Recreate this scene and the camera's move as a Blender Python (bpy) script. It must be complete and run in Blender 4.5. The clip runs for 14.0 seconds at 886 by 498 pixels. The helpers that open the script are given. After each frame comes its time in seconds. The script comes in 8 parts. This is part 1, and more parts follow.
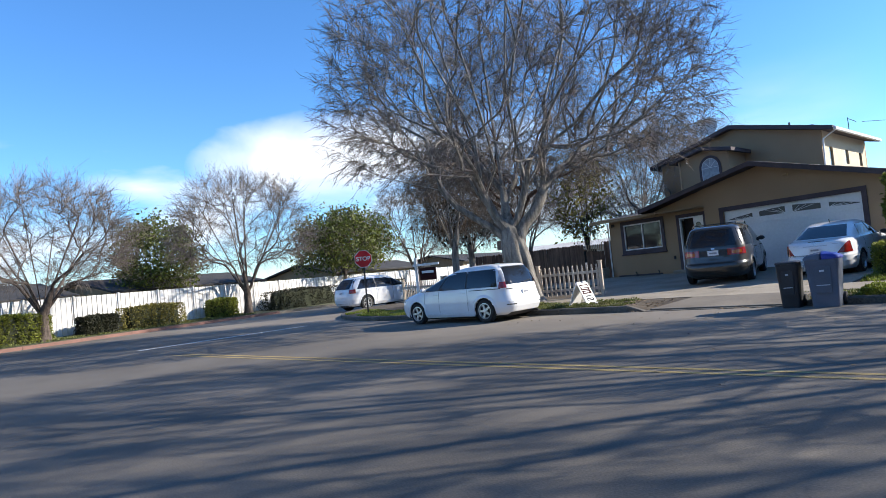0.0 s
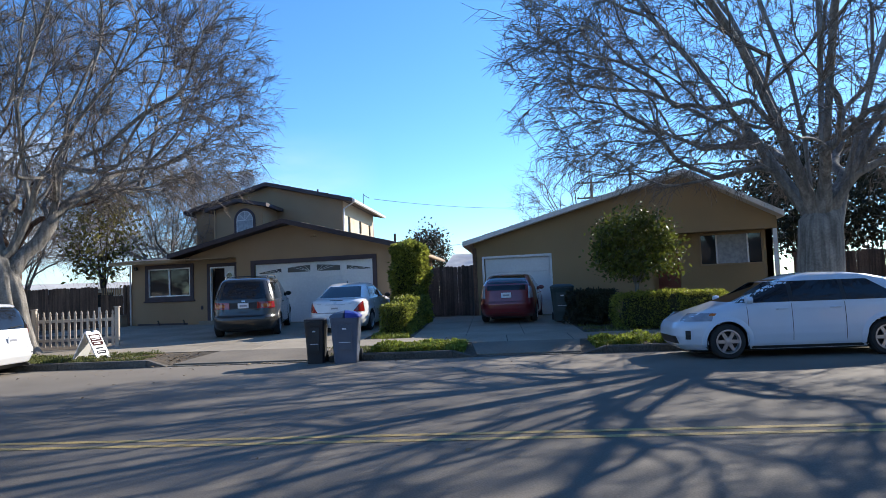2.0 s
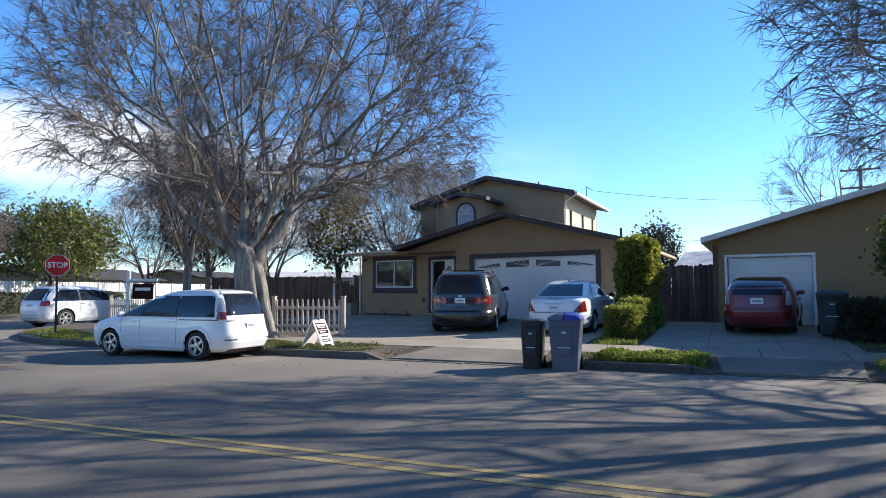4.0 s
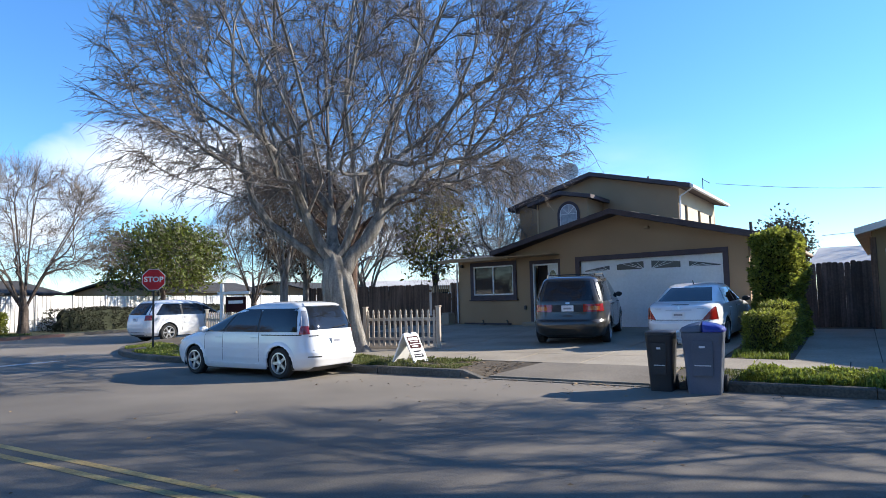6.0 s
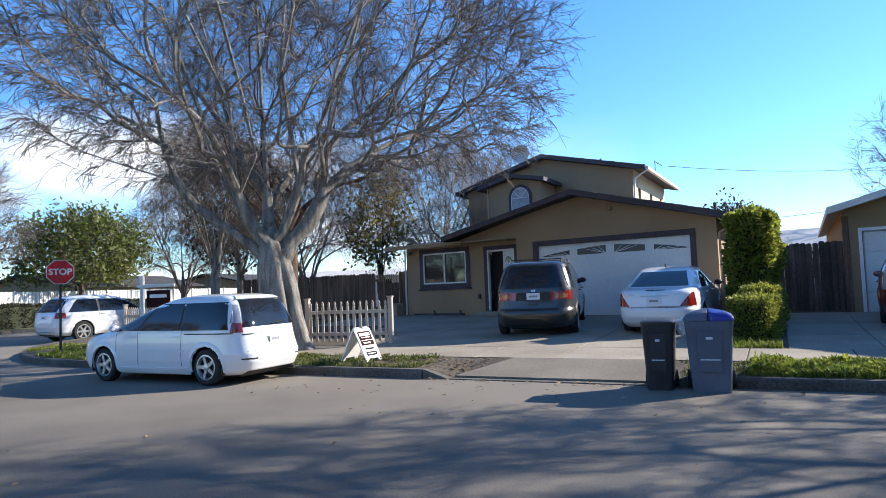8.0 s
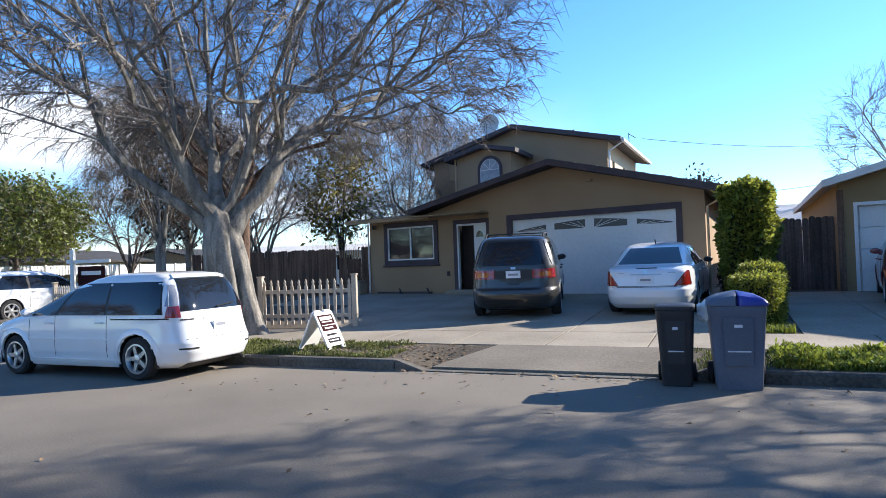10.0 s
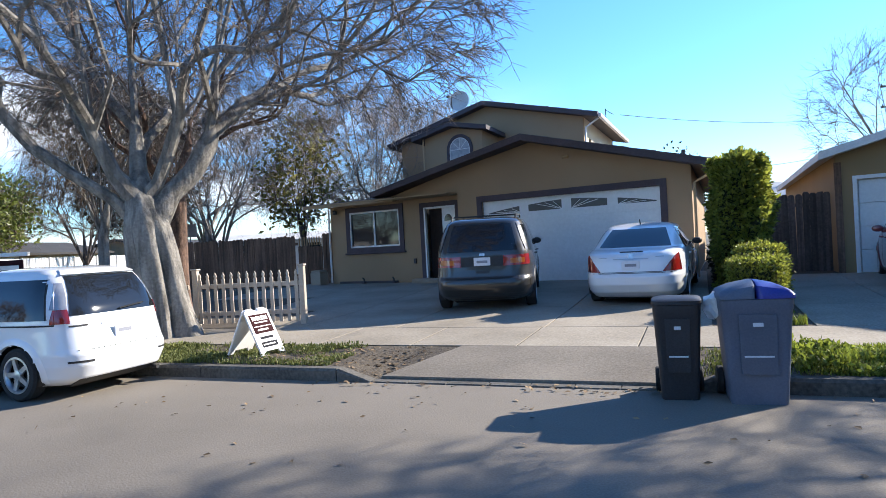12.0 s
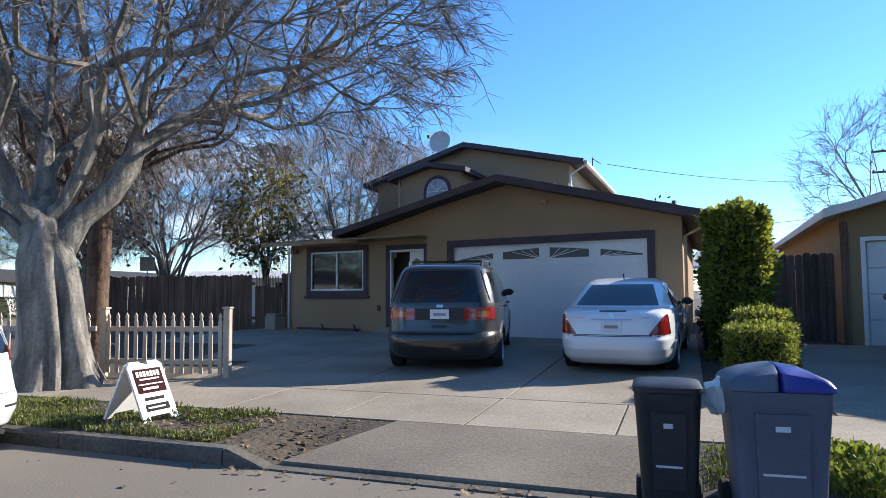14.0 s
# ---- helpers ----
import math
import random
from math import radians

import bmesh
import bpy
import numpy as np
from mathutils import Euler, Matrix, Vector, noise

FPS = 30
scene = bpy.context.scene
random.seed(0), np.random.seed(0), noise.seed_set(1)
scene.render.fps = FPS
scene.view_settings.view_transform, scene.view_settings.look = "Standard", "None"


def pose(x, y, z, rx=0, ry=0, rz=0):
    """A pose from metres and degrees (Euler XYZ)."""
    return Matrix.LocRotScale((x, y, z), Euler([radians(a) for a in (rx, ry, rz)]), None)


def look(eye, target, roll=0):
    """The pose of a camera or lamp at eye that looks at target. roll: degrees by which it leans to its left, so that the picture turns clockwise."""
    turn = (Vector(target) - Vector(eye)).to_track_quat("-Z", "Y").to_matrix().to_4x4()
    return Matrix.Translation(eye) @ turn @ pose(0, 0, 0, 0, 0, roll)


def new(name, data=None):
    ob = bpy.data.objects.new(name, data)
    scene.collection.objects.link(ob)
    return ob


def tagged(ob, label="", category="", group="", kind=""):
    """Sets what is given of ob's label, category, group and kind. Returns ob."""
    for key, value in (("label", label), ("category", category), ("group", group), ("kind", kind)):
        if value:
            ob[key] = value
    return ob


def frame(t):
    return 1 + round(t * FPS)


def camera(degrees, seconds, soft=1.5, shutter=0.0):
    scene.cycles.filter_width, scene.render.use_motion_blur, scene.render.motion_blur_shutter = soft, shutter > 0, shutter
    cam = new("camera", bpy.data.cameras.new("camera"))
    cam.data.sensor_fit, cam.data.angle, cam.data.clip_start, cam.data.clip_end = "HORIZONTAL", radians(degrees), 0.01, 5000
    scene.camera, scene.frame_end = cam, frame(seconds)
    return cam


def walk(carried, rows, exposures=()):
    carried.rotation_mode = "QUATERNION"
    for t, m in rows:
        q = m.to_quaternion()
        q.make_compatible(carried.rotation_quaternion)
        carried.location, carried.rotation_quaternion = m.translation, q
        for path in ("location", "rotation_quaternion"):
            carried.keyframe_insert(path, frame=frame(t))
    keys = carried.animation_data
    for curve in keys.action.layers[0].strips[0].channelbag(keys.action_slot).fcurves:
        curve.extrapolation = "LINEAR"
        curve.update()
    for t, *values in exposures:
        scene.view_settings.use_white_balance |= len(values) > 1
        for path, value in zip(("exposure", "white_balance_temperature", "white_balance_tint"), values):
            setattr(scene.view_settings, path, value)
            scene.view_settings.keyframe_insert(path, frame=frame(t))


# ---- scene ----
cam = camera(68.1, 14.0, 0.85)

PATH = [
    (0, (1.134, 1.312, 1.375), (-0.517, 2.437, 1.454), -5.8),
    (0.5, (0.951, 1.524, 1.4), (-0.457, 2.934, 1.571), -5.4),
    (1, (0.684, 1.717, 1.408), (-0.514, 3.298, 1.658), -4.5),
    (1.5, (0.529, 1.907, 1.411), (-0.328, 3.7, 1.636), -3.3),
    (2, (0.379, 2.011, 1.414), (-0.162, 3.932, 1.541), -2.3),
    (2.5, (0.243, 2.195, 1.439), (-0.433, 4.07, 1.607), -0.7),
    (3, (0.188, 2.452, 1.457), (-0.857, 4.156, 1.531), -0.2),
    (3.2, (0.13, 2.592, 1.463), (-0.965, 4.263, 1.55), 0.1),
    (5.3, (-0.829, 4.3, 1.543), (-2.055, 5.871, 1.718), -2.0),
    (5.5, (-0.938, 4.427, 1.544), (-2.227, 5.947, 1.712), -1.6),
    (6, (-1.267, 4.652, 1.527), (-2.641, 6.097, 1.678), -1.3),
    (6.5, (-1.623, 4.806, 1.508), (-2.986, 6.26, 1.678), -2.7),
    (7, (-1.975, 5.133, 1.521), (-3.41, 6.514, 1.704), -2.1),
    (7.5, (-2.346, 5.462, 1.51), (-3.639, 6.981, 1.655), -2.4),
    (9.8, (-3.768, 6.638, 1.538), (-4.93, 8.264, 1.609), -2.0),
    (10, (-3.85, 6.792, 1.542), (-4.991, 8.434, 1.579), -2.1),
    (10.5, (-3.97, 7.115, 1.541), (-5.094, 8.769, 1.56), -2.5),
    (11, (-4.146, 7.526, 1.523), (-5.297, 9.162, 1.526), -2.9),
    (11.5, (-4.349, 7.898, 1.523), (-5.398, 9.601, 1.506), -3.6),
    (12, (-4.51, 8.299, 1.542), (-5.594, 9.98, 1.532), -3.1),
    (12.5, (-4.65, 8.793, 1.564), (-5.621, 10.54, 1.636), -2.3),
    (13, (-4.765, 9.188, 1.554), (-5.719, 10.936, 1.732), -2.0),
    (13.5, (-4.869, 9.585, 1.541), (-5.958, 11.254, 1.709), -1.0),
    (14, (-4.958, 9.989, 1.56), (-6.003, 11.69, 1.691), -0.4),
]
walk(cam, [(t, look(eye, goal, roll)) for t, eye, goal, roll in PATH],
     exposures=((0.0, 0.8), (3.2, 0.84), (5.3, 0.92), (7.7, 0.98), (9.8, 1.06), (12.0, 1.2), (12.5, 1.12), (13.0, 0.97), (14.0, 0.88)))

# ---- light ----
SUN_AZ = radians(55.0)      # direction of the sun in plan, from +x towards +y
SUN_EL = radians(27.5)
world = bpy.data.worlds.new("sky")
scene.world = world
world.use_nodes = True
wn, wl = world.node_tree.nodes, world.node_tree.links
wn.clear()
w_out = wn.new("ShaderNodeOutputWorld")
w_bg = wn.new("ShaderNodeBackground")
w_sky = wn.new("ShaderNodeTexSky")
w_sky.sky_type = "NISHITA"
w_sky.sun_disc = False
w_sky.sun_elevation = SUN_EL
w_sky.sun_rotation = radians(90.0) - SUN_AZ
w_sky.air_density = 1.0
w_sky.dust_density = 0.05
w_sky.ozone_density = 4.0
w_bg.inputs["Strength"].default_value = 0.15
# thin cloud: soft noise low over the horizon in the west
w_tc = wn.new("ShaderNodeTexCoord")
w_map = wn.new("ShaderNodeMapping")
w_map.inputs["Scale"].default_value = (2.0, 2.0, 7.0)
w_map.inputs["Location"].default_value = (0.35, 0.2, 0.0)
w_noise = wn.new("ShaderNodeTexNoise")
w_noise.inputs["Scale"].default_value = 1.6
w_noise.inputs["Detail"].default_value = 6.0
w_ramp = wn.new("ShaderNodeMapRange")
w_ramp.inputs["From Min"].default_value = 0.47
w_ramp.inputs["From Max"].default_value = 0.66
w_sep = wn.new("ShaderNodeSeparateXYZ")
w_low = wn.new("ShaderNodeMapRange")
w_low.inputs["From Min"].default_value = 0.25
w_low.inputs["From Max"].default_value = 0.16
w_west = wn.new("ShaderNodeMapRange")
w_west.inputs["From Min"].default_value = -0.35
w_west.inputs["From Max"].default_value = -0.75
w_m1 = wn.new("ShaderNodeMath")
w_m1.operation = "MULTIPLY"
w_m2 = wn.new("ShaderNodeMath")
w_m2.operation = "MULTIPLY"
w_mix = wn.new("ShaderNodeMixRGB")
w_mix.inputs["Color2"].default_value = (4.6, 4.9, 5.4, 1)
wl.new(w_tc.outputs["Generated"], w_map.inputs["Vector"])
wl.new(w_map.outputs["Vector"], w_noise.inputs["Vector"])
wl.new(w_noise.outputs["Fac"], w_ramp.inputs["Value"])
wl.new(w_tc.outputs["Generated"], w_sep.inputs["Vector"])
wl.new(w_sep.outputs["Z"], w_low.inputs["Value"])
wl.new(w_sep.outputs["X"], w_west.inputs["Value"])
wl.new(w_ramp.outputs["Result"], w_m1.inputs[0])
wl.new(w_low.outputs["Result"], w_m1.inputs[1])
wl.new(w_m1.outputs["Value"], w_m2.inputs[0])
wl.new(w_west.outputs["Result"], w_m2.inputs[1])
w_hue = wn.new("ShaderNodeHueSaturation")
w_hue.inputs["Saturation"].default_value = 1.2
w_hue.inputs["Hue"].default_value = 0.505
wl.new(w_sky.outputs["Color"], w_hue.inputs["Color"])
# clear winter air: the sky stays blue down to the roofs
w_deep = wn.new("ShaderNodeMapRange")
w_deep.inputs["From Min"].default_value = 0.5
w_deep.inputs["From Max"].default_value = 0.08
w_tint = wn.new("ShaderNodeMixRGB")
w_tint.blend_type = "MULTIPLY"
w_tint.inputs["Color2"].default_value = (0.72, 0.87, 1.0, 1)
wl.new(w_sep.outputs["Z"], w_deep.inputs["Value"])
wl.new(w_deep.outputs["Result"], w_tint.inputs["Fac"])
wl.new(w_hue.outputs["Color"], w_tint.inputs["Color1"])
# one white cloud in the west-north-west
c_off = wn.new("ShaderNodeMapping")
c_az, c_el = radians(152.0), radians(11.0)
c_off.inputs["Location"].default_value = (-math.cos(c_az) * math.cos(c_el), -math.sin(c_az) * math.cos(c_el), -math.sin(c_el) * 4.2)
c_off.inputs["Scale"].default_value = (1.0, 1.0, 4.2)
c_len = wn.new("ShaderNodeVectorMath")
c_len.operation = "LENGTH"
c_mask = wn.new("ShaderNodeMapRange")
c_mask.inputs["From Min"].default_value = 0.40
c_mask.inputs["From Max"].default_value = 0.05
c_noise = wn.new("ShaderNodeTexNoise")
c_noise.inputs["Scale"].default_value = 3.4
c_noise.inputs["Detail"].default_value = 7.0
c_noise.inputs["Distortion"].default_value = 0.6
c_stretch = wn.new("ShaderNodeMapping")
c_stretch.inputs["Scale"].default_value = (1.0, 1.0, 2.6)
c_edge = wn.new("ShaderNodeMath")
c_edge.operation = "MULTIPLY_ADD"
c_edge.inputs[1].default_value = 1.0
c_soft = wn.new("ShaderNodeMapRange")
c_soft.inputs["From Min"].default_value = 0.85
c_soft.inputs["From Max"].default_value = 1.3
c_max = wn.new("ShaderNodeMath")
c_max.operation = "MAXIMUM"
wl.new(w_tc.outputs["Generated"], c_off.inputs["Vector"])
wl.new(c_off.outputs["Vector"], c_len.inputs[0])
wl.new(c_len.outputs["Value"], c_mask.inputs["Value"])
wl.new(w_tc.outputs["Generated"], c_stretch.inputs["Vector"])
wl.new(c_stretch.outputs["Vector"], c_noise.inputs["Vector"])
wl.new(c_noise.outputs["Fac"], c_edge.inputs[0])
wl.new(c_mask.outputs["Result"], c_edge.inputs[2])
wl.new(c_edge.outputs["Value"], c_soft.inputs["Value"])
wl.new(c_soft.outputs["Result"], c_max.inputs[0])
wl.new(w_m2.outputs["Value"], c_max.inputs[1])
wl.new(c_max.outputs["Value"], w_mix.inputs["Fac"])
wl.new(w_tint.outputs["Color"], w_mix.inputs["Color1"])
wl.new(w_mix.outputs["Color"], w_bg.inputs["Color"])
wl.new(w_bg.outputs["Background"], w_out.inputs["Surface"])

sun_data = bpy.data.lights.new("sun", "SUN")
sun_data.energy = 5.0
sun_data.angle = radians(0.55)
sun_data.color = (1.0, 0.93, 0.83)
sun = new("sun", sun_data)
sun_dir = Vector((math.cos(SUN_AZ) * math.cos(SUN_EL), math.sin(SUN_AZ) * math.cos(SUN_EL), math.sin(SUN_EL)))
sun.matrix_world = look(sun_dir * 60, (0, 0, 0))


# ---- materials ----
def material(name, low, high, rough=0.7, grain=40.0, blotch=1.2, bump=0.15, metal=0.0, weight=0.5, bump_size=0.01,
             coat=0.0, per_piece=0.0, spec=0.5, wave=None, translucent=0.0, wave_low=0.62, ridges=0.0):
    """Two-scale procedural surface: fine grain and broad blotches between two colours, in world metres."""
    m = bpy.data.materials.new(name)
    m.use_nodes = True
    n, l = m.node_tree.nodes, m.node_tree.links
    b = n["Principled BSDF"]
    geo = n.new("ShaderNodeNewGeometry")
    fine = n.new("ShaderNodeTexNoise")
    fine.inputs["Scale"].default_value = grain
    fine.inputs["Detail"].default_value = 5.0
    broad = n.new("ShaderNodeTexNoise")
    broad.inputs["Scale"].default_value = blotch
    broad.inputs["Detail"].default_value = 4.0
    l.new(geo.outputs["Position"], fine.inputs["Vector"])
    l.new(geo.outputs["Position"], broad.inputs["Vector"])
    mix = n.new("ShaderNodeMath")
    mix.operation = "MULTIPLY_ADD"
    mix.inputs[1].default_value = weight
    half = n.new("ShaderNodeMath")
    half.operation = "MULTIPLY"
    half.inputs[1].default_value = 1.0 - weight
    l.new(broad.outputs["Fac"], half.inputs[0])
    l.new(fine.outputs["Fac"], mix.inputs[0])
    l.new(half.outputs["Value"], mix.inputs[2])
    spread = n.new("ShaderNodeMapRange")
    spread.inputs["From Min"].default_value = 0.33
    spread.inputs["From Max"].default_value = 0.67
    l.new(mix.outputs["Value"], spread.inputs["Value"])
    col = n.new("ShaderNodeMixRGB")
    col.inputs["Color1"].default_value = (*low, 1)
    col.inputs["Color2"].default_value = (*high, 1)
    l.new(spread.outputs["Result"], col.inputs["Fac"])
    out = col.outputs["Color"]
    if wave:
        wv = n.new("ShaderNodeTexNoise")
        wv.inputs["Scale"].default_value = 1.0
        mp = n.new("ShaderNodeMapping")
        mp.inputs["Scale"].default_value = wave
        l.new(geo.outputs["Position"], mp.inputs["Vector"])
        l.new(mp.outputs["Vector"], wv.inputs["Vector"])
        wr = n.new("ShaderNodeMapRange")
        wr.inputs["From Min"].default_value = 0.35
        wr.inputs["From Max"].default_value = 0.65
        wr.inputs["To Min"].default_value = wave_low
        wr.inputs["To Max"].default_value = 1.2
        l.new(wv.outputs["Fac"], wr.inputs["Value"])
        wm = n.new("ShaderNodeMixRGB")
        wm.blend_type = "MULTIPLY"
        wm.inputs["Fac"].default_value = 1.0
        l.new(out, wm.inputs["Color1"])
        l.new(wr.outputs["Result"], wm.inputs["Color2"])
        out = wm.outputs["Color"]
    if per_piece:
        info = n.new("ShaderNodeObjectInfo")
        isl = n.new("ShaderNodeNewGeometry")
        add = n.new("ShaderNodeMath")
        add.operation = "ADD"
        l.new(info.outputs["Random"], add.inputs[0])
        l.new(isl.outputs["Random Per Island"], add.inputs[1])
        fr = n.new("ShaderNodeMath")
        fr.operation = "FRACT"
        l.new(add.outputs["Value"], fr.inputs[0])
        pr = n.new("ShaderNodeMapRange")
        pr.inputs["To Min"].default_value = 1.0 - per_piece
        pr.inputs["To Max"].default_value = 1.0 + per_piece
        l.new(fr.outputs["Value"], pr.inputs["Value"])
        pm = n.new("ShaderNodeMixRGB")
        pm.blend_type = "MULTIPLY"
        pm.inputs["Fac"].default_value = 1.0
        l.new(out, pm.inputs["Color1"])
        l.new(pr.outputs["Result"], pm.inputs["Color2"])
        out = pm.outputs["Color"]
    l.new(out, b.inputs["Base Color"])
    b.inputs["Roughness"].default_value = rough
    b.inputs["Metallic"].default_value = metal
    b.inputs["Specular IOR Level"].default_value = spec
    b.inputs["Coat Weight"].default_value = coat
    b.inputs["Coat Roughness"].default_value = 0.06
    if bump:
        bp = n.new("ShaderNodeBump")
        bp.inputs["Strength"].default_value = bump
        bp.inputs["Distance"].default_value = bump_size
        if wave and ridges:
            hs = n.new("ShaderNodeMath")
            hs.operation = "MULTIPLY_ADD"
            hs.inputs[1].default_value = ridges
            l.new(wv.outputs["Fac"], hs.inputs[0])
            l.new(fine.outputs["Fac"], hs.inputs[2])
            l.new(hs.outputs["Value"], bp.inputs["Height"])
        else:
            l.new(fine.outputs["Fac"], bp.inputs["Height"])
        l.new(bp.outputs["Normal"], b.inputs["Normal"])
    if translucent:
        tr = n.new("ShaderNodeBsdfTranslucent")
        l.new(out, tr.inputs["Color"])
        ms = n.new("ShaderNodeMixShader")
        ms.inputs["Fac"].default_value = translucent
        l.new(b.outputs["BSDF"], ms.inputs[1])
        l.new(tr.outputs["BSDF"], ms.inputs[2])
        l.new(ms.outputs["Shader"], n["Material Output"].inputs["Surface"])
    return m


def glass_dark(name, tint, rough=0.04):
    """Tinted window glass over a dark room: a glossy dark pane."""
    m = bpy.data.materials.new(name)
    m.use_nodes = True
    b = m.node_tree.nodes["Principled BSDF"]
    b.inputs["Base Color"].default_value = (*tint, 1)
    b.inputs["Roughness"].default_value = rough
    b.inputs["Specular IOR Level"].default_value = 0.6
    return m


M = {}
M["asphalt"] = material("asphalt", (0.074, 0.064, 0.052), (0.165, 0.143, 0.116), 0.9, 55, 0.35, 0.5, weight=0.45, bump_size=0.006)
# dust and wear pale the parking lane beside the kerb
def dusty_lane(m):
    n, l = m.node_tree.nodes, m.node_tree.links
    b = n["Principled BSDF"]
    src = b.inputs["Base Color"].links[0].from_socket
    geo = n.new("ShaderNodeNewGeometry")
    off = n.new("ShaderNodeVectorMath")
    off.operation = "SUBTRACT"
    off.inputs[1].default_value = (-5.0, 15.07, 0.0)
    dot = n.new("ShaderNodeVectorMath")
    dot.operation = "DOT_PRODUCT"
    dot.inputs[1].default_value = (-math.sin(radians(11.3)), math.cos(radians(11.3)), 0.0)
    wob = n.new("ShaderNodeTexNoise")
    wob.inputs["Scale"].default_value = 0.7
    wob.inputs["Detail"].default_value = 5.0
    add = n.new("ShaderNodeMath")
    add.operation = "MULTIPLY_ADD"
    add.inputs[1].default_value = 3.0
    lane = n.new("ShaderNodeMapRange")
    lane.interpolation_type = "SMOOTHSTEP"
    lane.inputs["From Min"].default_value = -4.2
    lane.inputs["From Max"].default_value = 0.6
    lane.inputs["To Max"].default_value = 0.6
    mix = n.new("ShaderNodeMixRGB")
    mix.blend_type = "SCREEN"
    mix.inputs["Color2"].default_value = (0.135, 0.112, 0.085, 1)
    l.new(geo.outputs["Position"], off.inputs[0])
    l.new(off.outputs["Vector"], dot.inputs[0])
    l.new(geo.outputs["Position"], wob.inputs["Vector"])
    l.new(wob.outputs["Fac"], add.inputs[0])
    l.new(dot.outputs["Value"], add.inputs[2])
    l.new(add.outputs["Value"], lane.inputs["Value"])
    l.new(lane.outputs["Result"], mix.inputs["Fac"])
    l.new(src, mix.inputs["Color1"])
    l.new(mix.outputs["Color"], b.inputs["Base Color"])


dusty_lane(M["asphalt"])
M["concrete"] = material("concrete", (0.19, 0.16, 0.12), (0.38, 0.33, 0.258), 0.9, 30, 0.8, 0.25, per_piece=0.07)
# Stained concrete, also darkened for the shade that lies on the kerb face
M["kerb"] = material("stained_shaded_kerb_concrete", (0.035, 0.031, 0.026), (0.15, 0.136, 0.114), 0.9, 26, 1.1, 0.3, per_piece=0.1)
M["kerb_red"] = material("red_painted_kerb", (0.13, 0.075, 0.06), (0.27, 0.14, 0.11), 0.85, 26, 1.1, 0.3)
M["apron"] = material("worn_apron_concrete", (0.12, 0.10, 0.078), (0.26, 0.222, 0.172), 0.92, 34, 0.7, 0.35, per_piece=0.06)
M["soil"] = material("soil", (0.045, 0.034, 0.024), (0.125, 0.098, 0.068), 0.95, 22, 0.9, 0.7, bump_size=0.03)
M["lawn"] = material("lawn_ground", (0.05, 0.055, 0.025), (0.14, 0.14, 0.07), 0.95, 18, 0.5, 0.7, bump_size=0.03)
M["far_ground"] = material("far_ground", (0.07, 0.075, 0.045), (0.16, 0.15, 0.10), 0.95, 2, 0.05, 0.2)
M["yellow"] = material("yellow_paint", (0.20, 0.14, 0.055), (0.50, 0.36, 0.13), 0.8, 30, 1.5, 0.2)
M["white_line"] = material("white_road_paint", (0.33, 0.32, 0.30), (0.62, 0.61, 0.58), 0.8, 30, 1.5, 0.2)
M["stucco"] = material("tan_stucco", (0.30, 0.205, 0.122), (0.385, 0.268, 0.162), 0.92, 60, 0.5, 0.5, weight=0.35, bump_size=0.008)
# Stucco made paler: the sun on the side wall is put into the colour
M["sunlit_side"] = material("cream_sunlit_stucco", (0.56, 0.46, 0.32), (0.68, 0.57, 0.41), 0.9, 60, 0.5, 0.4, weight=0.35, bump_size=0.008)
M["joint"] = material("dark_joint_dirt", (0.02, 0.017, 0.012), (0.055, 0.046, 0.034), 0.95, 25, 2, 0.4)
M["stucco_nb"] = material("ochre_stucco", (0.29, 0.195, 0.10), (0.37, 0.25, 0.13), 0.92, 60, 0.5, 0.5, weight=0.35, bump_size=0.008)
M["fascia"] = material("dark_painted_fascia", (0.045, 0.036, 0.042), (0.085, 0.066, 0.072), 0.75, 20, 2, 0.15)
M["trim"] = material("dark_plum_trim", (0.05, 0.036, 0.044), (0.085, 0.064, 0.076), 0.75, 30, 2, 0.1)
M["soffit"] = material("tan_soffit", (0.30, 0.21, 0.12), (0.40, 0.28, 0.16), 0.85, 30, 2, 0.1)
M["shingle"] = material("asphalt_shingle", (0.10, 0.09, 0.085), (0.22, 0.20, 0.185), 0.95, 30, 1.0, 0.5, per_piece=0.25)
M["roof_light"] = material("pale_roof_rock", (0.42, 0.40, 0.37), (0.62, 0.60, 0.56), 0.95, 30, 1.0, 0.5, per_piece=0.12)
M["white_paint"] = material("white_paint", (0.70, 0.70, 0.69), (0.82, 0.82, 0.81), 0.55, 15, 1.2, 0.05)
M["fence_white"] = material("weathered_white_fence", (0.60, 0.58, 0.55), (0.78, 0.76, 0.73), 0.7, 25, 1.2, 0.15, per_piece=0.06)
M["fence_cream"] = material("cream_vinyl_picket", (0.40, 0.335, 0.265), (0.53, 0.455, 0.37), 0.6, 25, 1.5, 0.08, per_piece=0.04)
M["wood_dark"] = material("weathered_fence_board", (0.085, 0.05, 0.034), (0.20, 0.118, 0.078), 0.9, 22, 1.2, 0.4, per_piece=0.3, wave=(14, 14, 0.7))
M["wood_grey"] = material("grey_fence_board", (0.05, 0.043, 0.04), (0.12, 0.10, 0.092), 0.9, 22, 1.2, 0.4, per_piece=0.25, wave=(14, 14, 0.7))
M["glass"] = glass_dark("window_glass", (0.02, 0.024, 0.028))
M["car_glass"] = glass_dark("tinted_car_glass", (0.012, 0.014, 0.017), 0.03)
M["dark_roof"] = material("dark_far_roof", (0.022, 0.020, 0.018), (0.055, 0.05, 0.046), 0.95, 20, 1.0, 0.4)
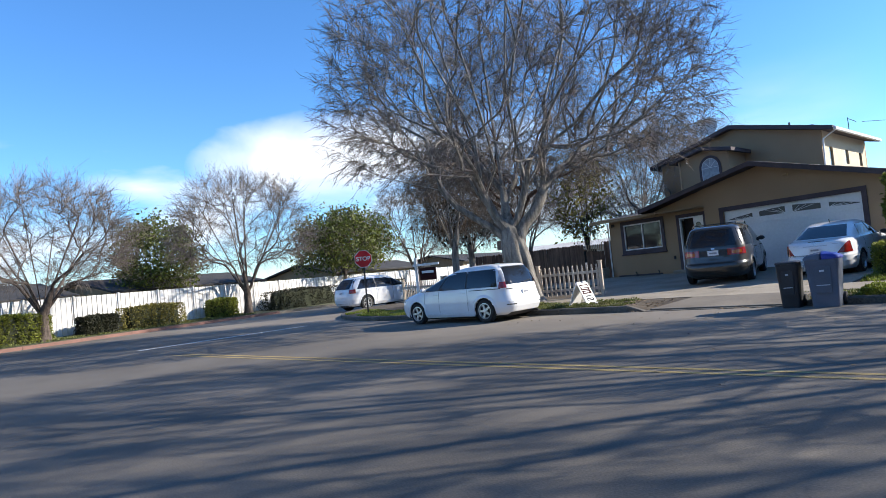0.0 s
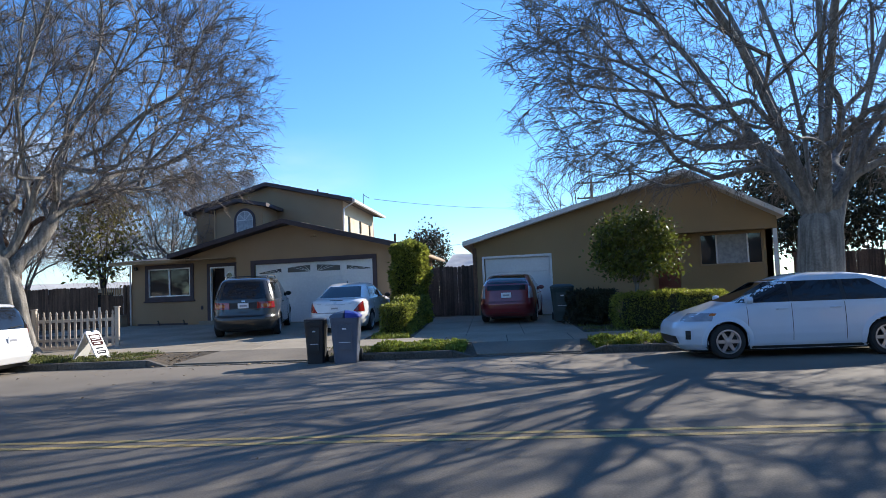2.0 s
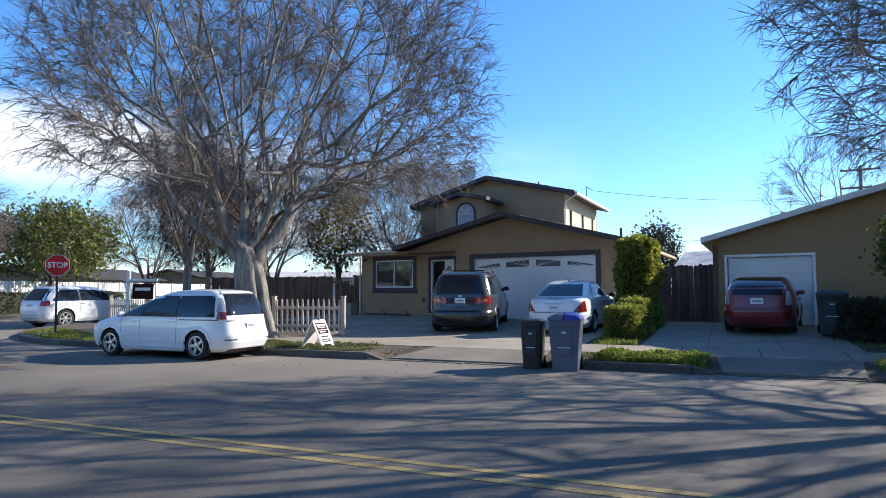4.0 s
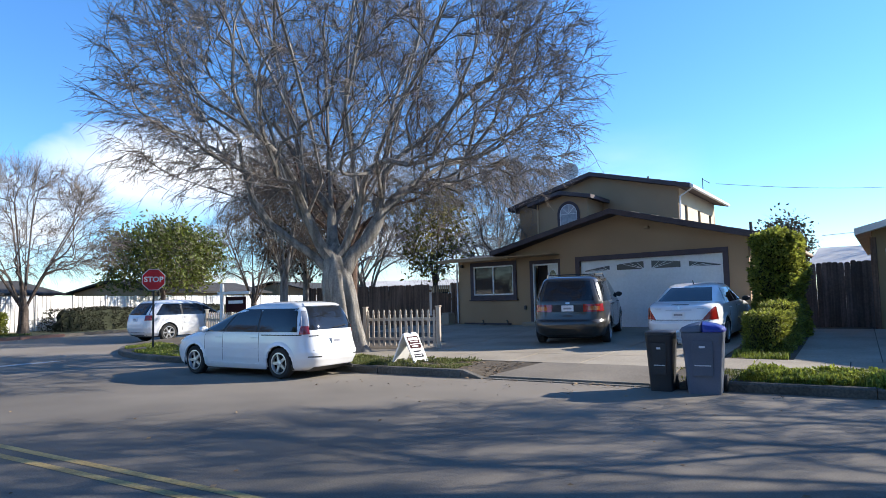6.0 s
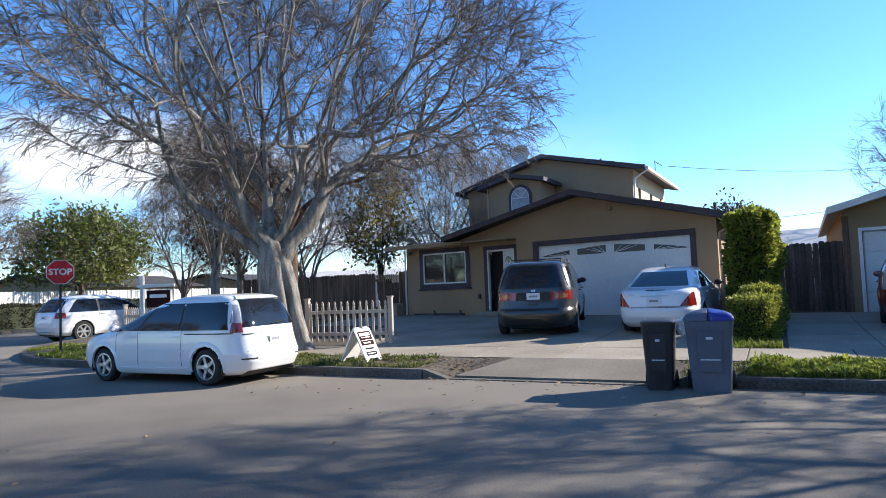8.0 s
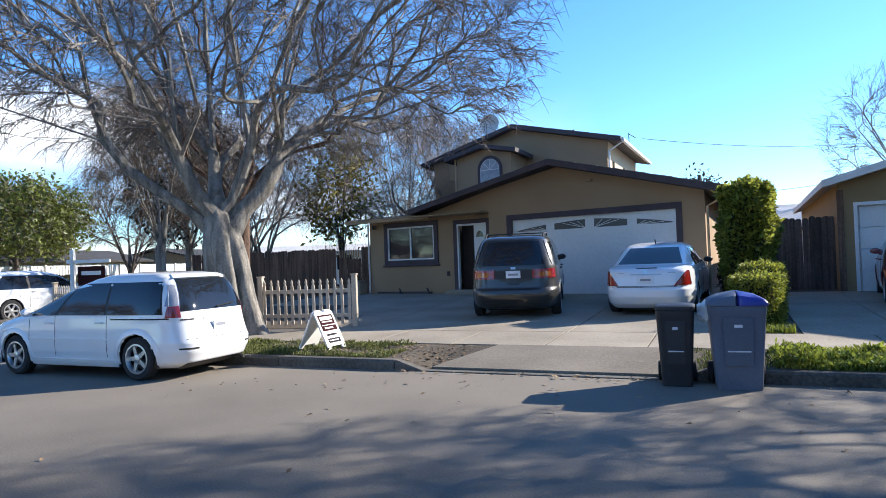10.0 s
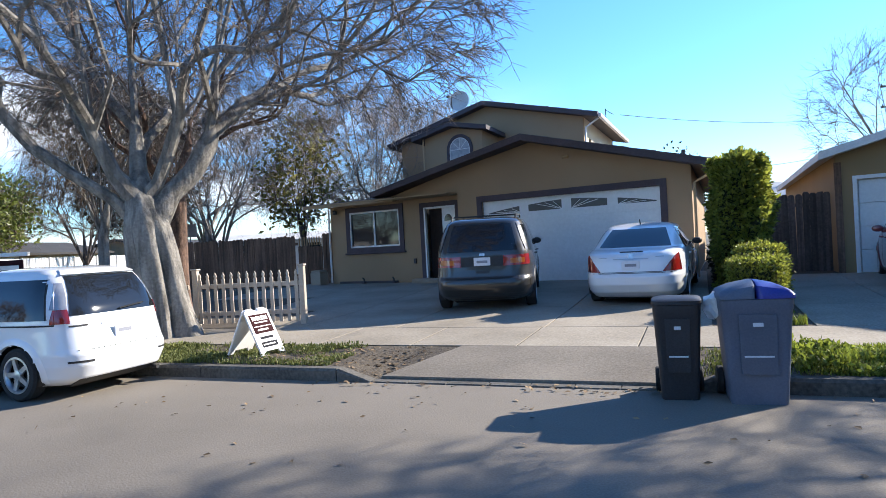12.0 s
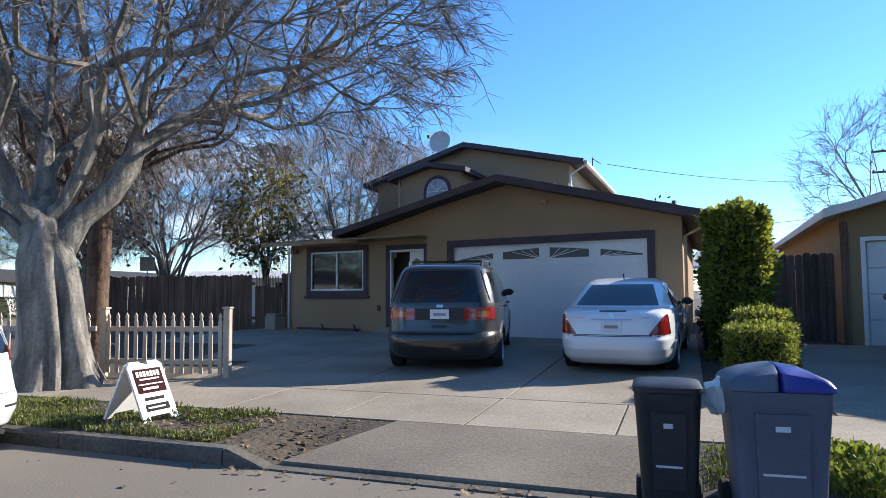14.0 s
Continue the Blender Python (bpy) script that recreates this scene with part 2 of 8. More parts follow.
M["lite_glass"] = glass_dark("door_lite_glass", (0.05, 0.055, 0.06), 0.35)
M["unlit_hall"] = material("unlit_hall_black", (0.02, 0.013, 0.012), (0.04, 0.025, 0.022), 0.9, 10, 1, 0)
M["curtain"] = material("pale_curtain", (0.25, 0.27, 0.29), (0.5, 0.52, 0.54), 0.9, 9, 3, 0.1)
M["metal_grey"] = material("galvanised_metal", (0.30, 0.31, 0.32), (0.45, 0.46, 0.47), 0.45, 30, 2, 0.05, metal=0.7)
M["metal_dark"] = material("dark_metal", (0.03, 0.03, 0.03), (0.07, 0.07, 0.07), 0.5, 30, 2, 0.05, metal=0.4)
M["pipe_tan"] = material("tan_downspout", (0.42, 0.30, 0.18), (0.52, 0.37, 0.22), 0.6, 30, 2, 0.05)
M["dish"] = material("dish_grey", (0.50, 0.46, 0.42), (0.62, 0.58, 0.54), 0.5, 20, 2, 0.05)


# ---- mesh helpers ----
class Mesh:
    """Collects vertices and faces of one mesh."""

    def __init__(self):
        self.v, self.f = [], []

    def add(self, verts, faces):
        k = len(self.v)
        self.v.extend([tuple(p) for p in verts])
        self.f.extend([tuple(i + k for i in f) for f in faces])
        return self

    def box(self, x0, x1, y0, y1, z0, z1, bevel=0.0):
        """An upright box; with bevel its edges are chamfered."""
        if bevel <= 0:
            v = [(x, y, z) for z in (z0, z1) for y in (y0, y1) for x in (x0, x1)]
            return self.add(v, [(0, 2, 3, 1), (4, 5, 7, 6), (0, 1, 5, 4), (2, 6, 7, 3), (0, 4, 6, 2), (1, 3, 7, 5)])
        b = min(bevel, (x1 - x0) / 2.01, (y1 - y0) / 2.01, (z1 - z0) / 2.01)
        lo, hi = (x0, y0, z0), (x1, y1, z1)
        idx, v = {}, []
        for c in range(8):
            s = [(c >> k) & 1 for k in range(3)]
            for ax in range(3):
                p = [0, 0, 0]
                for k in range(3):
                    edge = hi[k] if s[k] else lo[k]
                    p[k] = edge if k == ax else edge + (-b if s[k] else b)
                idx[c, ax] = len(v)
                v.append(tuple(p))
        f = []
        for ax in range(3):
            a, d = (ax + 1) % 3, (ax + 2) % 3
            for s in (0, 1):
                q = [idx[(s << ax) | (i << a) | (j << d), ax] for i, j in ((0, 0), (1, 0), (1, 1), (0, 1))]
                f.append(q if s else q[::-1])
            for i in (0, 1):
                for j in (0, 1):
                    c0 = (i << a) | (j << d)
                    c1 = c0 | (1 << ax)
                    q = [idx[c0, a], idx[c1, a], idx[c1, d], idx[c0, d]]
                    f.append(q if i == j else q[::-1])
        for c in range(8):
            q = [idx[c, 0], idx[c, 1], idx[c, 2]]
            f.append(q if bin(c).count("1") % 2 else q[::-1])
        return self.add(v, f)

    def prism(self, poly, z0, z1):
        """An upright prism over a plan polygon, anticlockwise; z0 and z1 are numbers or functions of (x, y)."""
        n = len(poly)
        lo = [(x, y, z0(x, y) if callable(z0) else z0) for x, y in poly]
        hi = [(x, y, z1(x, y) if callable(z1) else z1) for x, y in poly]
        return self.add(lo + hi, [tuple(range(n))[::-1], tuple(range(n, 2 * n))] + [(i, (i + 1) % n, n + (i + 1) % n, n + i) for i in range(n)])

    def slab(self, poly, depth):
        """A plate: the 3D polygon poly swept by the vector depth."""
        n = len(poly)
        d = Vector(depth)
        return self.add([tuple(p) for p in poly] + [tuple(Vector(p) + d) for p in poly],
                        [tuple(range(n)), tuple(range(n, 2 * n))[::-1]] + [((i + 1) % n, i, n + i, n + (i + 1) % n) for i in range(n)])

    def tube(self, pts, radii, sides=8, cap=True):
        pts = [Vector(p) for p in pts]
        if not hasattr(radii, "__len__"):
            radii = [radii] * len(pts)
        k = len(self.v)
        ref = None
        for i, p in enumerate(pts):
            d = (pts[min(i + 1, len(pts) - 1)] - pts[max(i - 1, 0)]).normalized()
            if ref is None:
                ref = d.orthogonal().normalized()
            ref = (ref - d * ref.dot(d))
            ref = ref.normalized() if ref.length > 1e-6 else d.orthogonal().normalized()
            o = d.cross(ref)
            for s in range(sides):
                a = 2 * math.pi * s / sides
                self.v.append(tuple(p + (ref * math.cos(a) + o * math.sin(a)) * radii[i]))
        for i in range(len(pts) - 1):
            for s in range(sides):
                a, b = k + i * sides + s, k + i * sides + (s + 1) % sides
                self.f.append((a, b, b + sides, a + sides))
        if cap:
            self.f.append(tuple(range(k + sides - 1, k - 1, -1)))
            e = k + (len(pts) - 1) * sides
            self.f.append(tuple(range(e, e + sides)))
        return self

    def lathe(self, profile, sides=24, m=None, cap=True):
        """Turns (radius, height) pairs round z, then moves by m."""
        k = len(self.v)
        for r, h in profile:
            for s in range(sides):
                a = 2 * math.pi * s / sides
                p = Vector((r * math.cos(a), r * math.sin(a), h))
                self.v.append(tuple(m @ p if m else p))
        for i in range(len(profile) - 1):
            for s in range(sides):
                a, b = k + i * sides + s, k + i * sides + (s + 1) % sides
                self.f.append((a, b, b + sides, a + sides))
        if cap:
            self.f.append(tuple(range(k + sides - 1, k - 1, -1)))
            e = k + (len(profile) - 1) * sides
            self.f.append(tuple(range(e, e + sides)))
        return self

    def grid(self, rows, closed=False):
        """A sheet through rows of points, all of one length."""
        k, c = len(self.v), len(rows[0])
        for r in rows:
            self.v.extend([tuple(p) for p in r])
        for i in range(len(rows) - 1):
            for j in range(c if closed else c - 1):
                a, b = k + i * c + j, k + i * c + (j + 1) % c
                self.f.append((a, b, b + c, a + c))
        return self

    def move(self, m):
        self.v = [tuple(m @ Vector(p)) for p in self.v]
        return self

    def data(self, name, mat, smooth=False):
        me = bpy.data.meshes.new(name)
        me.from_pydata(self.v, [], self.f)
        me.materials.append(mat)
        if smooth:
            me.polygons.foreach_set("use_smooth", [True] * len(me.polygons))
            me.set_sharp_from_angle(angle=radians(38))
        me.update()
        return me


def fix(me, weld=False):
    """Makes the normals of a closed mesh point outwards; weld joins touching corners."""
    bm = bmesh.new()
    bm.from_mesh(me)
    if weld:
        bmesh.ops.remove_doubles(bm, verts=bm.verts, dist=0.0005)
    bmesh.ops.recalc_face_normals(bm, faces=bm.faces)
    bm.to_mesh(me)
    bm.free()
    return me


def part(name, mesh, mat, parent=None, label="", smooth=False):
    """One mesh object, under a thing or a part where parent is given."""
    ob = new(name, fix(mesh.data(name, mat, smooth), "wall" in name))
    if parent:
        ob.parent = parent
    return tagged(ob, label)


def thing(name, label, category, at=None, group="", kind=""):
    """An Empty at a thing's base."""
    ob = new(name)
    ob.empty_display_size = 0.2
    if at is not None:
        ob.matrix_world = at if isinstance(at, Matrix) else Matrix.Translation(at)
    return tagged(ob, label, category, group, kind)


def structure(name, mesh, mat, label, category, smooth=False):
    return tagged(part(name, mesh, mat, None, "", smooth), label, category, "", "structure")


# ---- plan ----
# The street runs 11.3 degrees off the houses' fronts: u along its kerb, v from the kerb towards the houses.
STREET = radians(11.3)
CU, SU = math.cos(STREET), math.sin(STREET)
KERB_X, KERB_Y = -5.0, 15.07


def S(u, v):
    return KERB_X + u * CU - v * SU, KERB_Y + u * SU + v * CU


def UV(x, y):
    return (x - KERB_X) * CU + (y - KERB_Y) * SU, -(x - KERB_X) * SU + (y - KERB_Y) * CU


def rise(v):
    """Height of the lots above the road."""
    return float(np.interp(v, (0.0, 3.0, 6.0, 9.6), (0.15, 0.235, 0.31, 0.47)))


def lot_z(x, y):
    return rise(UV(x, y)[1])


CORNER_R, SIDE_U = 10.0, -23.5      # the street corner: kerb radius, and the kerb of the side street


def far_kerb(v):
    return -31.6 - 0.27 * v

# ---- ground, road and kerbs ----
structure("ground", Mesh().grid([[(x, y, -0.06) for x in np.linspace(-2500, 2500, 21)] for y in np.linspace(-2500, 2500, 21)]),
          M["far_ground"], "bare winter ground that runs on to the horizon", "ground")

road = Mesh()
road.grid([[(*S(u, v), 0.0) for u in np.linspace(-70, 140, 43)] for v in np.linspace(-60, 90, 31)])
structure("road", road, M["asphalt"], "worn grey asphalt road surface of the street", "road")


def strip(u0, u1, v0, v1, z, n=24):
    return [[(*S(u, v), z) for u in np.linspace(u0, u1, n)] for v in (v0, v1)]


for off in (-7.55, -7.31):
    line = Mesh()
    line.grid(strip(-13.8, 120, off - 0.05, off + 0.05, 0.004, 60))
    structure("yellow_line", line, M["yellow"], "worn double yellow centre line on the asphalt", "road marking")
structure("stop_line", Mesh().grid(strip(-17.9, -17.55, -7.0, -0.9, 0.004, 4)), M["white_line"], "faded white stop line on the asphalt", "road marking")


def lot_edge():
    """The kerb line of the lots from the far end of the side street round the corner and along the street."""
    pts = [(SIDE_U, 90.0), (SIDE_U, 40.0), (SIDE_U, 20.0)]
    for k in range(13):
        a = radians(90 * k / 12)
        pts.append((SIDE_U + CORNER_R - CORNER_R * math.cos(a), CORNER_R - CORNER_R * math.sin(a)))
    return pts + [(-9.0, 0.0), (-4.95, 0.0), (-4.5, 0.0), (-1.2, 0.0), (-0.75, 0.0), (1.75, 0.0), (2.2, 0.0), (4.5, 0.0), (4.95, 0.0), (40.0, 0.0), (140.0, 0.0)]


APRONS = ((-4.5, -1.2), (2.2, 4.5))      # where the drives cross the kerb


def kerb_top(u, v):
    """The kerb dips to a low lip at the two drives."""
    if v > 0.3:
        return 0.15
    for a, b in APRONS:
        d = max(a - u, u - b)
        if d < 0:
            return 0.014
        if d < 0.45:
            return 0.014 + 0.136 * d / 0.45
    return 0.15


def in_apron(u):
    return any(a - 0.45 < u < b + 0.45 for a, b in APRONS)


# the raised lots: one sheet that starts 15 cm behind the kerb face
lot = Mesh()
us = sorted(set(list(np.linspace(-13.5, 60, 148)) + [60, 80, 100, 140]))
vs = [0.14, 0.5, 0.9, 1.5, 2.2, 3.0, 4.0, 6.0, 8.0, 10.0, 14.0, 20.0, 30.0, 45.0, 90.0]


def lot_height(u, v):
    h = rise(v) - 0.012
    if v < 1.5 and in_apron(u):
        h = min(h, kerb_top(u, 0) + (0.2 - kerb_top(u, 0)) * v / 1.5 - 0.03)
    return h + 0.02 * noise.noise((u * 0.9, v * 0.9, 3.0)) * (0.25 < v < 1.45)


lot.grid([[(*S(u, v), lot_height(u, v)) for u in us] for v in vs])
corner_rows = []
edge = [p for p in lot_edge() if p[0] <= -13.5]
for s in (0.15, 0.6, 1.4, 3.0, 6.0, 10.0):
    row = []
    for i, (u, v) in enumerate(edge):
        cu, cv = -13.5, max(v, 10.0)
        d = math.hypot(cu - u, cv - v)
        k = min(s / d, 1.0) if d else 0
        pu, pv = u + (cu - u) * k, v + (cv - v) * k
        row.append((*S(pu, pv), rise(s) - 0.012))
    corner_rows.append(row)
lot.grid(corner_rows)
structure("lot_ground", lot, M["soil"], "bare soil and thin turf of the front yards", "ground")

# kerb stones, each about two metres and a half long
edge = lot_edge()
run = []
for (u0, v0), (u1, v1) in zip(edge, edge[1:]):
    n = max(1, round(math.hypot(u1 - u0, v1 - v0) / (0.5 if in_apron((u0 + u1) / 2) and v0 == 0 else 2.4)))
    if u0 >= 40 or v0 > 40:
        n = 12
    for k in range(n):
        run.append(((u0 + (u1 - u0) * k / n, v0 + (v1 - v0) * k / n), (u0 + (u1 - u0) * (k + 1) / n, v0 + (v1 - v0) * (k + 1) / n)))
kerb_line = thing("kerb", "worn grey concrete kerb along the yards, dropped at both drives", "kerb", (0, 0, 0), "", "structure")


def kerb_stone(a, b, top_a, top_b, mat, parent, name="kerb_stone"):
    (xa, ya), (xb, yb) = S(*a), S(*b)
    d = Vector((xb - xa, yb - ya, 0)).normalized()
    nrm = Vector((-d.y, d.x, 0))
    g = d * 0.008
    rows = []
    for (x, y, top, off) in ((xa, ya, top_a, g), (xb, yb, top_b, -g)):
        p = Vector((x, y, 0)) + off
        c = min(0.03, top * 0.5)
        rows.append([p + Vector((0, 0, -0.05)), p + Vector((0, 0, top - c)), p + nrm * c + Vector((0, 0, top)),
                     p + nrm * 0.16 + Vector((0, 0, top)), p + nrm * 0.16 + Vector((0, 0, -0.05))])
    m = Mesh().grid(rows, closed=True)
    m.f.append((4, 3, 2, 1, 0))
    m.f.append((5, 6, 7, 8, 9))
    part(name, m, mat, parent)


for a, b in run:
    kerb_stone(a, b, kerb_top(*a), kerb_top(*b), M["kerb"], kerb_line)

# far side of the side street: red kerb, soil strip
far_line = thing("far_kerb", "faded red painted kerb across the side street", "kerb", (0, 0, 0), "", "structure")
vv = np.linspace(90, -45, 55)
for v0, v1 in zip(vv, vv[1:]):
    kerb_stone((far_kerb(v0), v0), (far_kerb(v1), v1), 0.15, 0.15, M["kerb_red"] if v1 < 6 else M["kerb"], far_line)
far_lot = Mesh().grid([[(*S(far_kerb(v) - d, v), 0.14 + 0.05 * min(d, 4)) for d in (0.0, 1.5, 4.0, 12.0, 45.0)] for v in np.linspace(90, -60, 40)])
structure("far_yard_ground", far_lot, M["lawn"], "patchy winter lawn beyond the side street", "ground")
# the near side of the street, behind the start of the walk
near = Mesh().grid([[(*S(u, v), 0.13) for u in np.linspace(-22, 140, 40)] for v in (-15.3, -20, -32)])
structure("near_yard_ground", near, M["lawn"], "lawn on the near side of the street", "ground")
near_kerb = thing("near_kerb", "grey concrete kerb on the near side of the street", "kerb", (0, 0, 0), "", "structure")
uu = np.linspace(140, -22, 55)
for u0, u1 in zip(uu, uu[1:]):
    kerb_stone((u0, -15.15), (u1, -15.15), 0.15, 0.15, M["kerb"], near_kerb)


# ---- pavement and drives: slabs on the lot sheet ----
def slab_piece(parent, corners, name="slab", mat=None, top=0.0, thick=0.07, zf=None):
    """A concrete slab over four plan corners (u, v), with a joint round it and a small rounded arris."""
    cu = sum(c[0] for c in corners) / 4
    cv = sum(c[1] for c in corners) / 4
    outer, inner = [], []
    for u, v in corners:
        du, dv = u - cu, v - cv
        k = math.hypot(du, dv)
        for lst, g in ((outer, 0.014), (inner, 0.019)):
            uu_, vv_ = u - du / k * g, v - dv / k * g
            z = (zf(uu_, vv_) if zf else rise(vv_)) + top
            lst.append((*S(uu_, vv_), z))
    v = [(x, y, z - thick) for x, y, z in outer] + [(x, y, z - 0.004) for x, y, z in outer] + inner
    f = [(3, 2, 1, 0), (8, 9, 10, 11)]
    for a, b in ((0, 4), (4, 8)):
        f += [(a + i, a + (i + 1) % 4, b + (i + 1) % 4, b + i) for i in range(4)]
    part(name, Mesh().add(v, f), mat or M["concrete"], parent)


pavement = thing("pavement", "pale concrete pavement slabs along the front yards", "pavement", (0, 0, 0), "", "structure")
for k in range(-9, 30):
    u0 = k * 1.52 - 0.1
    slab_piece(pavement, [(u0, 1.5), (u0 + 1.52, 1.5), (u0 + 1.52, 3.0), (u0, 3.0)])


def apron_z(u, v):
    return 0.025 + (0.195 - 0.025) * min(max(v / 1.5, 0), 1)


drive = thing("driveway", "broad concrete driveway with wide joints, stained and partly shaded", "driveway", (0, 0, 0), "", "structure")
a0, a1 = APRONS[0]
mid = (a0 + a1) / 2
slab_piece(drive, [(a0 + 0.05, 0.17), (a1 - 0.05, 0.17), (a1 + 0.05, 1.5), (a0 + 0.6, 1.5)], "apron_slab", M["apron"], 0, 0.12, apron_z)
structure("drive_bed", Mesh().grid([[(*S(u, v), rise(v) - 0.007) for u in np.linspace(-13.4, 5.0, 30)] for v in (1.5, 2.2, 3.0)]), M["joint"], "dark dirt in the joints under the pavement slabs", "ground")
us_ = [-7.5, -5.6, -3.1, -0.75]
vs_ = [3.0, 5.4, 7.8, 9.6, 12.6]
for i in range(3):
    for j in range(4):
        slab_piece(drive, [(us_[i], vs_[j]), (us_[i + 1], vs_[j]), (us_[i + 1], vs_[j + 1]), (us_[i], vs_[j + 1])])
for u0, u1, v0, v1 in ((-8.6, -7.5, 3.0, 5.4), (-10.2, -7.5, 5.4, 7.8), (-10.2, -7.5, 7.8, 9.6), (-10.2, -7.5, 9.6, 13.4), (-13.4, -10.2, 7.8, 9.6), (-13.4, -10.2, 9.6, 14.2)):
    slab_piece(drive, [(u0, v0), (u1, v0), (u1, v1), (u0, v1)])
nb_drive = thing("neighbour_driveway", "shaded concrete driveway of the ochre house", "driveway", (0, 0, 0), "", "structure")
a0, a1 = APRONS[1]
slab_piece(nb_drive, [(a0 + 0.05, 0.17), (a1 - 0.05, 0.17), (a1 + 0.1, 1.5), (a0 - 0.1, 1.5)], "apron_slab", M["apron"], 0, 0.12, apron_z)
for v0, v1 in ((3.0, 5.2), (5.2, 7.4), (7.4, 9.9)):
    for u0, u1 in ((0.5, 1.9), (1.9, 3.4), (3.4, 4.9)):
        slab_piece(nb_drive, [(u0, v0), (u1, v0), (u1, v1), (u0, v1)])


# ---- houses ----
def wall_holes(axis, at, thick, a0, a1, z0, top, holes):
    """A wall along x (axis 'x', front face at y=at, thickness towards +y) with rectangular holes (b0, b1, c0, c1).
    top: function of the running coordinate, linear between the marks."""
    m = Mesh()
    marks = sorted({a0, a1, *[h[0] for h in holes], *[h[1] for h in holes], *[k for k in top if a0 < k < a1]})
    keys = sorted(top)

    def tz(a):
        return float(np.interp(a, keys, [top[k] for k in keys]))

    def block(p, q, lo0, lo1, hi0, hi1):
        if axis == "x":
            v = [(p, at, lo0), (q, at, lo1), (q, at + thick, lo1), (p, at + thick, lo0), (p, at, hi0), (q, at, hi1), (q, at + thick, hi1), (p, at + thick, hi0)]
        else:
            v = [(at, p, lo0), (at, q, lo1), (at - thick, q, lo1), (at - thick, p, lo0), (at, p, hi0), (at, q, hi1), (at - thick, q, hi1), (at - thick, p, hi0)]
        m.add(v, [(3, 2, 1, 0), (4, 5, 6, 7), (0, 1, 5, 4), (1, 2, 6, 5), (2, 3, 7, 6), (3, 0, 4, 7)])

    for p, q in zip(marks, marks[1:]):
        lo = z0
        for h in sorted([h for h in holes if h[0] <= p + 1e-6 and h[1] >= q - 1e-6], key=lambda h: h[2]):
            if h[2] > lo + 1e-4:
                block(p, q, lo, lo, h[2], h[2])
            lo = h[3]
        block(p, q, lo, lo, tz(p), tz(q))
    return m


def roof_slope(parent, ridge_a, ridge_b, eave_a, eave_b, thick=0.16, mat=None, fascia=None, rows=7, name="roof"):
    """One slope of a roof as a thick plate with shingle courses; the points run along the ridge and along the eave."""
    ra, rb, ea, eb = (Vector(p) for p in (ridge_a, ridge_b, eave_a, eave_b))
    r = part(name, Mesh().slab([ra, rb, eb, ea], (0, 0, -thick)), fascia or M["fascia"], parent)
    along = rb - ra
    n_cols = max(2, int(along.length / 0.33))
    course = Mesh()
    for i in range(rows):
        f0, f1 = i / rows, min(1.0, (i + 1) / rows + 0.02)
        p0, p1 = ra.lerp(ea, f0), ra.lerp(ea, f1)
        q0, q1 = rb.lerp(eb, f0), rb.lerp(eb, f1)
        for k in range(n_cols):
            t0, t1 = k / n_cols + 0.0005, (k + 1) / n_cols - 0.0015
            lift0, lift1 = Vector((0, 0, 0.004)), Vector((0, 0, 0.018))
            course.slab([p0.lerp(q0, t0) + lift0, p0.lerp(q0, t1) + lift0, p1.lerp(q1, t1) + lift1, p1.lerp(q1, t0) + lift1], (0, 0, -0.01))
    part("shingles", course, mat or M["shingle"], r)
    return r


def ring(x0, x1, z0, z1, w, y0, y1):
    """A rectangular frame in the x-z plane."""
    m = Mesh()
    m.box(x0, x1, y0, y1, z1 - w, z1)
    m.box(x0, x1, y0, y1, z0, z0 + w)
    m.box(x0, x0 + w, y0, y1, z0 + w, z1 - w)
    m.box(x1 - w, x1, y0, y1, z0 + w, z1 - w)
    return m


def slider_window(parent, x0, x1, z0, z1, y, trim=0.14, sill=True, name="window", curtain=True):
    """A sliding window with dark trim, white frame and two panes, in a wall whose front face is at y."""
    w = part(name, ring(x0 - trim, x1 + trim, z0 - trim, z1 + trim, trim, y - 0.04, y + 0.02), M["trim"], parent, "dark plum window surround")
    part("window_frame", ring(x0, x1, z0, z1, 0.05, y - 0.02, y + 0.06), M["white_paint"], w, "white sliding window frame")
    xm = (x0 + x1) / 2
    part("mullion", Mesh().box(xm - 0.03, xm + 0.03, y - 0.01, y + 0.05, z0 + 0.05, z1 - 0.05), M["white_paint"], w)
    for p0, p1 in ((x0 + 0.05, xm - 0.03), (xm + 0.03, x1 - 0.05)):
        part("pane", Mesh().box(p0, p1, y + 0.03, y + 0.04, z0 + 0.05, z1 - 0.05), M["glass"], w)
    if sill:
        part("window_sill", Mesh().box(x0 - trim - 0.06, x1 + trim + 0.06, y - 0.09, y + 0.0, z0 - trim - 0.06, z0 - trim, 0.015), M["trim"], w)
    return w


G0 = 0.47            # floor level at the tan house
house = thing("house", "two-storey tan stucco house with dark trim and white garage door", "house", (-12, 26, G0))
house_m = Matrix.Translation((12, -26, -G0))


def hpart(name, mesh, mat, parent=None, label="", smooth=False):
    """A part of the tan house, given in world coordinates."""
    ob = part(name, mesh, mat, parent or house, label, smooth)
    if parent is None:
        ob.matrix_parent_inverse = Matrix.Translation((12, -26, -G0))
    return ob


def gable(x):
    """Underside of the front roof over the garage."""
    return 4.17 - (0.205 * (-11.9 - x) if x < -11.9 else 0.255 * (x + 11.9))


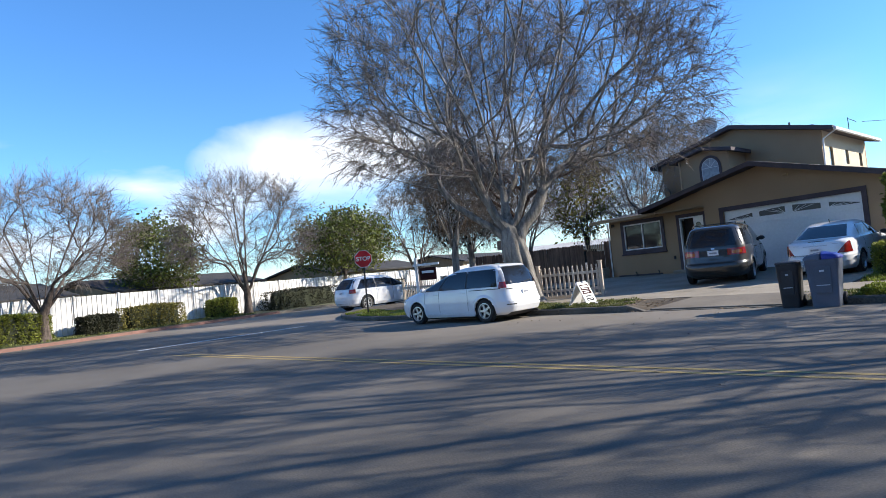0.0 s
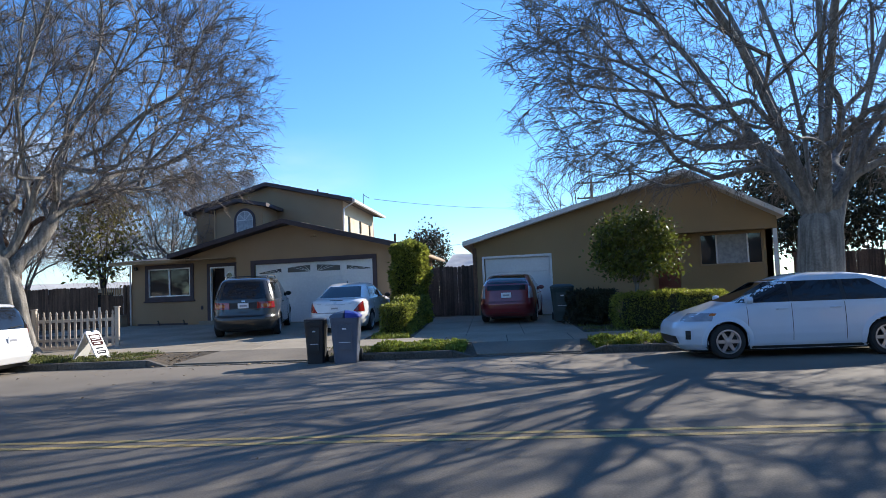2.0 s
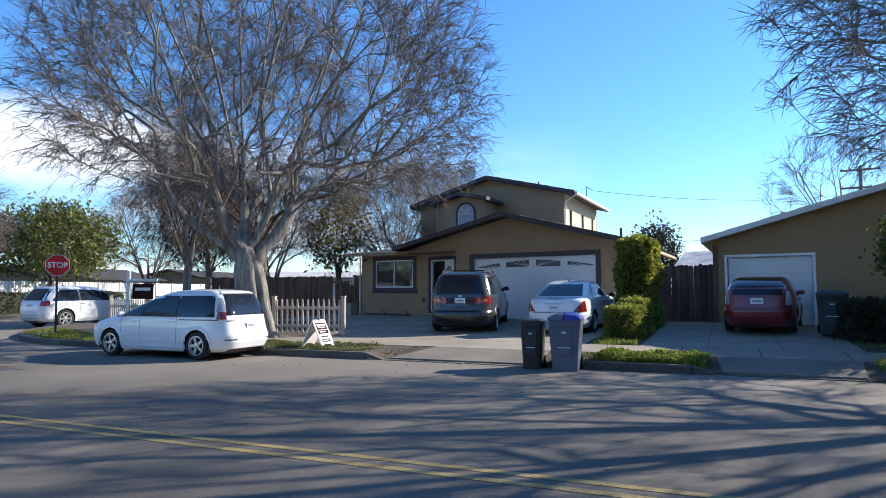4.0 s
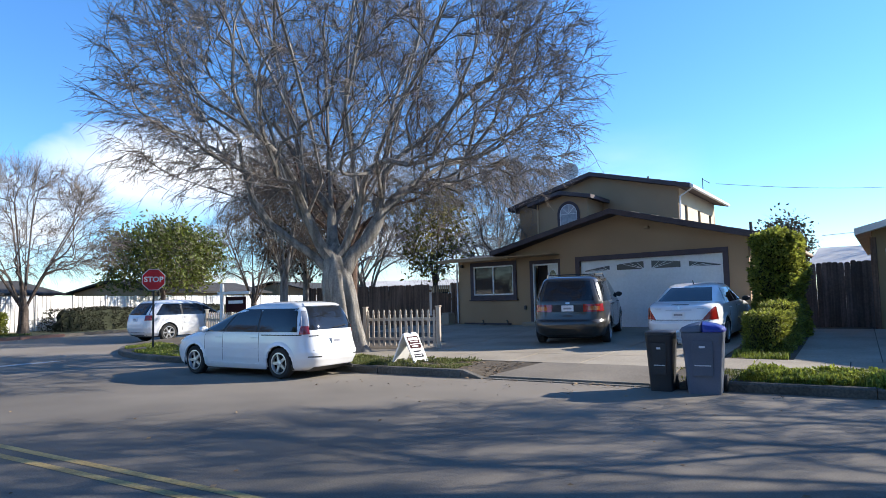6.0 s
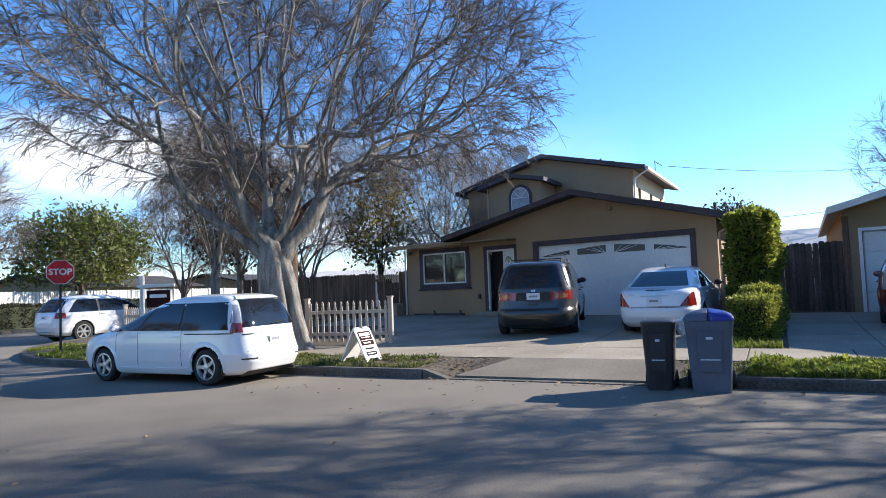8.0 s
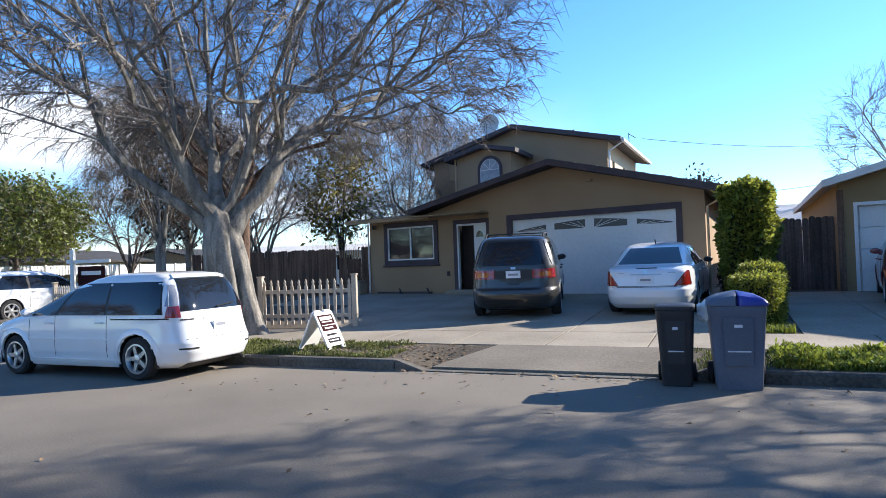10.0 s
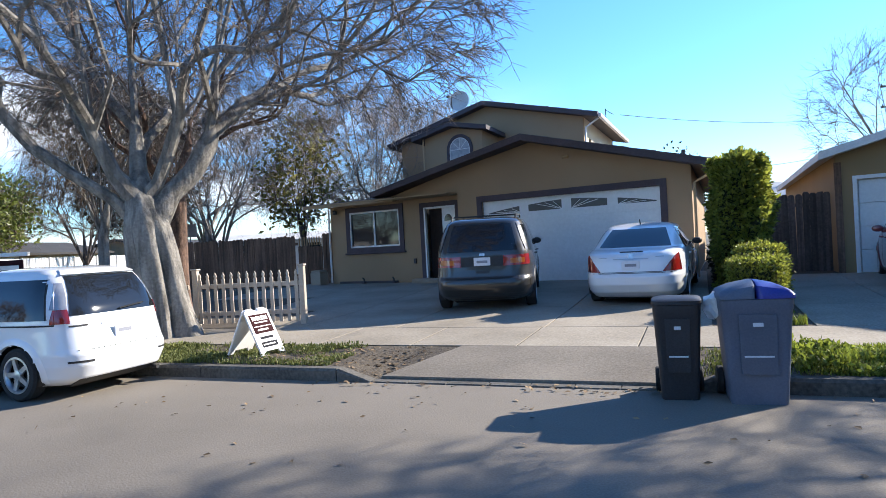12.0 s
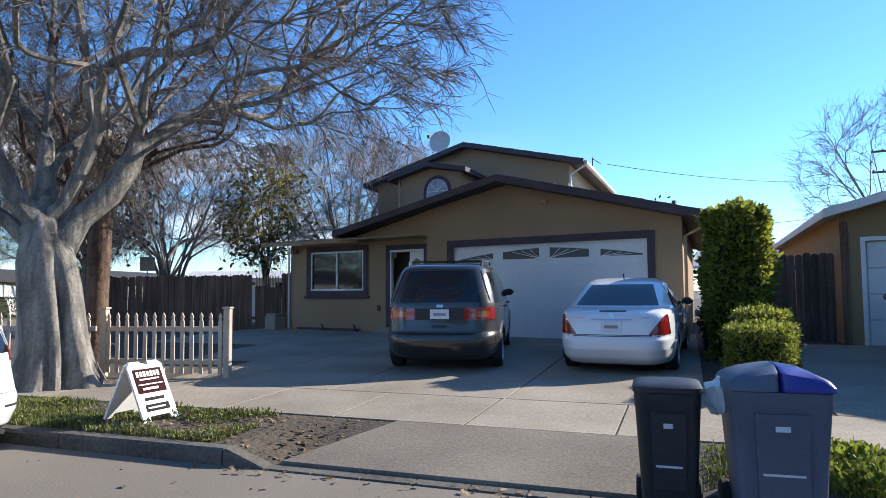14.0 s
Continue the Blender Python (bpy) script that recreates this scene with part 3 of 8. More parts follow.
GX0, GX1, GY = -14.25, -7.86, 24.3
DX0, DX1, DZ = -13.45, -8.58, 2.70       # garage door opening
hpart("garage_wall", wall_holes("x", GY, 0.2, GX0, GX1, 0.1, {GX0: gable(GX0), -11.9: gable(-11.9), GX1: gable(GX1)},
                                [(DX0, DX1, 0.1, DZ)]), M["stucco"])
hpart("side_wall", wall_holes("y", GX1, 0.2, GY + 0.2, 36.0, 0.1, {GY: gable(GX1), 36.0: gable(GX1)}, []), M["stucco"])
# wall over the entry, under the left slope of the gable
hpart("entry_gable", wall_holes("x", GY + 0.03, 0.17, -16.9, GX0, 3.02, {-16.9: 3.06, GX0: gable(GX0)}, []), M["stucco"])
WY = 24.66
hpart("front_wall", wall_holes("x", WY, 0.2, -19.38, GX0 + 0.1, 0.1, {-19.38: 3.0, GX0 + 0.1: 3.1},
                               [(-18.55, -16.55, 1.62, 2.76), (-15.62, -14.5, G0, 2.72)]), M["stucco"])
hpart("return_wall", wall_holes("y", GX0 + 0.16, 0.16, GY + 0.2, WY, 0.1, {GY: 3.2, WY: 3.2}, []), M["stucco"])
hpart("left_wall", wall_holes("y", -19.18, 0.2, WY + 0.2, 36.0, 0.1, {WY: 2.95, 36.0: 2.95}, []), M["stucco"])
hpart("back_wall", wall_holes("x", 36.0, 0.2, -19.38, GX1, 0.1, {-19.38: 3.0, GX1: 3.0}, []), M["stucco"])
hpart("wall_base", Mesh().box(-19.1, -16.7, WY - 0.03, WY, 0.1, G0 + 0.07), M["fascia"])

FY = 23.72
roof_slope_l = [(-11.9, FY, 4.33), (-11.9, 30.6, 4.33), (-16.95, FY, 3.25), (-16.95, 30.6, 3.25)]
roof_slope_r = [(-11.9, FY, 4.33), (-11.9, 36.4, 4.33), (-7.25, FY, 3.14), (-7.25, 36.4, 3.14)]


def hroof(*a, **k):
    r = roof_slope(house, *a, **k)
    r.matrix_parent_inverse = house_m
    return r


hroof(*roof_slope_l)
hroof(*roof_slope_r)
# low roof over the left wing
hroof((-17.2, 30.5, 3.75), (-20.0, 30.5, 3.75), (-16.3, 23.95, 3.06), (-20.0, 23.95, 3.06), thick=0.12, name="wing_roof", fascia=M["soffit"])
hpart("fascia_board", Mesh().slab([(-16.95, FY, 3.25), (-11.9, FY, 4.33), (-11.9, FY, 4.16), (-16.95, FY, 3.08)], (0, -0.03, 0)), M["fascia"])
hpart("fascia_board", Mesh().slab([(-11.9, FY, 4.33), (-7.25, FY, 3.14), (-7.25, FY, 2.97), (-11.9, FY, 4.16)], (0, -0.03, 0)), M["fascia"])
hpart("gutter", Mesh().box(-7.27, -7.14, FY, 36.4, 2.97, 3.1, 0.02), M["pipe_tan"])
hpart("downspout", Mesh().tube([(-7.2, FY + 0.35, 2.98), (-7.45, FY + 0.45, 2.85), (-7.8, GY + 0.05, 2.7), (-7.8, GY + 0.05, 0.5)], 0.035, 6), M["pipe_tan"])
hpart("downspout", Mesh().tube([(-19.42, WY - 0.05, 2.95), (-19.42, WY - 0.05, 0.5)], 0.035, 6), M["white_paint"])
hpart("entry_soffit", Mesh().box(-16.9, GX0, FY + 0.05, WY, 3.0, 3.03), M["soffit"])

# garage door: surround, sections, lites with sunburst bars
gd = hpart("garage_door", Mesh().box(DX0, DX1, GY + 0.1, GY + 0.14, 0.4, DZ), M["white_paint"], None, "white sectional garage door with sunburst lites")
hpart("door_surround", ring(DX0 - 0.16, DX1 + 0.16, 0.2, DZ + 0.16, 0.16, GY - 0.04, GY + 0.04), M["trim"], None, "dark plum garage door surround")


def gpart(name, mesh, mat):
    return part(name, mesh, mat, gd)


rows_z = np.linspace(0.47, DZ, 5)
cols_x = np.linspace(DX0, DX1, 5)
for i in range(4):
    gpart("door_section", Mesh().box(DX0 + 0.01, DX1 - 0.01, GY + 0.07, GY + 0.1, rows_z[i] + 0.0008, rows_z[i + 1] - 0.0008, 0.003), M["white_paint"])
    if i < 3:
        for j in range(8):
            xa = DX0 + (DX1 - DX0) * j / 8
            xb = DX0 + (DX1 - DX0) * (j + 1) / 8
            gpart("raised_panel", Mesh().box(xa + 0.07, xb - 0.07, GY + 0.0665, GY + 0.072, rows_z[i] + 0.09, rows_z[i + 1] - 0.09, 0.012), M["white_paint"])
for j in range(4):
    xa, xb = cols_x[j] + 0.17, cols_x[j + 1] - 0.1
    zl, zh = DZ - 0.36, DZ - 0.12
    # an arched run of lites: low at the outer ends of the door, high in the middle
    l0, l1 = ((0.02, 0.6), (0.65, 0.95), (0.95, 0.65), (0.6, 0.02))[j]
    pane = Mesh().slab([(xa, GY + 0.06, zl), (xb, GY + 0.06, zl), (xb, GY + 0.06, zl + (zh - zl) * l1 + 0.02), ((xa + xb) / 2, GY + 0.06, zl + (zh - zl) * ((l0 + l1) / 2 + 0.12)), (xa, GY + 0.06, zl + (zh - zl) * l0 + 0.02)], (0, 0.02, 0))
    lite = gpart("lite", pane, M["lite_glass"])
    hub = (xb, zl) if j < 2 else (xa, zl)
    for k in range(1, 4):
        a = k / 4
        tx = (xa if j < 2 else xb) * (1 - a) + hub[0] * a
        lo_ = l0 if j < 2 else l1
        hi_ = l1 if j < 2 else l0
        tz_ = zl + (zh - zl) * (lo_ * (1 - a) + hi_ * a)
        part("glazing_bar", Mesh().tube([(hub[0], GY + 0.055, hub[1]), (tx, GY + 0.055, tz_)], 0.008, 4), M["white_paint"], lite)

# window of the wing, entry door, arched window
win = slider_window(house, -18.55, -16.55, 1.62, 2.76, WY, 0.16)
win.matrix_parent_inverse = house_m
hpart("blind", Mesh().box(-17.5, -16.6, WY + 0.1, WY + 0.12, 1.66, 2.72), M["curtain"], None, "pale blind behind the window")
ed = hpart("entry_door", ring(-15.62, -14.5, G0 - 0.02, 2.72, 0.05, WY - 0.03, WY + 0.12), M["white_paint"], None, "open front door with a white frame")
part("door_surround", ring(-15.76, -14.36, G0 - 0.15, 2.86, 0.14, WY - 0.04, WY + 0.0), M["trim"], ed)
# a near-black panel paints the darkness of the hall
part("opening", Mesh().box(-15.57, -15.0, WY + 0.3, WY + 0.34, G0, 2.67), M["unlit_hall"], ed, "near-black panel for the unlit hall behind the open door")
part("door_leaf", Mesh().box(-15.02, -14.55, WY + 0.1, WY + 0.14, G0, 2.67), M["white_paint"], ed)
part("door_lite", Mesh().slab([(-14.9 + 0.14 * math.cos(a) + 0.1, WY + 0.095, 2.3 + 0.2 * math.sin(a) - 0.02) for a in np.linspace(0, math.pi, 9)], (0, 0.01, 0)), M["glass"], ed)
hpart("door_step", Mesh().box(-15.9, -14.3, WY - 0.5, WY - 0.035, 0.3, G0 + 0.13, 0.02), M["concrete"])
hpart("eave_lamp", Mesh().box(-19.2, -19.05, WY - 0.13, WY - 0.03, 2.75, 2.88, 0.02), M["metal_dark"])
hpart("gable_lamp", Mesh().box(-11.0, -10.82, GY - 0.13, GY, 3.62, 3.7, 0.02), M["soffit"])
hpart("switch_box", Mesh().box(-16.05, -15.97, WY - 0.06, WY, 1.05, 1.2), M["fascia"])

# upper storey
UX0, UX1, UY, UYB = -21.9, -13.3, 32.4, 39.5
UR, URZ = -17.5, 7.40


def upper(x):
    return URZ - 0.16 - 0.245 * abs(x - UR)


hpart("upper_wall", wall_holes("x", UY, 0.2, UX0, UX1, 2.9, {UX0: upper(UX0), UR: upper(UR), UX1: upper(UX1)}, []), M["stucco"])
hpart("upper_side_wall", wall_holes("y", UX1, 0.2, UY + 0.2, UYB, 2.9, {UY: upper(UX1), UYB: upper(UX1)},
                                    [(33.4, 33.95, 4.6, 5.5), (35.9, 36.45, 4.8, 5.5), (38.3, 38.8, 4.8, 5.5)]), M["sunlit_side"], None, "side wall in paler cream stucco that carries the sunlight")
hpart("upper_left_wall", wall_holes("y", UX0 + 0.2, 0.2, UY + 0.2, UYB, 2.9, {UY: upper(UX0), UYB: upper(UX0)}, []), M["stucco"])
hpart("upper_back_wall", wall_holes("x", UYB, 0.2, UX0, UX1, 2.9, {UX0: upper(UX0), UR: upper(UR), UX1: upper(UX1)}, []), M["stucco"])
for y0, y1, z0 in ((33.4, 33.95, 4.6), (35.9, 36.45, 4.8), (38.3, 38.8, 4.8)):
    hpart("upper_window", Mesh().box(UX1 - 0.1, UX1 - 0.06, y0, y1, z0, 5.5), M["glass"])
UF = 31.95
hroof((UR, UF, URZ), (UR, UYB + 0.4, URZ), (-22.45, UF, 6.2), (-22.45, UYB + 0.4, 6.2), thick=0.18)
hroof((UR, UF, URZ), (UR, UYB + 0.4, URZ), (-12.65, UF, 6.2), (-12.65, UYB + 0.4, 6.2), thick=0.18)
hpart("gutter", Mesh().box(-12.67, -12.53, UF + 0.1, UYB + 0.4, 6.02, 6.16, 0.02), M["white_paint"], None, "white gutter catching the sun")
hpart("downspout", Mesh().tube([(-12.65, UF + 0.4, 6.05), (-13.2, UY - 0.05, 5.75), (-13.25, UY - 0.05, 4.4)], 0.04, 6), M["white_paint"])
hpart("vent_pipe", Mesh().tube([(-15.0, 33.5, 6.6), (-15.0, 33.5, 7.05)], 0.05, 8), M["metal_dark"])
hpart("roof_vent", Mesh().lathe([(0.14, 0), (0.14, 0.18), (0.24, 0.2), (0.24, 0.3), (0.1, 0.42)], 12, Matrix.Translation((-14.6, 35.5, 6.6))), M["metal_dark"])
hpart("vent_pipe", Mesh().tube([(-8.1, 26.5, 3.3), (-8.1, 26.5, 3.75)], 0.05, 8), M["metal_dark"])
ant = hpart("antenna", Mesh().tube([(-12.9, 35.5, 6.1), (-12.9, 35.5, 6.95)], 0.02, 6).tube([(-12.9, 35.5, 6.9), (-12.6, 35.7, 6.7)], 0.015, 6), M["metal_dark"])
# bay with the arched window
BX0, BX1, BY = -19.3, -16.65, 30.4


def bay(x):
    return 6.16 - 0.2 * abs(x + 17.95)


arch_c, arch_w, arch_z = -17.65, 0.46, 5.28
bm_wall = wall_holes("x", BY, 0.2, BX0, BX1, 3.4, {BX0: bay(BX0), -17.95: bay(-17.95), BX1: bay(BX1)}, [(arch_c - arch_w, arch_c + arch_w, 4.4, arch_z + 0.42)])
hpart("bay_wall", bm_wall, M["stucco"])
hpart("bay_side", wall_holes("y", BX1, 0.2, BY + 0.2, UY, 3.4, {BY: bay(BX1), UY: bay(BX1)}, []), M["stucco"])
hpart("bay_side", wall_holes("y", BX0 + 0.2, 0.2, BY + 0.2, UY, 3.4, {BY: bay(BX0), UY: bay(BX0)}, []), M["stucco"])
hroof((-17.95, BY - 0.4, 6.34), (-17.95, UY + 0.2, 6.34), (-19.75, BY - 0.4, 5.94), (-19.75, UY + 0.2, 5.94), thick=0.16, rows=3)
hroof((-17.95, BY - 0.4, 6.34), (-17.95, UY + 0.2, 6.34), (-16.3, BY - 0.4, 6.0), (-16.3, UY + 0.2, 6.0), thick=0.16, rows=3)
hpart("downspout", Mesh().tube([(BX0 - 0.05, BY - 0.05, 5.9), (BX0 - 0.05, BY - 0.05, 4.2)], 0.04, 6), M["pipe_tan"])
aw = Mesh()
outer = [(arch_c - arch_w - 0.13, 4.3)] + [(arch_c - (arch_w + 0.13) * math.cos(a), arch_z + (arch_w + 0.13) * math.sin(a)) for a in np.linspace(0, math.pi, 17)] + [(arch_c + arch_w + 0.13, 4.3)]
inner = [(arch_c - arch_w, 4.3)] + [(arch_c - arch_w * math.cos(a), arch_z + arch_w * math.sin(a)) for a in np.linspace(0, math.pi, 17)] + [(arch_c + arch_w, 4.3)]
aw.grid([[(x, BY - 0.05, z) for x, z in outer], [(x, BY - 0.05, z) for x, z in inner], [(x, BY + 0.03, z) for x, z in inner]])
aw.grid([[(x, BY + 0.0, z) for x, z in outer], [(x, BY - 0.05, z) for x, z in outer]])
awo = hpart("arched_window", aw, M["trim"], None, "arched window with dark surround")
part("pane", Mesh().slab([(x, BY - 0.012, z) for x, z in inner], (0, 0.008, 0)), M["curtain"], awo, "pale lit pane")
part("window_frame", Mesh().tube([(x, BY - 0.02, z) for x, z in inner], 0.03, 6), M["white_paint"], awo)
for a in (0.25, 0.5, 0.75):
    part("glazing_bar", Mesh().tube([(arch_c, BY - 0.02, arch_z), (arch_c - arch_w * math.cos(a * math.pi), BY - 0.02, arch_z + arch_w * math.sin(a * math.pi))], 0.012, 4), M["white_paint"], awo)
part("glazing_bar", Mesh().tube([(arch_c - arch_w, BY - 0.02, arch_z), (arch_c + arch_w, BY - 0.02, arch_z)], 0.015, 4), M["white_paint"], awo)

# the house runs back square to the street
for ob_ in [o for c in house.children for o in (c, *c.children)]:
    if ob_.type != "MESH":
        continue
    mid_y = sum(v.co.y for v in ob_.data.vertices) / len(ob_.data.vertices)
    top_z = max(v.co.z for v in ob_.data.vertices)
    start_y = UF if (mid_y > UF and top_z > 4.4) else BY - 0.4 if top_z > 4.4 and mid_y > 29 else GY
    for v in ob_.data.vertices:
        v.co.x -= 0.172 * max(0.0, v.co.y - start_y)

# satellite dish on the upper roof
dish = thing("satellite_dish", "grey satellite dish on the roof edge of the upper storey", "satellite dish", (-18.75, 32.3, 7.05))
dm = Matrix.Translation((0, 0, 0.55)) @ look((0, 0, 0), (0.35, -1.0, 0.3)) @ pose(0, 0, 0, 180, 0, 0)
part("reflector", Mesh().lathe([(0.02, 0.0), (0.2, 0.02), (0.33, 0.06), (0.42, 0.11), (0.43, 0.12), (0.33, 0.075), (0.2, 0.035), (0.02, 0.012)], 24, dm @ Matrix.Diagonal((1, 1.1, 1, 1))), M["dish"], dish, "", True)
part("mast", Mesh().tube([(0, 0.1, -0.1), (0, 0.1, 0.45), (0, 0, 0.55)], 0.03, 8), M["metal_dark"], dish)
part("feed_arm", Mesh().tube([dm @ Vector((0, -0.35, 0.08)), dm @ Vector((0, -0.1, 0.5))], 0.015, 6).box(-0.3, -0.18, -0.55, -0.4, 0.68, 0.78), M["metal_dark"], dish)

# ---- neighbour house ----
NG = 0.42
nb = thing("neighbour_house", "single-storey ochre stucco house with broad gable and white roof edge", "house", (0, 28, NG))
nb_inv = Matrix.Translation((0, -28, -NG))
NX0, NX1, NY = -5.0, 5.05, 25.2
NR, NRZ = 2.3, 5.12


def nslope(x):
    return NRZ - 0.14 - (0.262 * (NR - x) if x < NR else 0.57 * (x - NR))


def npart(name, mesh, mat, label=""):
    ob = part(name, mesh, mat, nb, label)
    ob.matrix_parent_inverse = nb_inv
    return ob


npart("front_wall", wall_holes("x", NY, 0.2, NX0, NX1, 0.1, {NX0: nslope(NX0), NR: nslope(NR), NX1: nslope(NX1)},
                               [(-4.62, -2.28, 0.1, 2.5), (1.15, NX1 - 0.01, 0.1, 3.02)]), M["stucco_nb"])
npart("porch_wall", wall_holes("x", NY + 0.9, 0.2, 1.15, NX1, 0.1, {1.15: 3.2, NX1: 3.2}, [(2.8, 4.72, 1.95, 2.95), (1.35, 2.1, NG, 2.5)]), M["stucco_nb"])
npart("porch_side", wall_holes("y", 1.16, 0.2, NY + 0.2, NY + 0.9, 0.1, {NY: 3.2, 27.0: 3.2}, []), M["stucco_nb"])
npart("porch_ceiling", Mesh().box(1.0, NX1, NY + 0.2, NY + 0.95, 3.03, 3.08), M["soffit"])
npart("side_wall", wall_holes("y", NX0 + 0.2, 0.2, NY + 0.2, 37, 0.1, {NY: nslope(NX0), 37: nslope(NX0)}, []), M["stucco_nb"])
npart("side_wall", wall_holes("y", NX1, 0.2, NY + 0.9, 37, 0.1, {NY: 3.1, 37: 3.1}, []), M["stucco_nb"])
npart("back_wall", wall_holes("x", 37, 0.2, NX0, NX1, 0.1, {NX0: 3, NR: 4.9, NX1: 3}, []), M["stucco_nb"])
for e, ez in ((-5.3, 3.12), (5.2, 3.5)):
    r = roof_slope(nb, (NR, NY - 0.45, NRZ), (NR, 37.4, NRZ), (e, NY - 0.45, ez), (e, 37.4, ez), thick=0.16, mat=M["roof_light"], fascia=M["fence_white"], rows=8)
    r.matrix_parent_inverse = nb_inv
npart("corner_post", Mesh().box(NX1 - 0.12, NX1, NY + 0.02, NY + 0.14, 0.3, 3.0), M["white_paint"])
npart("corner_board", Mesh().box(NX0 - 0.04, NX0 + 0.1, NY - 0.04, NY + 0.02, 0.3, 2.9), M["wood_dark"])
ng = npart("garage_door", Mesh().box(-4.62, -2.28, NY + 0.1, NY + 0.14, 0.35, 2.5), M["white_paint"], "plain white garage door")
for i in range(4):
    part("door_section", Mesh().box(-4.6, -2.3, NY + 0.07, NY + 0.1, 0.45 + 0.51 * i, 0.45 + 0.51 * (i + 1) - 0.012, 0.008), M["white_paint"], ng)
part("door_frame", ring(-4.7, -2.2, 0.2, 2.58, 0.08, NY - 0.03, NY + 0.02), M["white_paint"], ng)
w2 = npart("window", ring(2.76, 4.76, 1.91, 2.99, 0.05, NY + 0.86, NY + 0.92), M["soffit"], "three-light window with pale curtain")
for p0, p1, mt in ((2.8, 3.29, "glass"), (3.32, 4.27, "curtain"), (4.3, 4.72, "glass")):
    part("pane", Mesh().box(p0, p1, NY + 0.93, NY + 0.94, 1.95, 2.95), M[mt], w2)
for x in (3.305, 4.285):
    part("mullion", Mesh().box(x - 0.025, x + 0.025, NY + 0.88, NY + 0.926, 1.96, 2.94), M["white_paint"], w2)
npart("front_door", Mesh().box(1.37, 2.08, NY + 0.92, NY + 0.97, NG, 2.48), material("red_brown_door", (0.14, 0.03, 0.02), (0.2, 0.05, 0.03), 0.6, 20, 2, 0.1), "red-brown front door")
for ob_ in [o for c in nb.children for o in (c, *c.children)]:
    if ob_.name.split(".")[0] in ("side_wall", "back_wall", "roof", "shingles"):
        for v in ob_.data.vertices:
            if v.co.x < NR + 0.3:
                v.co.x -= 0.172 * max(0.0, v.co.y - NY)
npart("meter_box", Mesh().box(NX0 - 0.15, NX0 - 0.0, 27.0, 27.4, 1.2, 1.8, 0.02), M["metal_grey"])


# ---- fences ----
def board_fence(name, label, p0, p1, z0, z1, mat, width=0.145, lattice=None):
    """A close-board fence between two plan points, with boards of uneven height, posts and rails."""
    f = thing(name, label, "fence", (*p0, z0))
    a, b = Vector((*p0, 0)), Vector((*p1, 0))
    d = (b - a).normalized()
    n = int((b - a).length / (width + 0.001))
    ang = math.atan2(d.y, d.x)
    rnd = random.Random(len(name) + int(abs(p0[0]) * 7))
    base = Mesh()
    hgt = z1 - z0
    base.add([(0, 0, 0), (width, 0, 0), (width, 0.018, 0), (0, 0.018, 0),
              (0, 0, hgt - 0.04), (width, 0, hgt - 0.04), (width, 0.018, hgt - 0.04), (0, 0.018, hgt - 0.04),
              (0.035, 0, hgt), (width - 0.035, 0, hgt), (width - 0.035, 0.018, hgt), (0.035, 0.018, hgt)],
             [(3, 2, 1, 0), (0, 1, 5, 4), (1, 2, 6, 5), (2, 3, 7, 6), (3, 0, 4, 7), (4, 5, 9, 8), (5, 6, 10, 9), (6, 7, 11, 10), (7, 4, 8, 11), (8, 9, 10, 11)])
    me = fix(base.data("board", mat))
    for i in range(n):
        o = new("board", me)
        o.parent = f
        p = d * (i * (width + 0.001))
        o.matrix_basis = Matrix.Translation((p.x, p.y, rnd.uniform(-0.05, 0.01))) @ pose(0, 0, 0, rnd.uniform(-0.6, 0.6), rnd.uniform(-0.5, 0.5), math.degrees(ang))
    turn = pose(0, 0, 0, 0, 0, math.degrees(ang))
    ln = (b - a).length
    for z in (0.3, hgt - 0.35):
        part("rail", Mesh().box(0, ln, 0.02, 0.06, z, z + 0.09).move(turn), mat, f)
    for k in range(int(ln / 2.4) + 1):
        part("post", Mesh().box(k * 2.4, k * 2.4 + 0.09, 0.02, 0.11, -0.1, hgt - 0.02).move(turn), mat, f)
    return f


board_fence("side_fence", "tall weathered grey board fence between the two houses", (-7.8, 26.2), (-5.1, 26.2), 0.35, 2.36, M["wood_grey"])
board_fence("back_fence", "tall dark brown board fence beside the tan house", (-27.5, 22.9), (-21.3, 24.9), 0.42, 2.18, M["wood_dark"])
board_fence("gate", "dark brown board gate beside the tan house", (-21.25, 24.9), (-20.3, 25.1), 0.42, 1.8, M["wood_dark"], 0.12)
board_fence("back_fence", "tall dark brown board fence beside the tan house", (-20.28, 25.1), (-19.4, 25.2), 0.42, 2.2, M["wood_dark"])
board_fence("side_fence", "brown board fence beside the ochre house", (5.75, 26.4), (13.5, 27.2), 0.4, 2.25, M["wood_dark"])
gt = thing("gate_lattice", "pale slatted lattice on top of the gate", "lattice", (-21.2, 24.89, 1.8))
for k in range(9):
    part("slat", Mesh().box(0.1 * k, 0.1 * k + 0.04, 0, 0.02, 0, 0.3).move(pose(0, 0, 0, 0, 0, 12)), M["soffit"], gt)


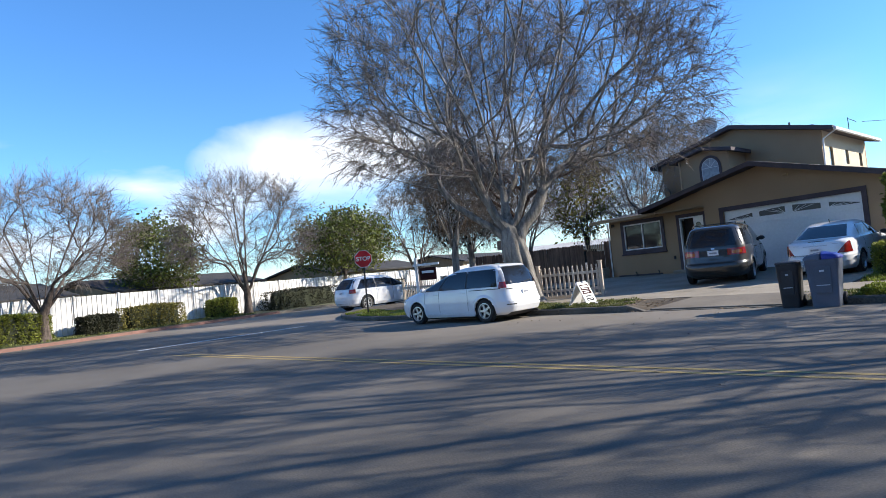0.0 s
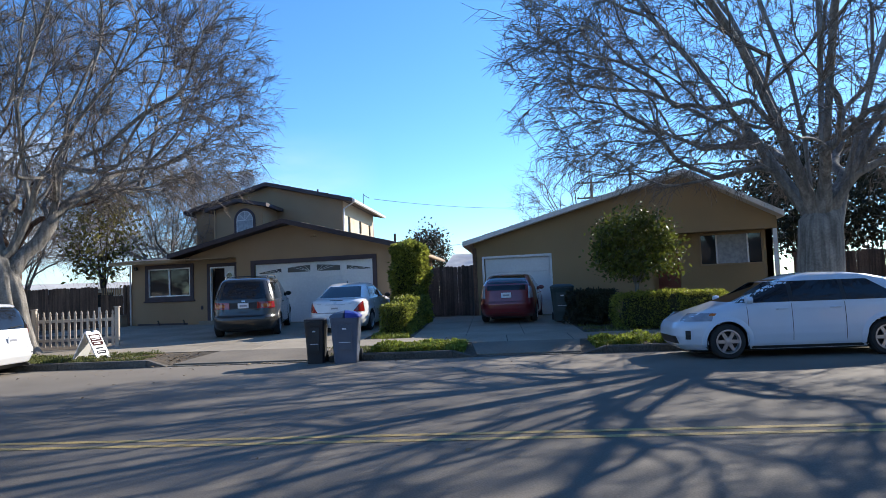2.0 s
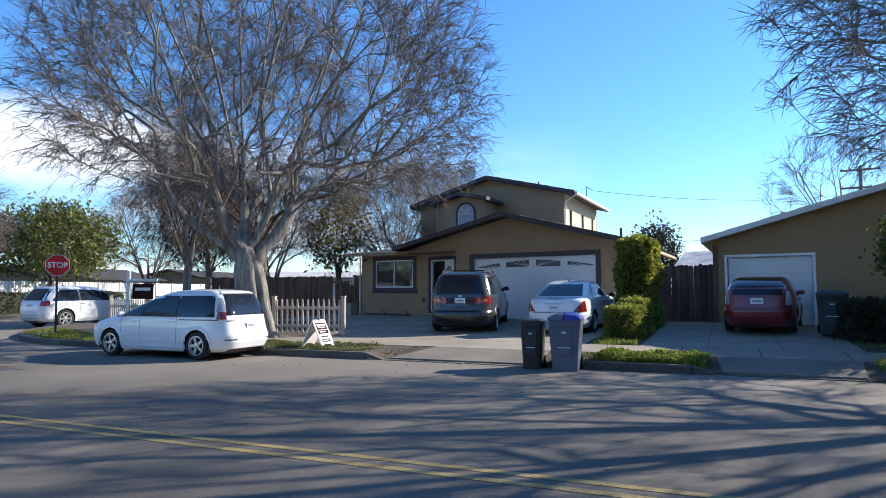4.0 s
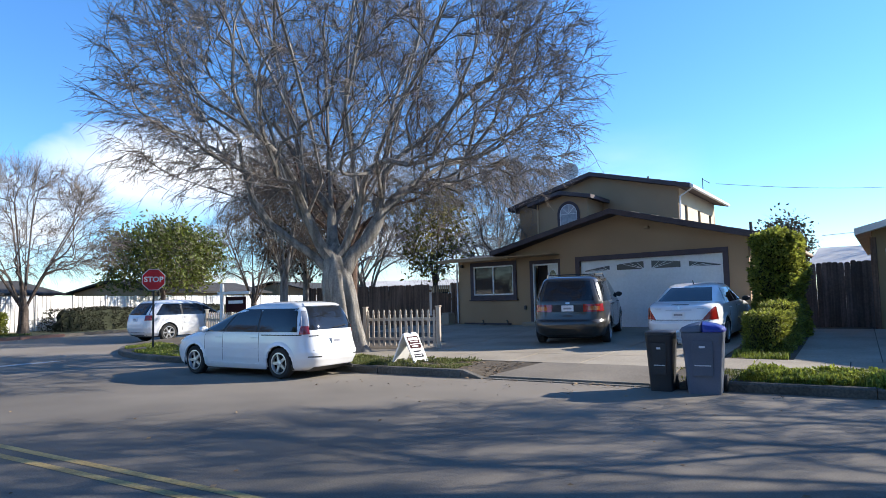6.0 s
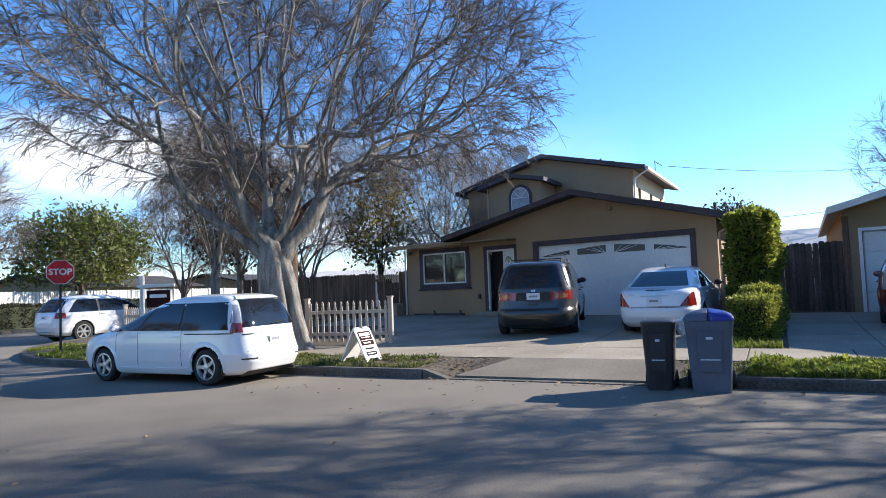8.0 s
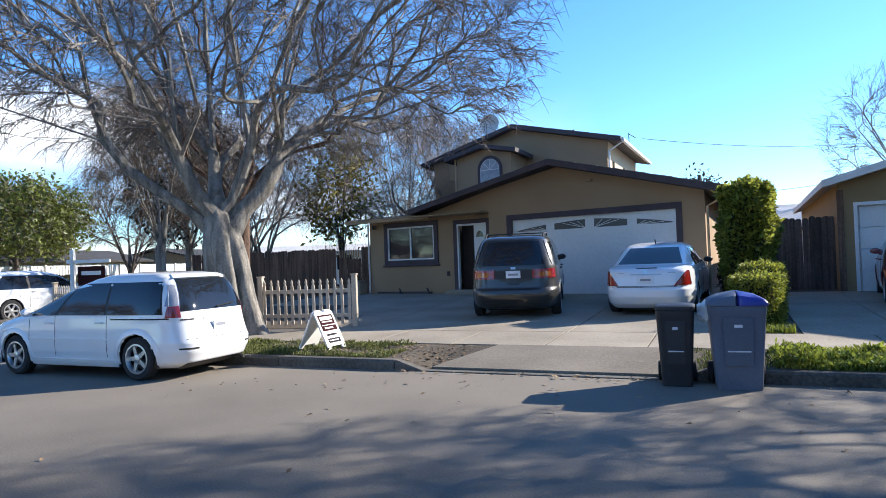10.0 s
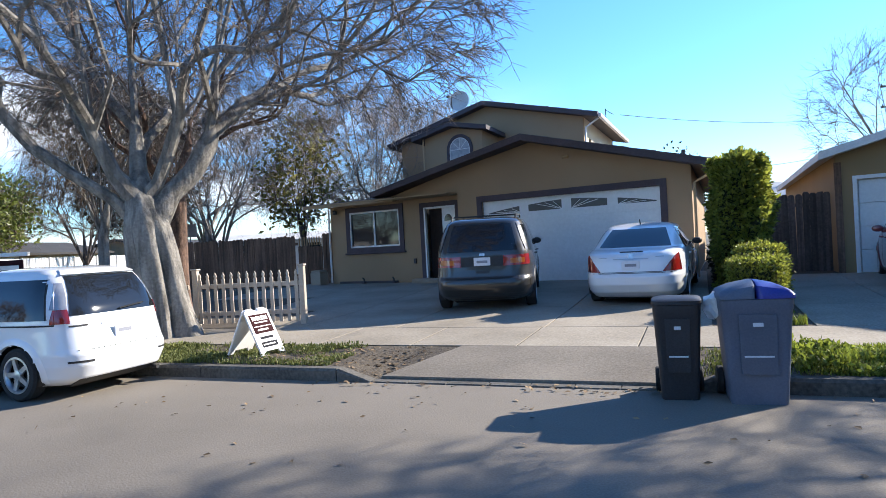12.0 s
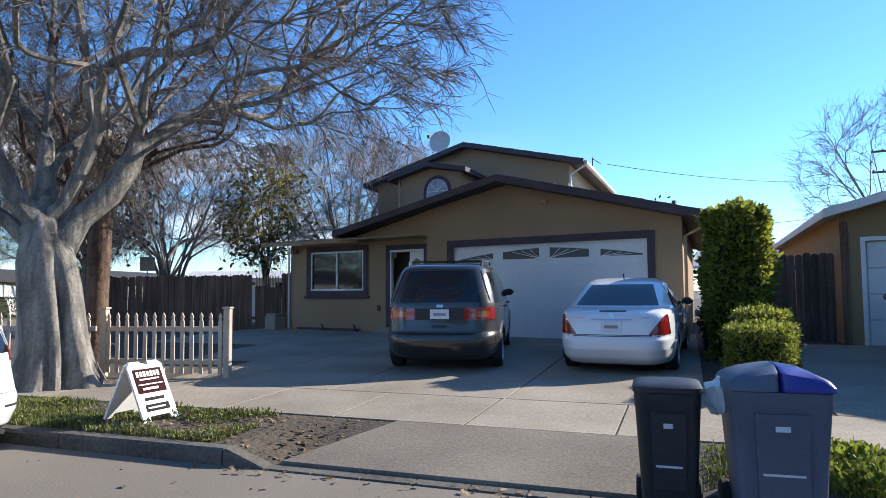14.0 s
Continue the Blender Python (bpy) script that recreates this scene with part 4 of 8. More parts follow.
def picket_fence(p0, p1, z0, n, posts, label, height=0.96, name="picket_fence"):
    """A cream picket fence: shaped pickets on two rails, square posts with caps."""
    f = thing(name, label, "fence", (*p0, z0))
    a, b = Vector((*p0, 0)), Vector((*p1, 0))
    ln = (b - a).length
    ang = math.degrees(math.atan2((b - a).y, (b - a).x))
    turn = pose(0, 0, 0, 0, 0, ang)
    w, t, h = 0.065, 0.02, height
    prof = [(-w / 2, 0), (w / 2, 0), (w / 2, h - 0.14), (w / 4, h - 0.11), (w / 2.2, h - 0.06), (0, h), (-w / 2.2, h - 0.06), (-w / 4, h - 0.11), (-w / 2, h - 0.14)]
    me = fix(Mesh().slab([(x, 0, z) for x, z in prof], (0, t, 0)).data("picket", M["fence_cream"]))
    for i in range(n):
        o = new("picket", me)
        o.parent = f
        o.matrix_basis = turn @ Matrix.Translation((ln * (i + 0.7) / (n + 0.4), -0.03, 0.06))
    for z in (0.2, 0.72):
        part("rail", Mesh().box(0, ln, -0.01, 0.035, z, z + 0.085, 0.008).move(turn), M["fence_cream"], f)
    for d in posts:
        pm = Mesh().box(d - 0.052, d + 0.052, -0.05, 0.055, -0.05, height + 0.12, 0.008)
        pm.box(d - 0.07, d + 0.07, -0.068, 0.073, height + 0.12, height + 0.15, 0.008)
        part("post", pm.move(turn), M["fence_cream"], f)
    return f


picket_fence((-15.32, 16.25), (-13.28, 17.05), 0.24, 13, (0.02, 2.19), "cream picket fence with capped posts beside the drive")
picket_fence((-19.0, 15.0), (-15.45, 16.2), 0.24, 21, (0.02,), "cream picket fence along the corner yard")
picket_fence((-22.95, 15.5), (-19.1, 14.95), 0.24, 22, (0.02, 3.86), "cream picket fence along the corner yard")

# white board fence beyond the side street
wf = thing("white_fence", "long white painted board fence beyond the side street", "fence", (*S(far_kerb(0) - 2.6, 0), 0.2))
o0 = Vector((*S(far_kerb(0) - 2.6, 0), 0.2))
me_board = fix(Mesh().box(-0.119, 0.119, 0, 0.03, 0, 1.95, 0.008).data("board", M["fence_white"]))
me_post = fix(Mesh().box(-0.05, 0.05, -0.07, 0.02, 0, 2.0, 0.006).data("post", M["fence_white"]))
fa = math.degrees(STREET + math.atan2(1.0, -0.27))
for k in range(230):
    v = -16 + k * 0.26
    p = Vector((*S(far_kerb(v) - 2.6, v), 0.2)) - o0
    o = new("board", me_board)
    o.parent = wf
    o.matrix_basis = Matrix.Translation(p) @ pose(0, 0, 0, 0, 0, fa)
    if k % 9 == 0:
        o = new("post", me_post)
        o.parent = wf
        o.matrix_basis = Matrix.Translation(p) @ pose(0, 0, 0, 0, 0, fa)

# ---- trees and plants ----
M["bark"] = material("grey_smooth_bark", (0.15, 0.136, 0.118), (0.31, 0.285, 0.25), 0.9, 22, 1.4, 0.5, bump_size=0.025, wave=(9, 9, 1.0), wave_low=0.56, ridges=1.5)
M["bark_red"] = material("red_brown_bark", (0.06, 0.036, 0.025), (0.18, 0.108, 0.075), 0.95, 12, 2, 0.8, bump_size=0.03, wave=(14, 14, 1.0))
M["bark_dark"] = material("dark_limb_bark", (0.05, 0.037, 0.03), (0.17, 0.13, 0.105), 0.95, 9, 2, 0.8, bump_size=0.04, wave=(12, 12, 1.2), wave_low=0.5)
M["weed"] = material("bright_weed_leaf", (0.13, 0.165, 0.02), (0.34, 0.38, 0.06), 0.6, 5, 1.2, 0.0, per_piece=0.5, translucent=0.45)
M["twig"] = material("grey_brown_twig", (0.085, 0.068, 0.056), (0.24, 0.195, 0.16), 0.9, 6, 0.5, 0.0)
M["twig_far"] = material("russet_twig", (0.17, 0.135, 0.115), (0.38, 0.31, 0.265), 0.9, 6, 0.5, 0.0)
M["leaf"] = material("evergreen_leaf", (0.05, 0.066, 0.012), (0.17, 0.19, 0.03), 0.45, 6, 0.8, 0.0, per_piece=0.5, translucent=0.4)
M["leaf_yellow"] = material("yellowing_leaf", (0.085, 0.08, 0.018), (0.26, 0.22, 0.05), 0.6, 6, 0.8, 0.0, per_piece=0.5, translucent=0.3)
M["leaf_dark"] = material("dark_cypress_leaf", (0.016, 0.020, 0.010), (0.05, 0.048, 0.024), 0.7, 6, 0.8, 0.0, per_piece=0.4, translucent=0.2)
M["leaf_brown"] = material("brown_hanging_foliage", (0.07, 0.045, 0.026), (0.16, 0.105, 0.06), 0.8, 6, 0.8, 0.0, per_piece=0.4, translucent=0.2)
M["hedge"] = material("clipped_hedge_leaf", (0.115, 0.14, 0.022), (0.32, 0.335, 0.055), 0.4, 8, 1.5, 0.0, per_piece=0.55, translucent=0.5)
# Near-black stand-in for the shade between a hedge's leaves
M["hedge_shade_core"] = material("hedge_shade", (0.012, 0.016, 0.006), (0.03, 0.035, 0.012), 0.9, 14, 3, 0.3)
M["grass"] = material("fresh_grass", (0.11, 0.14, 0.018), (0.28, 0.32, 0.05), 0.6, 5, 1.2, 0.0, per_piece=0.4, translucent=0.35)
M["grass_dry"] = material("thin_turf", (0.08, 0.10, 0.022), (0.20, 0.21, 0.06), 0.7, 5, 1.2, 0.0, per_piece=0.45, translucent=0.25)
M["dead_leaf"] = material("fallen_leaf", (0.10, 0.06, 0.03), (0.28, 0.19, 0.10), 0.8, 5, 2, 0.0, per_piece=0.4)


def raw_object(name, verts, faces, mat, parent=None, smooth=False):
    """One mesh from arrays; faces all with the same number of corners."""
    verts = np.asarray(verts, np.float32)
    faces = np.asarray(faces, np.int32)
    me = bpy.data.meshes.new(name)
    me.vertices.add(len(verts))
    me.vertices.foreach_set("co", verts.ravel())
    me.loops.add(faces.size)
    me.loops.foreach_set("vertex_index", faces.ravel())
    me.polygons.add(len(faces))
    me.polygons.foreach_set("loop_start", np.arange(0, faces.size, faces.shape[1], dtype=np.int32))
    me.polygons.foreach_set("use_smooth", np.full(len(faces), smooth))
    me.materials.append(mat)
    me.update(calc_edges=True)
    ob = new(name, me)
    if parent:
        ob.parent = parent
    return ob


def sticks(p0, p1, p2, r0, r2):
    """Three-sided thin twigs bent once: arrays of start, middle and end points and their radii."""
    n = len(p0)
    d = p2 - p0
    d /= np.linalg.norm(d, axis=1, keepdims=True) + 1e-9
    ref = np.where(np.abs(d[:, 2:3]) < 0.9, np.array([[0, 0, 1.0]]), np.array([[1.0, 0, 0]]))
    a = np.cross(d, ref)
    a /= np.linalg.norm(a, axis=1, keepdims=True)
    b = np.cross(d, a)
    rings = []
    for p, r in ((p0, r0), (p1, (r0 + r2) / 2), (p2, r2)):
        for k in range(3):
            th = 2 * math.pi * k / 3
            rings.append(p + (a * math.cos(th) + b * math.sin(th)) * np.asarray(r).reshape(-1, 1))
    v = np.stack(rings, 1).reshape(-1, 3)
    base = (np.arange(n) * 9)[:, None]
    f = []
    for s in range(2):
        for k in range(3):
            f.append(base + np.array([[s * 3 + k, s * 3 + (k + 1) % 3, s * 3 + 3 + (k + 1) % 3, s * 3 + 3 + k]]))
    return v, np.stack(f, 1).reshape(-1, 4)


def shoots(p0, p1, r):
    """Straight three-sided shoots, tapering to half."""
    n = len(p0)
    d = p1 - p0
    d /= np.linalg.norm(d, axis=1, keepdims=True) + 1e-9
    ref = np.where(np.abs(d[:, 2:3]) < 0.9, np.array([[0, 0, 1.0]]), np.array([[1.0, 0, 0]]))
    a = np.cross(d, ref)
    a /= np.linalg.norm(a, axis=1, keepdims=True)
    b = np.cross(d, a)
    v = np.stack([p + (a * math.cos(2.0944 * k) + b * math.sin(2.0944 * k)) * q for p, q in ((p0, r), (p1, r * 0.5)) for k in range(3)], 1).reshape(-1, 3)
    base = (np.arange(n) * 6)[:, None]
    f = [base + np.array([[k, (k + 1) % 3, 3 + (k + 1) % 3, 3 + k]]) for k in range(3)]
    return v, np.stack(f, 1).reshape(-1, 4)


def skeleton_tree(rng, root, limbs, centre, radii, n_targets, low_cut=-9.0, shell=0.45, wobble=0.035, pull=0.3):
    """Grows branches towards points that fill an egg-shaped crown. Returns nodes, parents and the nodes' child counts.
    limbs: lists of points that the first big limbs follow."""
    nodes, parent, depth = [np.array(root, float)], [-1], [0.0]

    def extend(start, pts):
        prev = start
        for p in pts:
            nodes.append(np.array(p, float))
            parent.append(prev)
            depth.append(depth[prev] + float(np.linalg.norm(nodes[-1] - nodes[prev])))
            prev = len(nodes) - 1
        return prev

    for limb in limbs:
        start = limb[0]
        extend(start, limb[1:])
    c, r = np.array(centre, float), np.array(radii, float)
    t = rng.normal(size=(n_targets * 3, 3))
    t /= np.linalg.norm(t, axis=1, keepdims=True)
    t *= (shell + (1 - shell) * rng.random((len(t), 1))) ** 0.6
    under = t[:, 2] < 0
    flat_r = np.linalg.norm(t[:, :2], axis=1) + 1e-9
    size = np.linalg.norm(t, axis=1)
    widen = np.where(under, size * np.sqrt(np.maximum(0.05, 1 - (np.abs(t[:, 2]) / (size + 1e-9)) ** 4)) / flat_r, 1.0)
    t[:, :2] *= widen[:, None]
    t = c + t * r
    t = t[t[:, 2] > low_cut][:n_targets]
    t = t[np.argsort(np.linalg.norm(t - nodes[-1 if len(nodes) < 3 else 1], axis=1))]
    arr = np.zeros((len(nodes) + len(t) * 5 + 10, 3))
    dep = np.zeros(len(arr))
    n = len(nodes)
    arr[:n] = nodes
    dep[:n] = depth
    tans = np.zeros((len(arr), 3))
    tans[:n, 2] = 1.0
    for i in range(1, n):
        w = arr[i] - arr[parent[i]]
        tans[i] = w / (np.linalg.norm(w) + 1e-9)
    for p in t:
        d = np.linalg.norm(arr[1:n] - p, axis=1)
        along = np.einsum("ij,ij->i", p - arr[1:n], tans[1:n]) / (d + 1e-9)
        k = int(np.argmin(d * (1.0 + 1.1 * (1 - along)) + pull * dep[1:n])) + 1
        q = arr[k]
        back = arr[parent[k]] if parent[k] >= 0 else q - np.array([0, 0, 1.0])
        tan = q - back
        tan = tan / (np.linalg.norm(tan) + 1e-9)
        ln = d[k - 1]
        if ln < 0.12:
            continue
        mid = q + tan * ln * 0.27 + rng.normal(size=3) * ln * wobble
        steps = 3 if ln > 0.8 else 2
        prev = k
        for s in range(1, steps + 1):
            f = s / steps
            w = (1 - f) ** 2 * q + 2 * f * (1 - f) * mid + f * f * p + rng.normal(size=3) * ln * wobble * 0.35
            arr[n] = w
            dep[n] = dep[prev] + np.linalg.norm(w - arr[prev])
            parent.append(prev)
            tans[n] = (w - arr[prev]) / (np.linalg.norm(w - arr[prev]) + 1e-9)
            prev = n
            n += 1
    return arr[:n], np.array(parent), dep[:n]


def tree(name, label, base, trunk_r, fork, limbs, centre, radii, n_targets, n_twigs, rng_seed, twig_len=(0.35, 0.95), bark=None, twig=None,
         tip_r=0.0055, droop=0.0, low_cut=-9.0, shell=0.45, flute=0.0, sides=7, twig_r=0.0055, category="tree", leaves=None, expo=2.05, thick=0.36, side_twigs=4):
    """A tree: trunk with limbs and branches as one part, its twigs as another, and leaves where it has them. Points relative to base."""
    rng = np.random.default_rng(rng_seed)
    ob = thing(name, label, category, base)
    arr, parent, dep = skeleton_tree(rng, (0, 0, -0.1), limbs, centre, radii, n_targets, low_cut, shell)
    n = len(arr)
    has_child = np.zeros(n, bool)
    for i in range(n - 1, 0, -1):
        has_child[parent[i]] = True
    load = np.where(has_child, 0.0, 1.0)
    for i in range(n - 1, 0, -1):
        load[parent[i]] += load[i]
    rad = tip_r * load ** (1 / expo)
    fork_r = rad[1] if n > 1 else trunk_r
    scale_big = (trunk_r * 0.92) / rad[0]
    big = np.clip((load / load[0]) ** thick, 0, 1)
    rad = rad * (1 + (scale_big - 1) * big)
    # trunk and branches as chains
    m = Mesh()
    children = [[] for _ in range(n)]
    for i in range(1, n):
        children[parent[i]].append(i)
    chains = []
    stack = [[0]]
    while stack:
        chain = stack.pop()
        k = chain[-1]
        while children[k]:
            order = sorted(children[k], key=lambda c: -load[c])
            for c in order[1:]:
                stack.append([k, c])
            k = order[0]
            chain.append(k)
        chains.append(chain)
    for ch in chains:
        pts = arr[ch]
        rr = rad[ch].copy()
        if len(ch) > 1 and ch[0] != 0:
            rr[0] = min(rad[ch[0]], rr[1] * (1.7 if rr[1] > 0.1 else 1.15))
        r_max = float(rr.max())
        sd = 16 if (r_max > 0.25) else 8 if r_max > 0.08 else 5 if r_max > 0.025 else 3
        k0 = len(m.v)
        pts3 = [Vector(p) for p in pts]
        if ch[0] == 0:
            # the trunk: denser rings with flutes and a flared foot
            fine_p, fine_r = [], []
            for i in range(len(pts3) - 1):
                seg = (pts3[i + 1] - pts3[i]).length
                k = max(1, int(seg / 0.22)) if pts3[i].z < fork + 0.4 else 1
                for s in range(k):
                    f = s / k
                    fine_p.append(pts3[i].lerp(pts3[i + 1], f))
                    fine_r.append(rr[i] * (1 - f) + rr[i + 1] * f)
            fine_p.append(pts3[-1])
            fine_r.append(rr[-1])
            fine_r = [r_ * (1 + 0.5 * math.exp(-max(p.z, 0) / 0.28)) for r_, p in zip(fine_r, fine_p)]
            sd = 60
            m.tube(fine_p, fine_r, sd)
            for i, p in enumerate(fine_p):
                for s in range(sd):
                    q = Vector(m.v[k0 + i * sd + s])
                    a = math.atan2(q.y - p.y, q.x - p.x)
                    # fused boles: rounded ribs with sharp folds between them, spreading into roots
                    fold = abs(math.sin(2.5 * (a - radians(338) - 0.1 * p.z))) ** 0.5
                    fine_rib = abs(math.sin(5.5 * a + 1.1 + 0.35 * p.z)) ** 0.6
                    fl = flute * (0.95 * fold - 0.72 + 0.42 * fine_rib + 0.22 * math.sin(3 * a + 1.7 - 0.5 * p.z))
                    fl *= math.exp(-max(0, p.z - fork + 0.9) / 0.7) * (1 + 1.1 * math.exp(-max(p.z, 0) / 0.3))
                    m.v[k0 + i * sd + s] = tuple(p + (q - p) * (1 + fl))
        else:
            m.tube(pts3, list(rr), sd, cap=False)
    wood = new("trunk", m.data("trunk", bark or M["bark"], True))
    wood.parent = ob
    # twigs: a main shoot with finer side shoots, drooping where the crown hangs low
    if n_twigs:
        thin = np.where((rad < 0.05) & (np.arange(n) > 0))[0]
        w = 1.0 / (0.25 + load[thin] ** 0.5)
        pick = rng.choice(thin, n_twigs, p=w / w.sum())
        par = parent[pick]
        f = rng.random((n_twigs, 1))
        p0 = arr[par] * (1 - f) + arr[pick] * f
        d = arr[pick] - arr[par]
        d /= np.linalg.norm(d, axis=1, keepdims=True) + 1e-9
        out = p0 - np.array(centre) + np.array([0, 0, radii[2] * 0.35])
        out /= np.linalg.norm(out, axis=1, keepdims=True) + 1e-9
        high = np.clip((p0[:, 2:3] - centre[2]) / radii[2], -1, 1)
        sag = (0.16 - 0.3 * high + droop) * np.array([[0, 0, 1.0]])
        dirs = d * 0.85 + out * 0.45 + rng.normal(size=(n_twigs, 3)) * 0.42 - sag * 0.6
        dirs /= np.linalg.norm(dirs, axis=1, keepdims=True)
        ln = rng.uniform(*twig_len, (n_twigs, 1)) * 1.15
        p1 = p0 + dirs * ln * 0.5
        d2 = dirs + rng.normal(size=(n_twigs, 3)) * 0.2 - sag * 1.3
        d2 /= np.linalg.norm(d2, axis=1, keepdims=True)
        p2 = p1 + d2 * ln * 0.5
        v, fc = sticks(p0, p1, p2, np.full(n_twigs, twig_r), np.full(n_twigs, twig_r * 0.45))
        vs_, fs_ = [v], [fc]
        at = len(v)
        for k in range(side_twigs):
            g = rng.uniform(0.1, 0.95, (n_twigs, 1))
            q0 = np.where(g < 0.5, p0 + (p1 - p0) * g * 2, p1 + (p2 - p1) * (g * 2 - 1))
            e = d2 * 0.8 + rng.normal(size=(n_twigs, 3)) * 0.55 - sag * 0.8
            e /= np.linalg.norm(e, axis=1, keepdims=True)
            q2 = q0 + e * ln * rng.uniform(0.3, 0.7, (n_twigs, 1))
            v, fc = shoots(q0, q2, twig_r * 0.7)
            vs_.append(v)
            fs_.append(fc + at)
            at += len(v)
        tw = raw_object("crown", np.concatenate(vs_), np.concatenate(fs_), twig or M["twig"], ob)
        tagged(tw, "", "", "", "stuff")
    if leaves:
        mat, count, size, spread = leaves
        thin = np.where((rad < 0.03) & (np.arange(n) > 0))[0]
        pick = rng.choice(thin, count)
        pos = arr[pick] + rng.normal(size=(count, 3)) * spread
        v, fc = leaf_cards(rng, pos, size, None)
        lf = raw_object("foliage", v, fc, mat, ob)
        tagged(lf, "", "", "", "stuff")
    return ob


def leaf_cards(rng, pos, size, normal, hang=0.0):
    """Small pointed leaves, each a folded pair of triangles round its rib, at the given points."""
    n = len(pos)
    d = rng.normal(size=(n, 3))
    if normal is not None:
        d = d * 0.75 + normal * 0.9
    d[:, 2] -= hang
    d /= np.linalg.norm(d, axis=1, keepdims=True)
    s = np.cross(d, rng.normal(size=(n, 3)))
    s /= np.linalg.norm(s, axis=1, keepdims=True)
    u = np.cross(s, d)
    ln = size * rng.uniform(0.6, 1.35, (n, 1))
    a = pos
    b = pos + d * ln * 0.5 + s * ln * 0.27 + u * ln * 0.08
    c = pos + d * ln
    e = pos + d * ln * 0.5 - s * ln * 0.27 + u * ln * 0.08
    v = np.stack([a, b, c, e], 1).reshape(-1, 3)
    k = (np.arange(n) * 4)[:, None]
    f = np.stack([k + np.array([[0, 1, 2]]), k + np.array([[0, 2, 3]])], 1).reshape(-1, 3)
    return v, f


# the big bare tree beside the white minivan; node 3 is its fork
VIEW_R = 55.0          # plan direction that runs across the street view to the right
fk = (-0.36, -0.14, 2.4)


def from_fork(az, pts):
    a = radians(az)
    return [(fk[0] + d * math.cos(a), fk[1] + d * math.sin(a), fk[2] + h) for d, h in pts]


big_limbs = [[0, (-0.03, -0.01, 0.5), (-0.14, -0.05, 1.2), (-0.27, -0.1, 1.9), fk]]
limb_nodes = 5


def bough(start, az, pts):
    """A bough from node start; returns the numbers of its nodes."""
    global limb_nodes
    big_limbs.append([start] + from_fork(az, pts))
    first = limb_nodes
    limb_nodes += len(pts)
    return list(range(first, limb_nodes))


left = bough(3, VIEW_R + 178, [(0.5, 0.12), (1.1, 0.55), (1.65, 1.0), (2.05, 1.55)])
bough(left[3], VIEW_R + 176, [(2.9, 1.85), (3.9, 2.2), (5.0, 2.45), (6.1, 2.6)])
b_ = bough(left[3], VIEW_R + 182, [(2.3, 2.3), (2.45, 3.3), (2.7, 4.6), (3.3, 6.2), (3.9, 7.0)])
bough(b_[1], VIEW_R + 172, [(3.2, 3.9), (4.2, 4.6), (5.2, 5.0)])
bough(b_[0], VIEW_R + 210, [(2.6, 2.9), (3.3, 3.6), (4.4, 4.6)])
up1 = bough(4, VIEW_R + 190, [(0.4, 0.5), (0.7, 1.2), (0.8, 2.2), (1.0, 3.3), (1.4, 5.0), (1.9, 7.0)])
bough(up1[0], VIEW_R + 172, [(0.95, 1.4), (1.3, 2.3), (1.6, 3.4), (2.2, 5.2), (2.7, 6.8)])
bough(up1[2], VIEW_R + 200, [(0.9, 3.3), (1.6, 4.7), (2.4, 6.3)])
bough(up1[1], VIEW_R + 250, [(0.9, 2.0), (1.7, 3.2), (2.9, 4.6), (4.0, 5.6)])
back = bough(4, VIEW_R + 95, [(0.25, 0.6), (0.4, 1.4), (0.7, 2.4), (1.1, 3.8), (1.5, 5.6), (2.0, 7.2)])
bough(back[1], VIEW_R + 120, [(1.1, 2.2), (2.1, 3.3), (3.3, 4.4), (4.6, 5.2)])
bough(back[2], VIEW_R + 60, [(1.5, 3.4), (2.6, 4.6), (3.8, 5.6)])
mid = bough(4, VIEW_R - 12, [(0.3, 0.35), (0.5, 0.85), (0.7, 1.45), (0.6, 2.2), (0.5, 3.0), (0.35, 4.4), (0.5, 6.2), (0.7, 7.8)])
bough(mid[2], VIEW_R - 5, [(1.05, 1.9), (1.5, 2.9), (1.9, 4.4), (2.4, 6.2)])
bough(mid[4], VIEW_R - 70, [(0.9, 4.0), (1.7, 5.4), (2.6, 6.6)])
right = bough(3, VIEW_R + 2, [(0.5, 0.15), (0.9, 0.55), (1.18, 1.05), (1.32, 1.7), (1.4, 2.4)])
bough(right[4], VIEW_R + 8, [(1.5, 3.1), (1.7, 4.4), (2.3, 5.9), (3.0, 7.0)])
r_ = bough(right[4], VIEW_R - 4, [(1.8, 2.85), (2.5, 3.3), (3.6, 3.75), (4.9, 4.0), (6.0, 4.0)])
bough(r_[1], VIEW_R - 22, [(3.5, 4.1), (4.4, 4.7), (5.4, 5.0)])
bough(right[3], VIEW_R - 60, [(2.0, 2.4), (2.7, 3.3), (3.8, 4.2), (5.0, 4.8)])
bough(right[2], VIEW_R + 50, [(1.9, 1.8), (2.7, 2.8), (3.8, 3.8), (5.0, 4.5)])
tree("street_tree", "huge bare winter tree with a fluted pale grey trunk", (-15.08, 15.45, 0.2), 0.395, 2.4, big_limbs,
     (0.02, 0.36, 7.6), (6.5, 6.5, 4.6), 3300, 12500, 11, (0.25, 0.65), flute=0.38, low_cut=4.2, thick=0.33, twig_r=0.008, tip_r=0.0065, side_twigs=3)

# its neighbour up the street, whose shadow lies over the road
fk2 = (0.1, 0.0, 2.35)


def from_fork2(az, pts):
    a = radians(az)
    return [(fk2[0] + d * math.cos(a), fk2[1] + d * math.sin(a), fk2[2] + h) for d, h in pts]


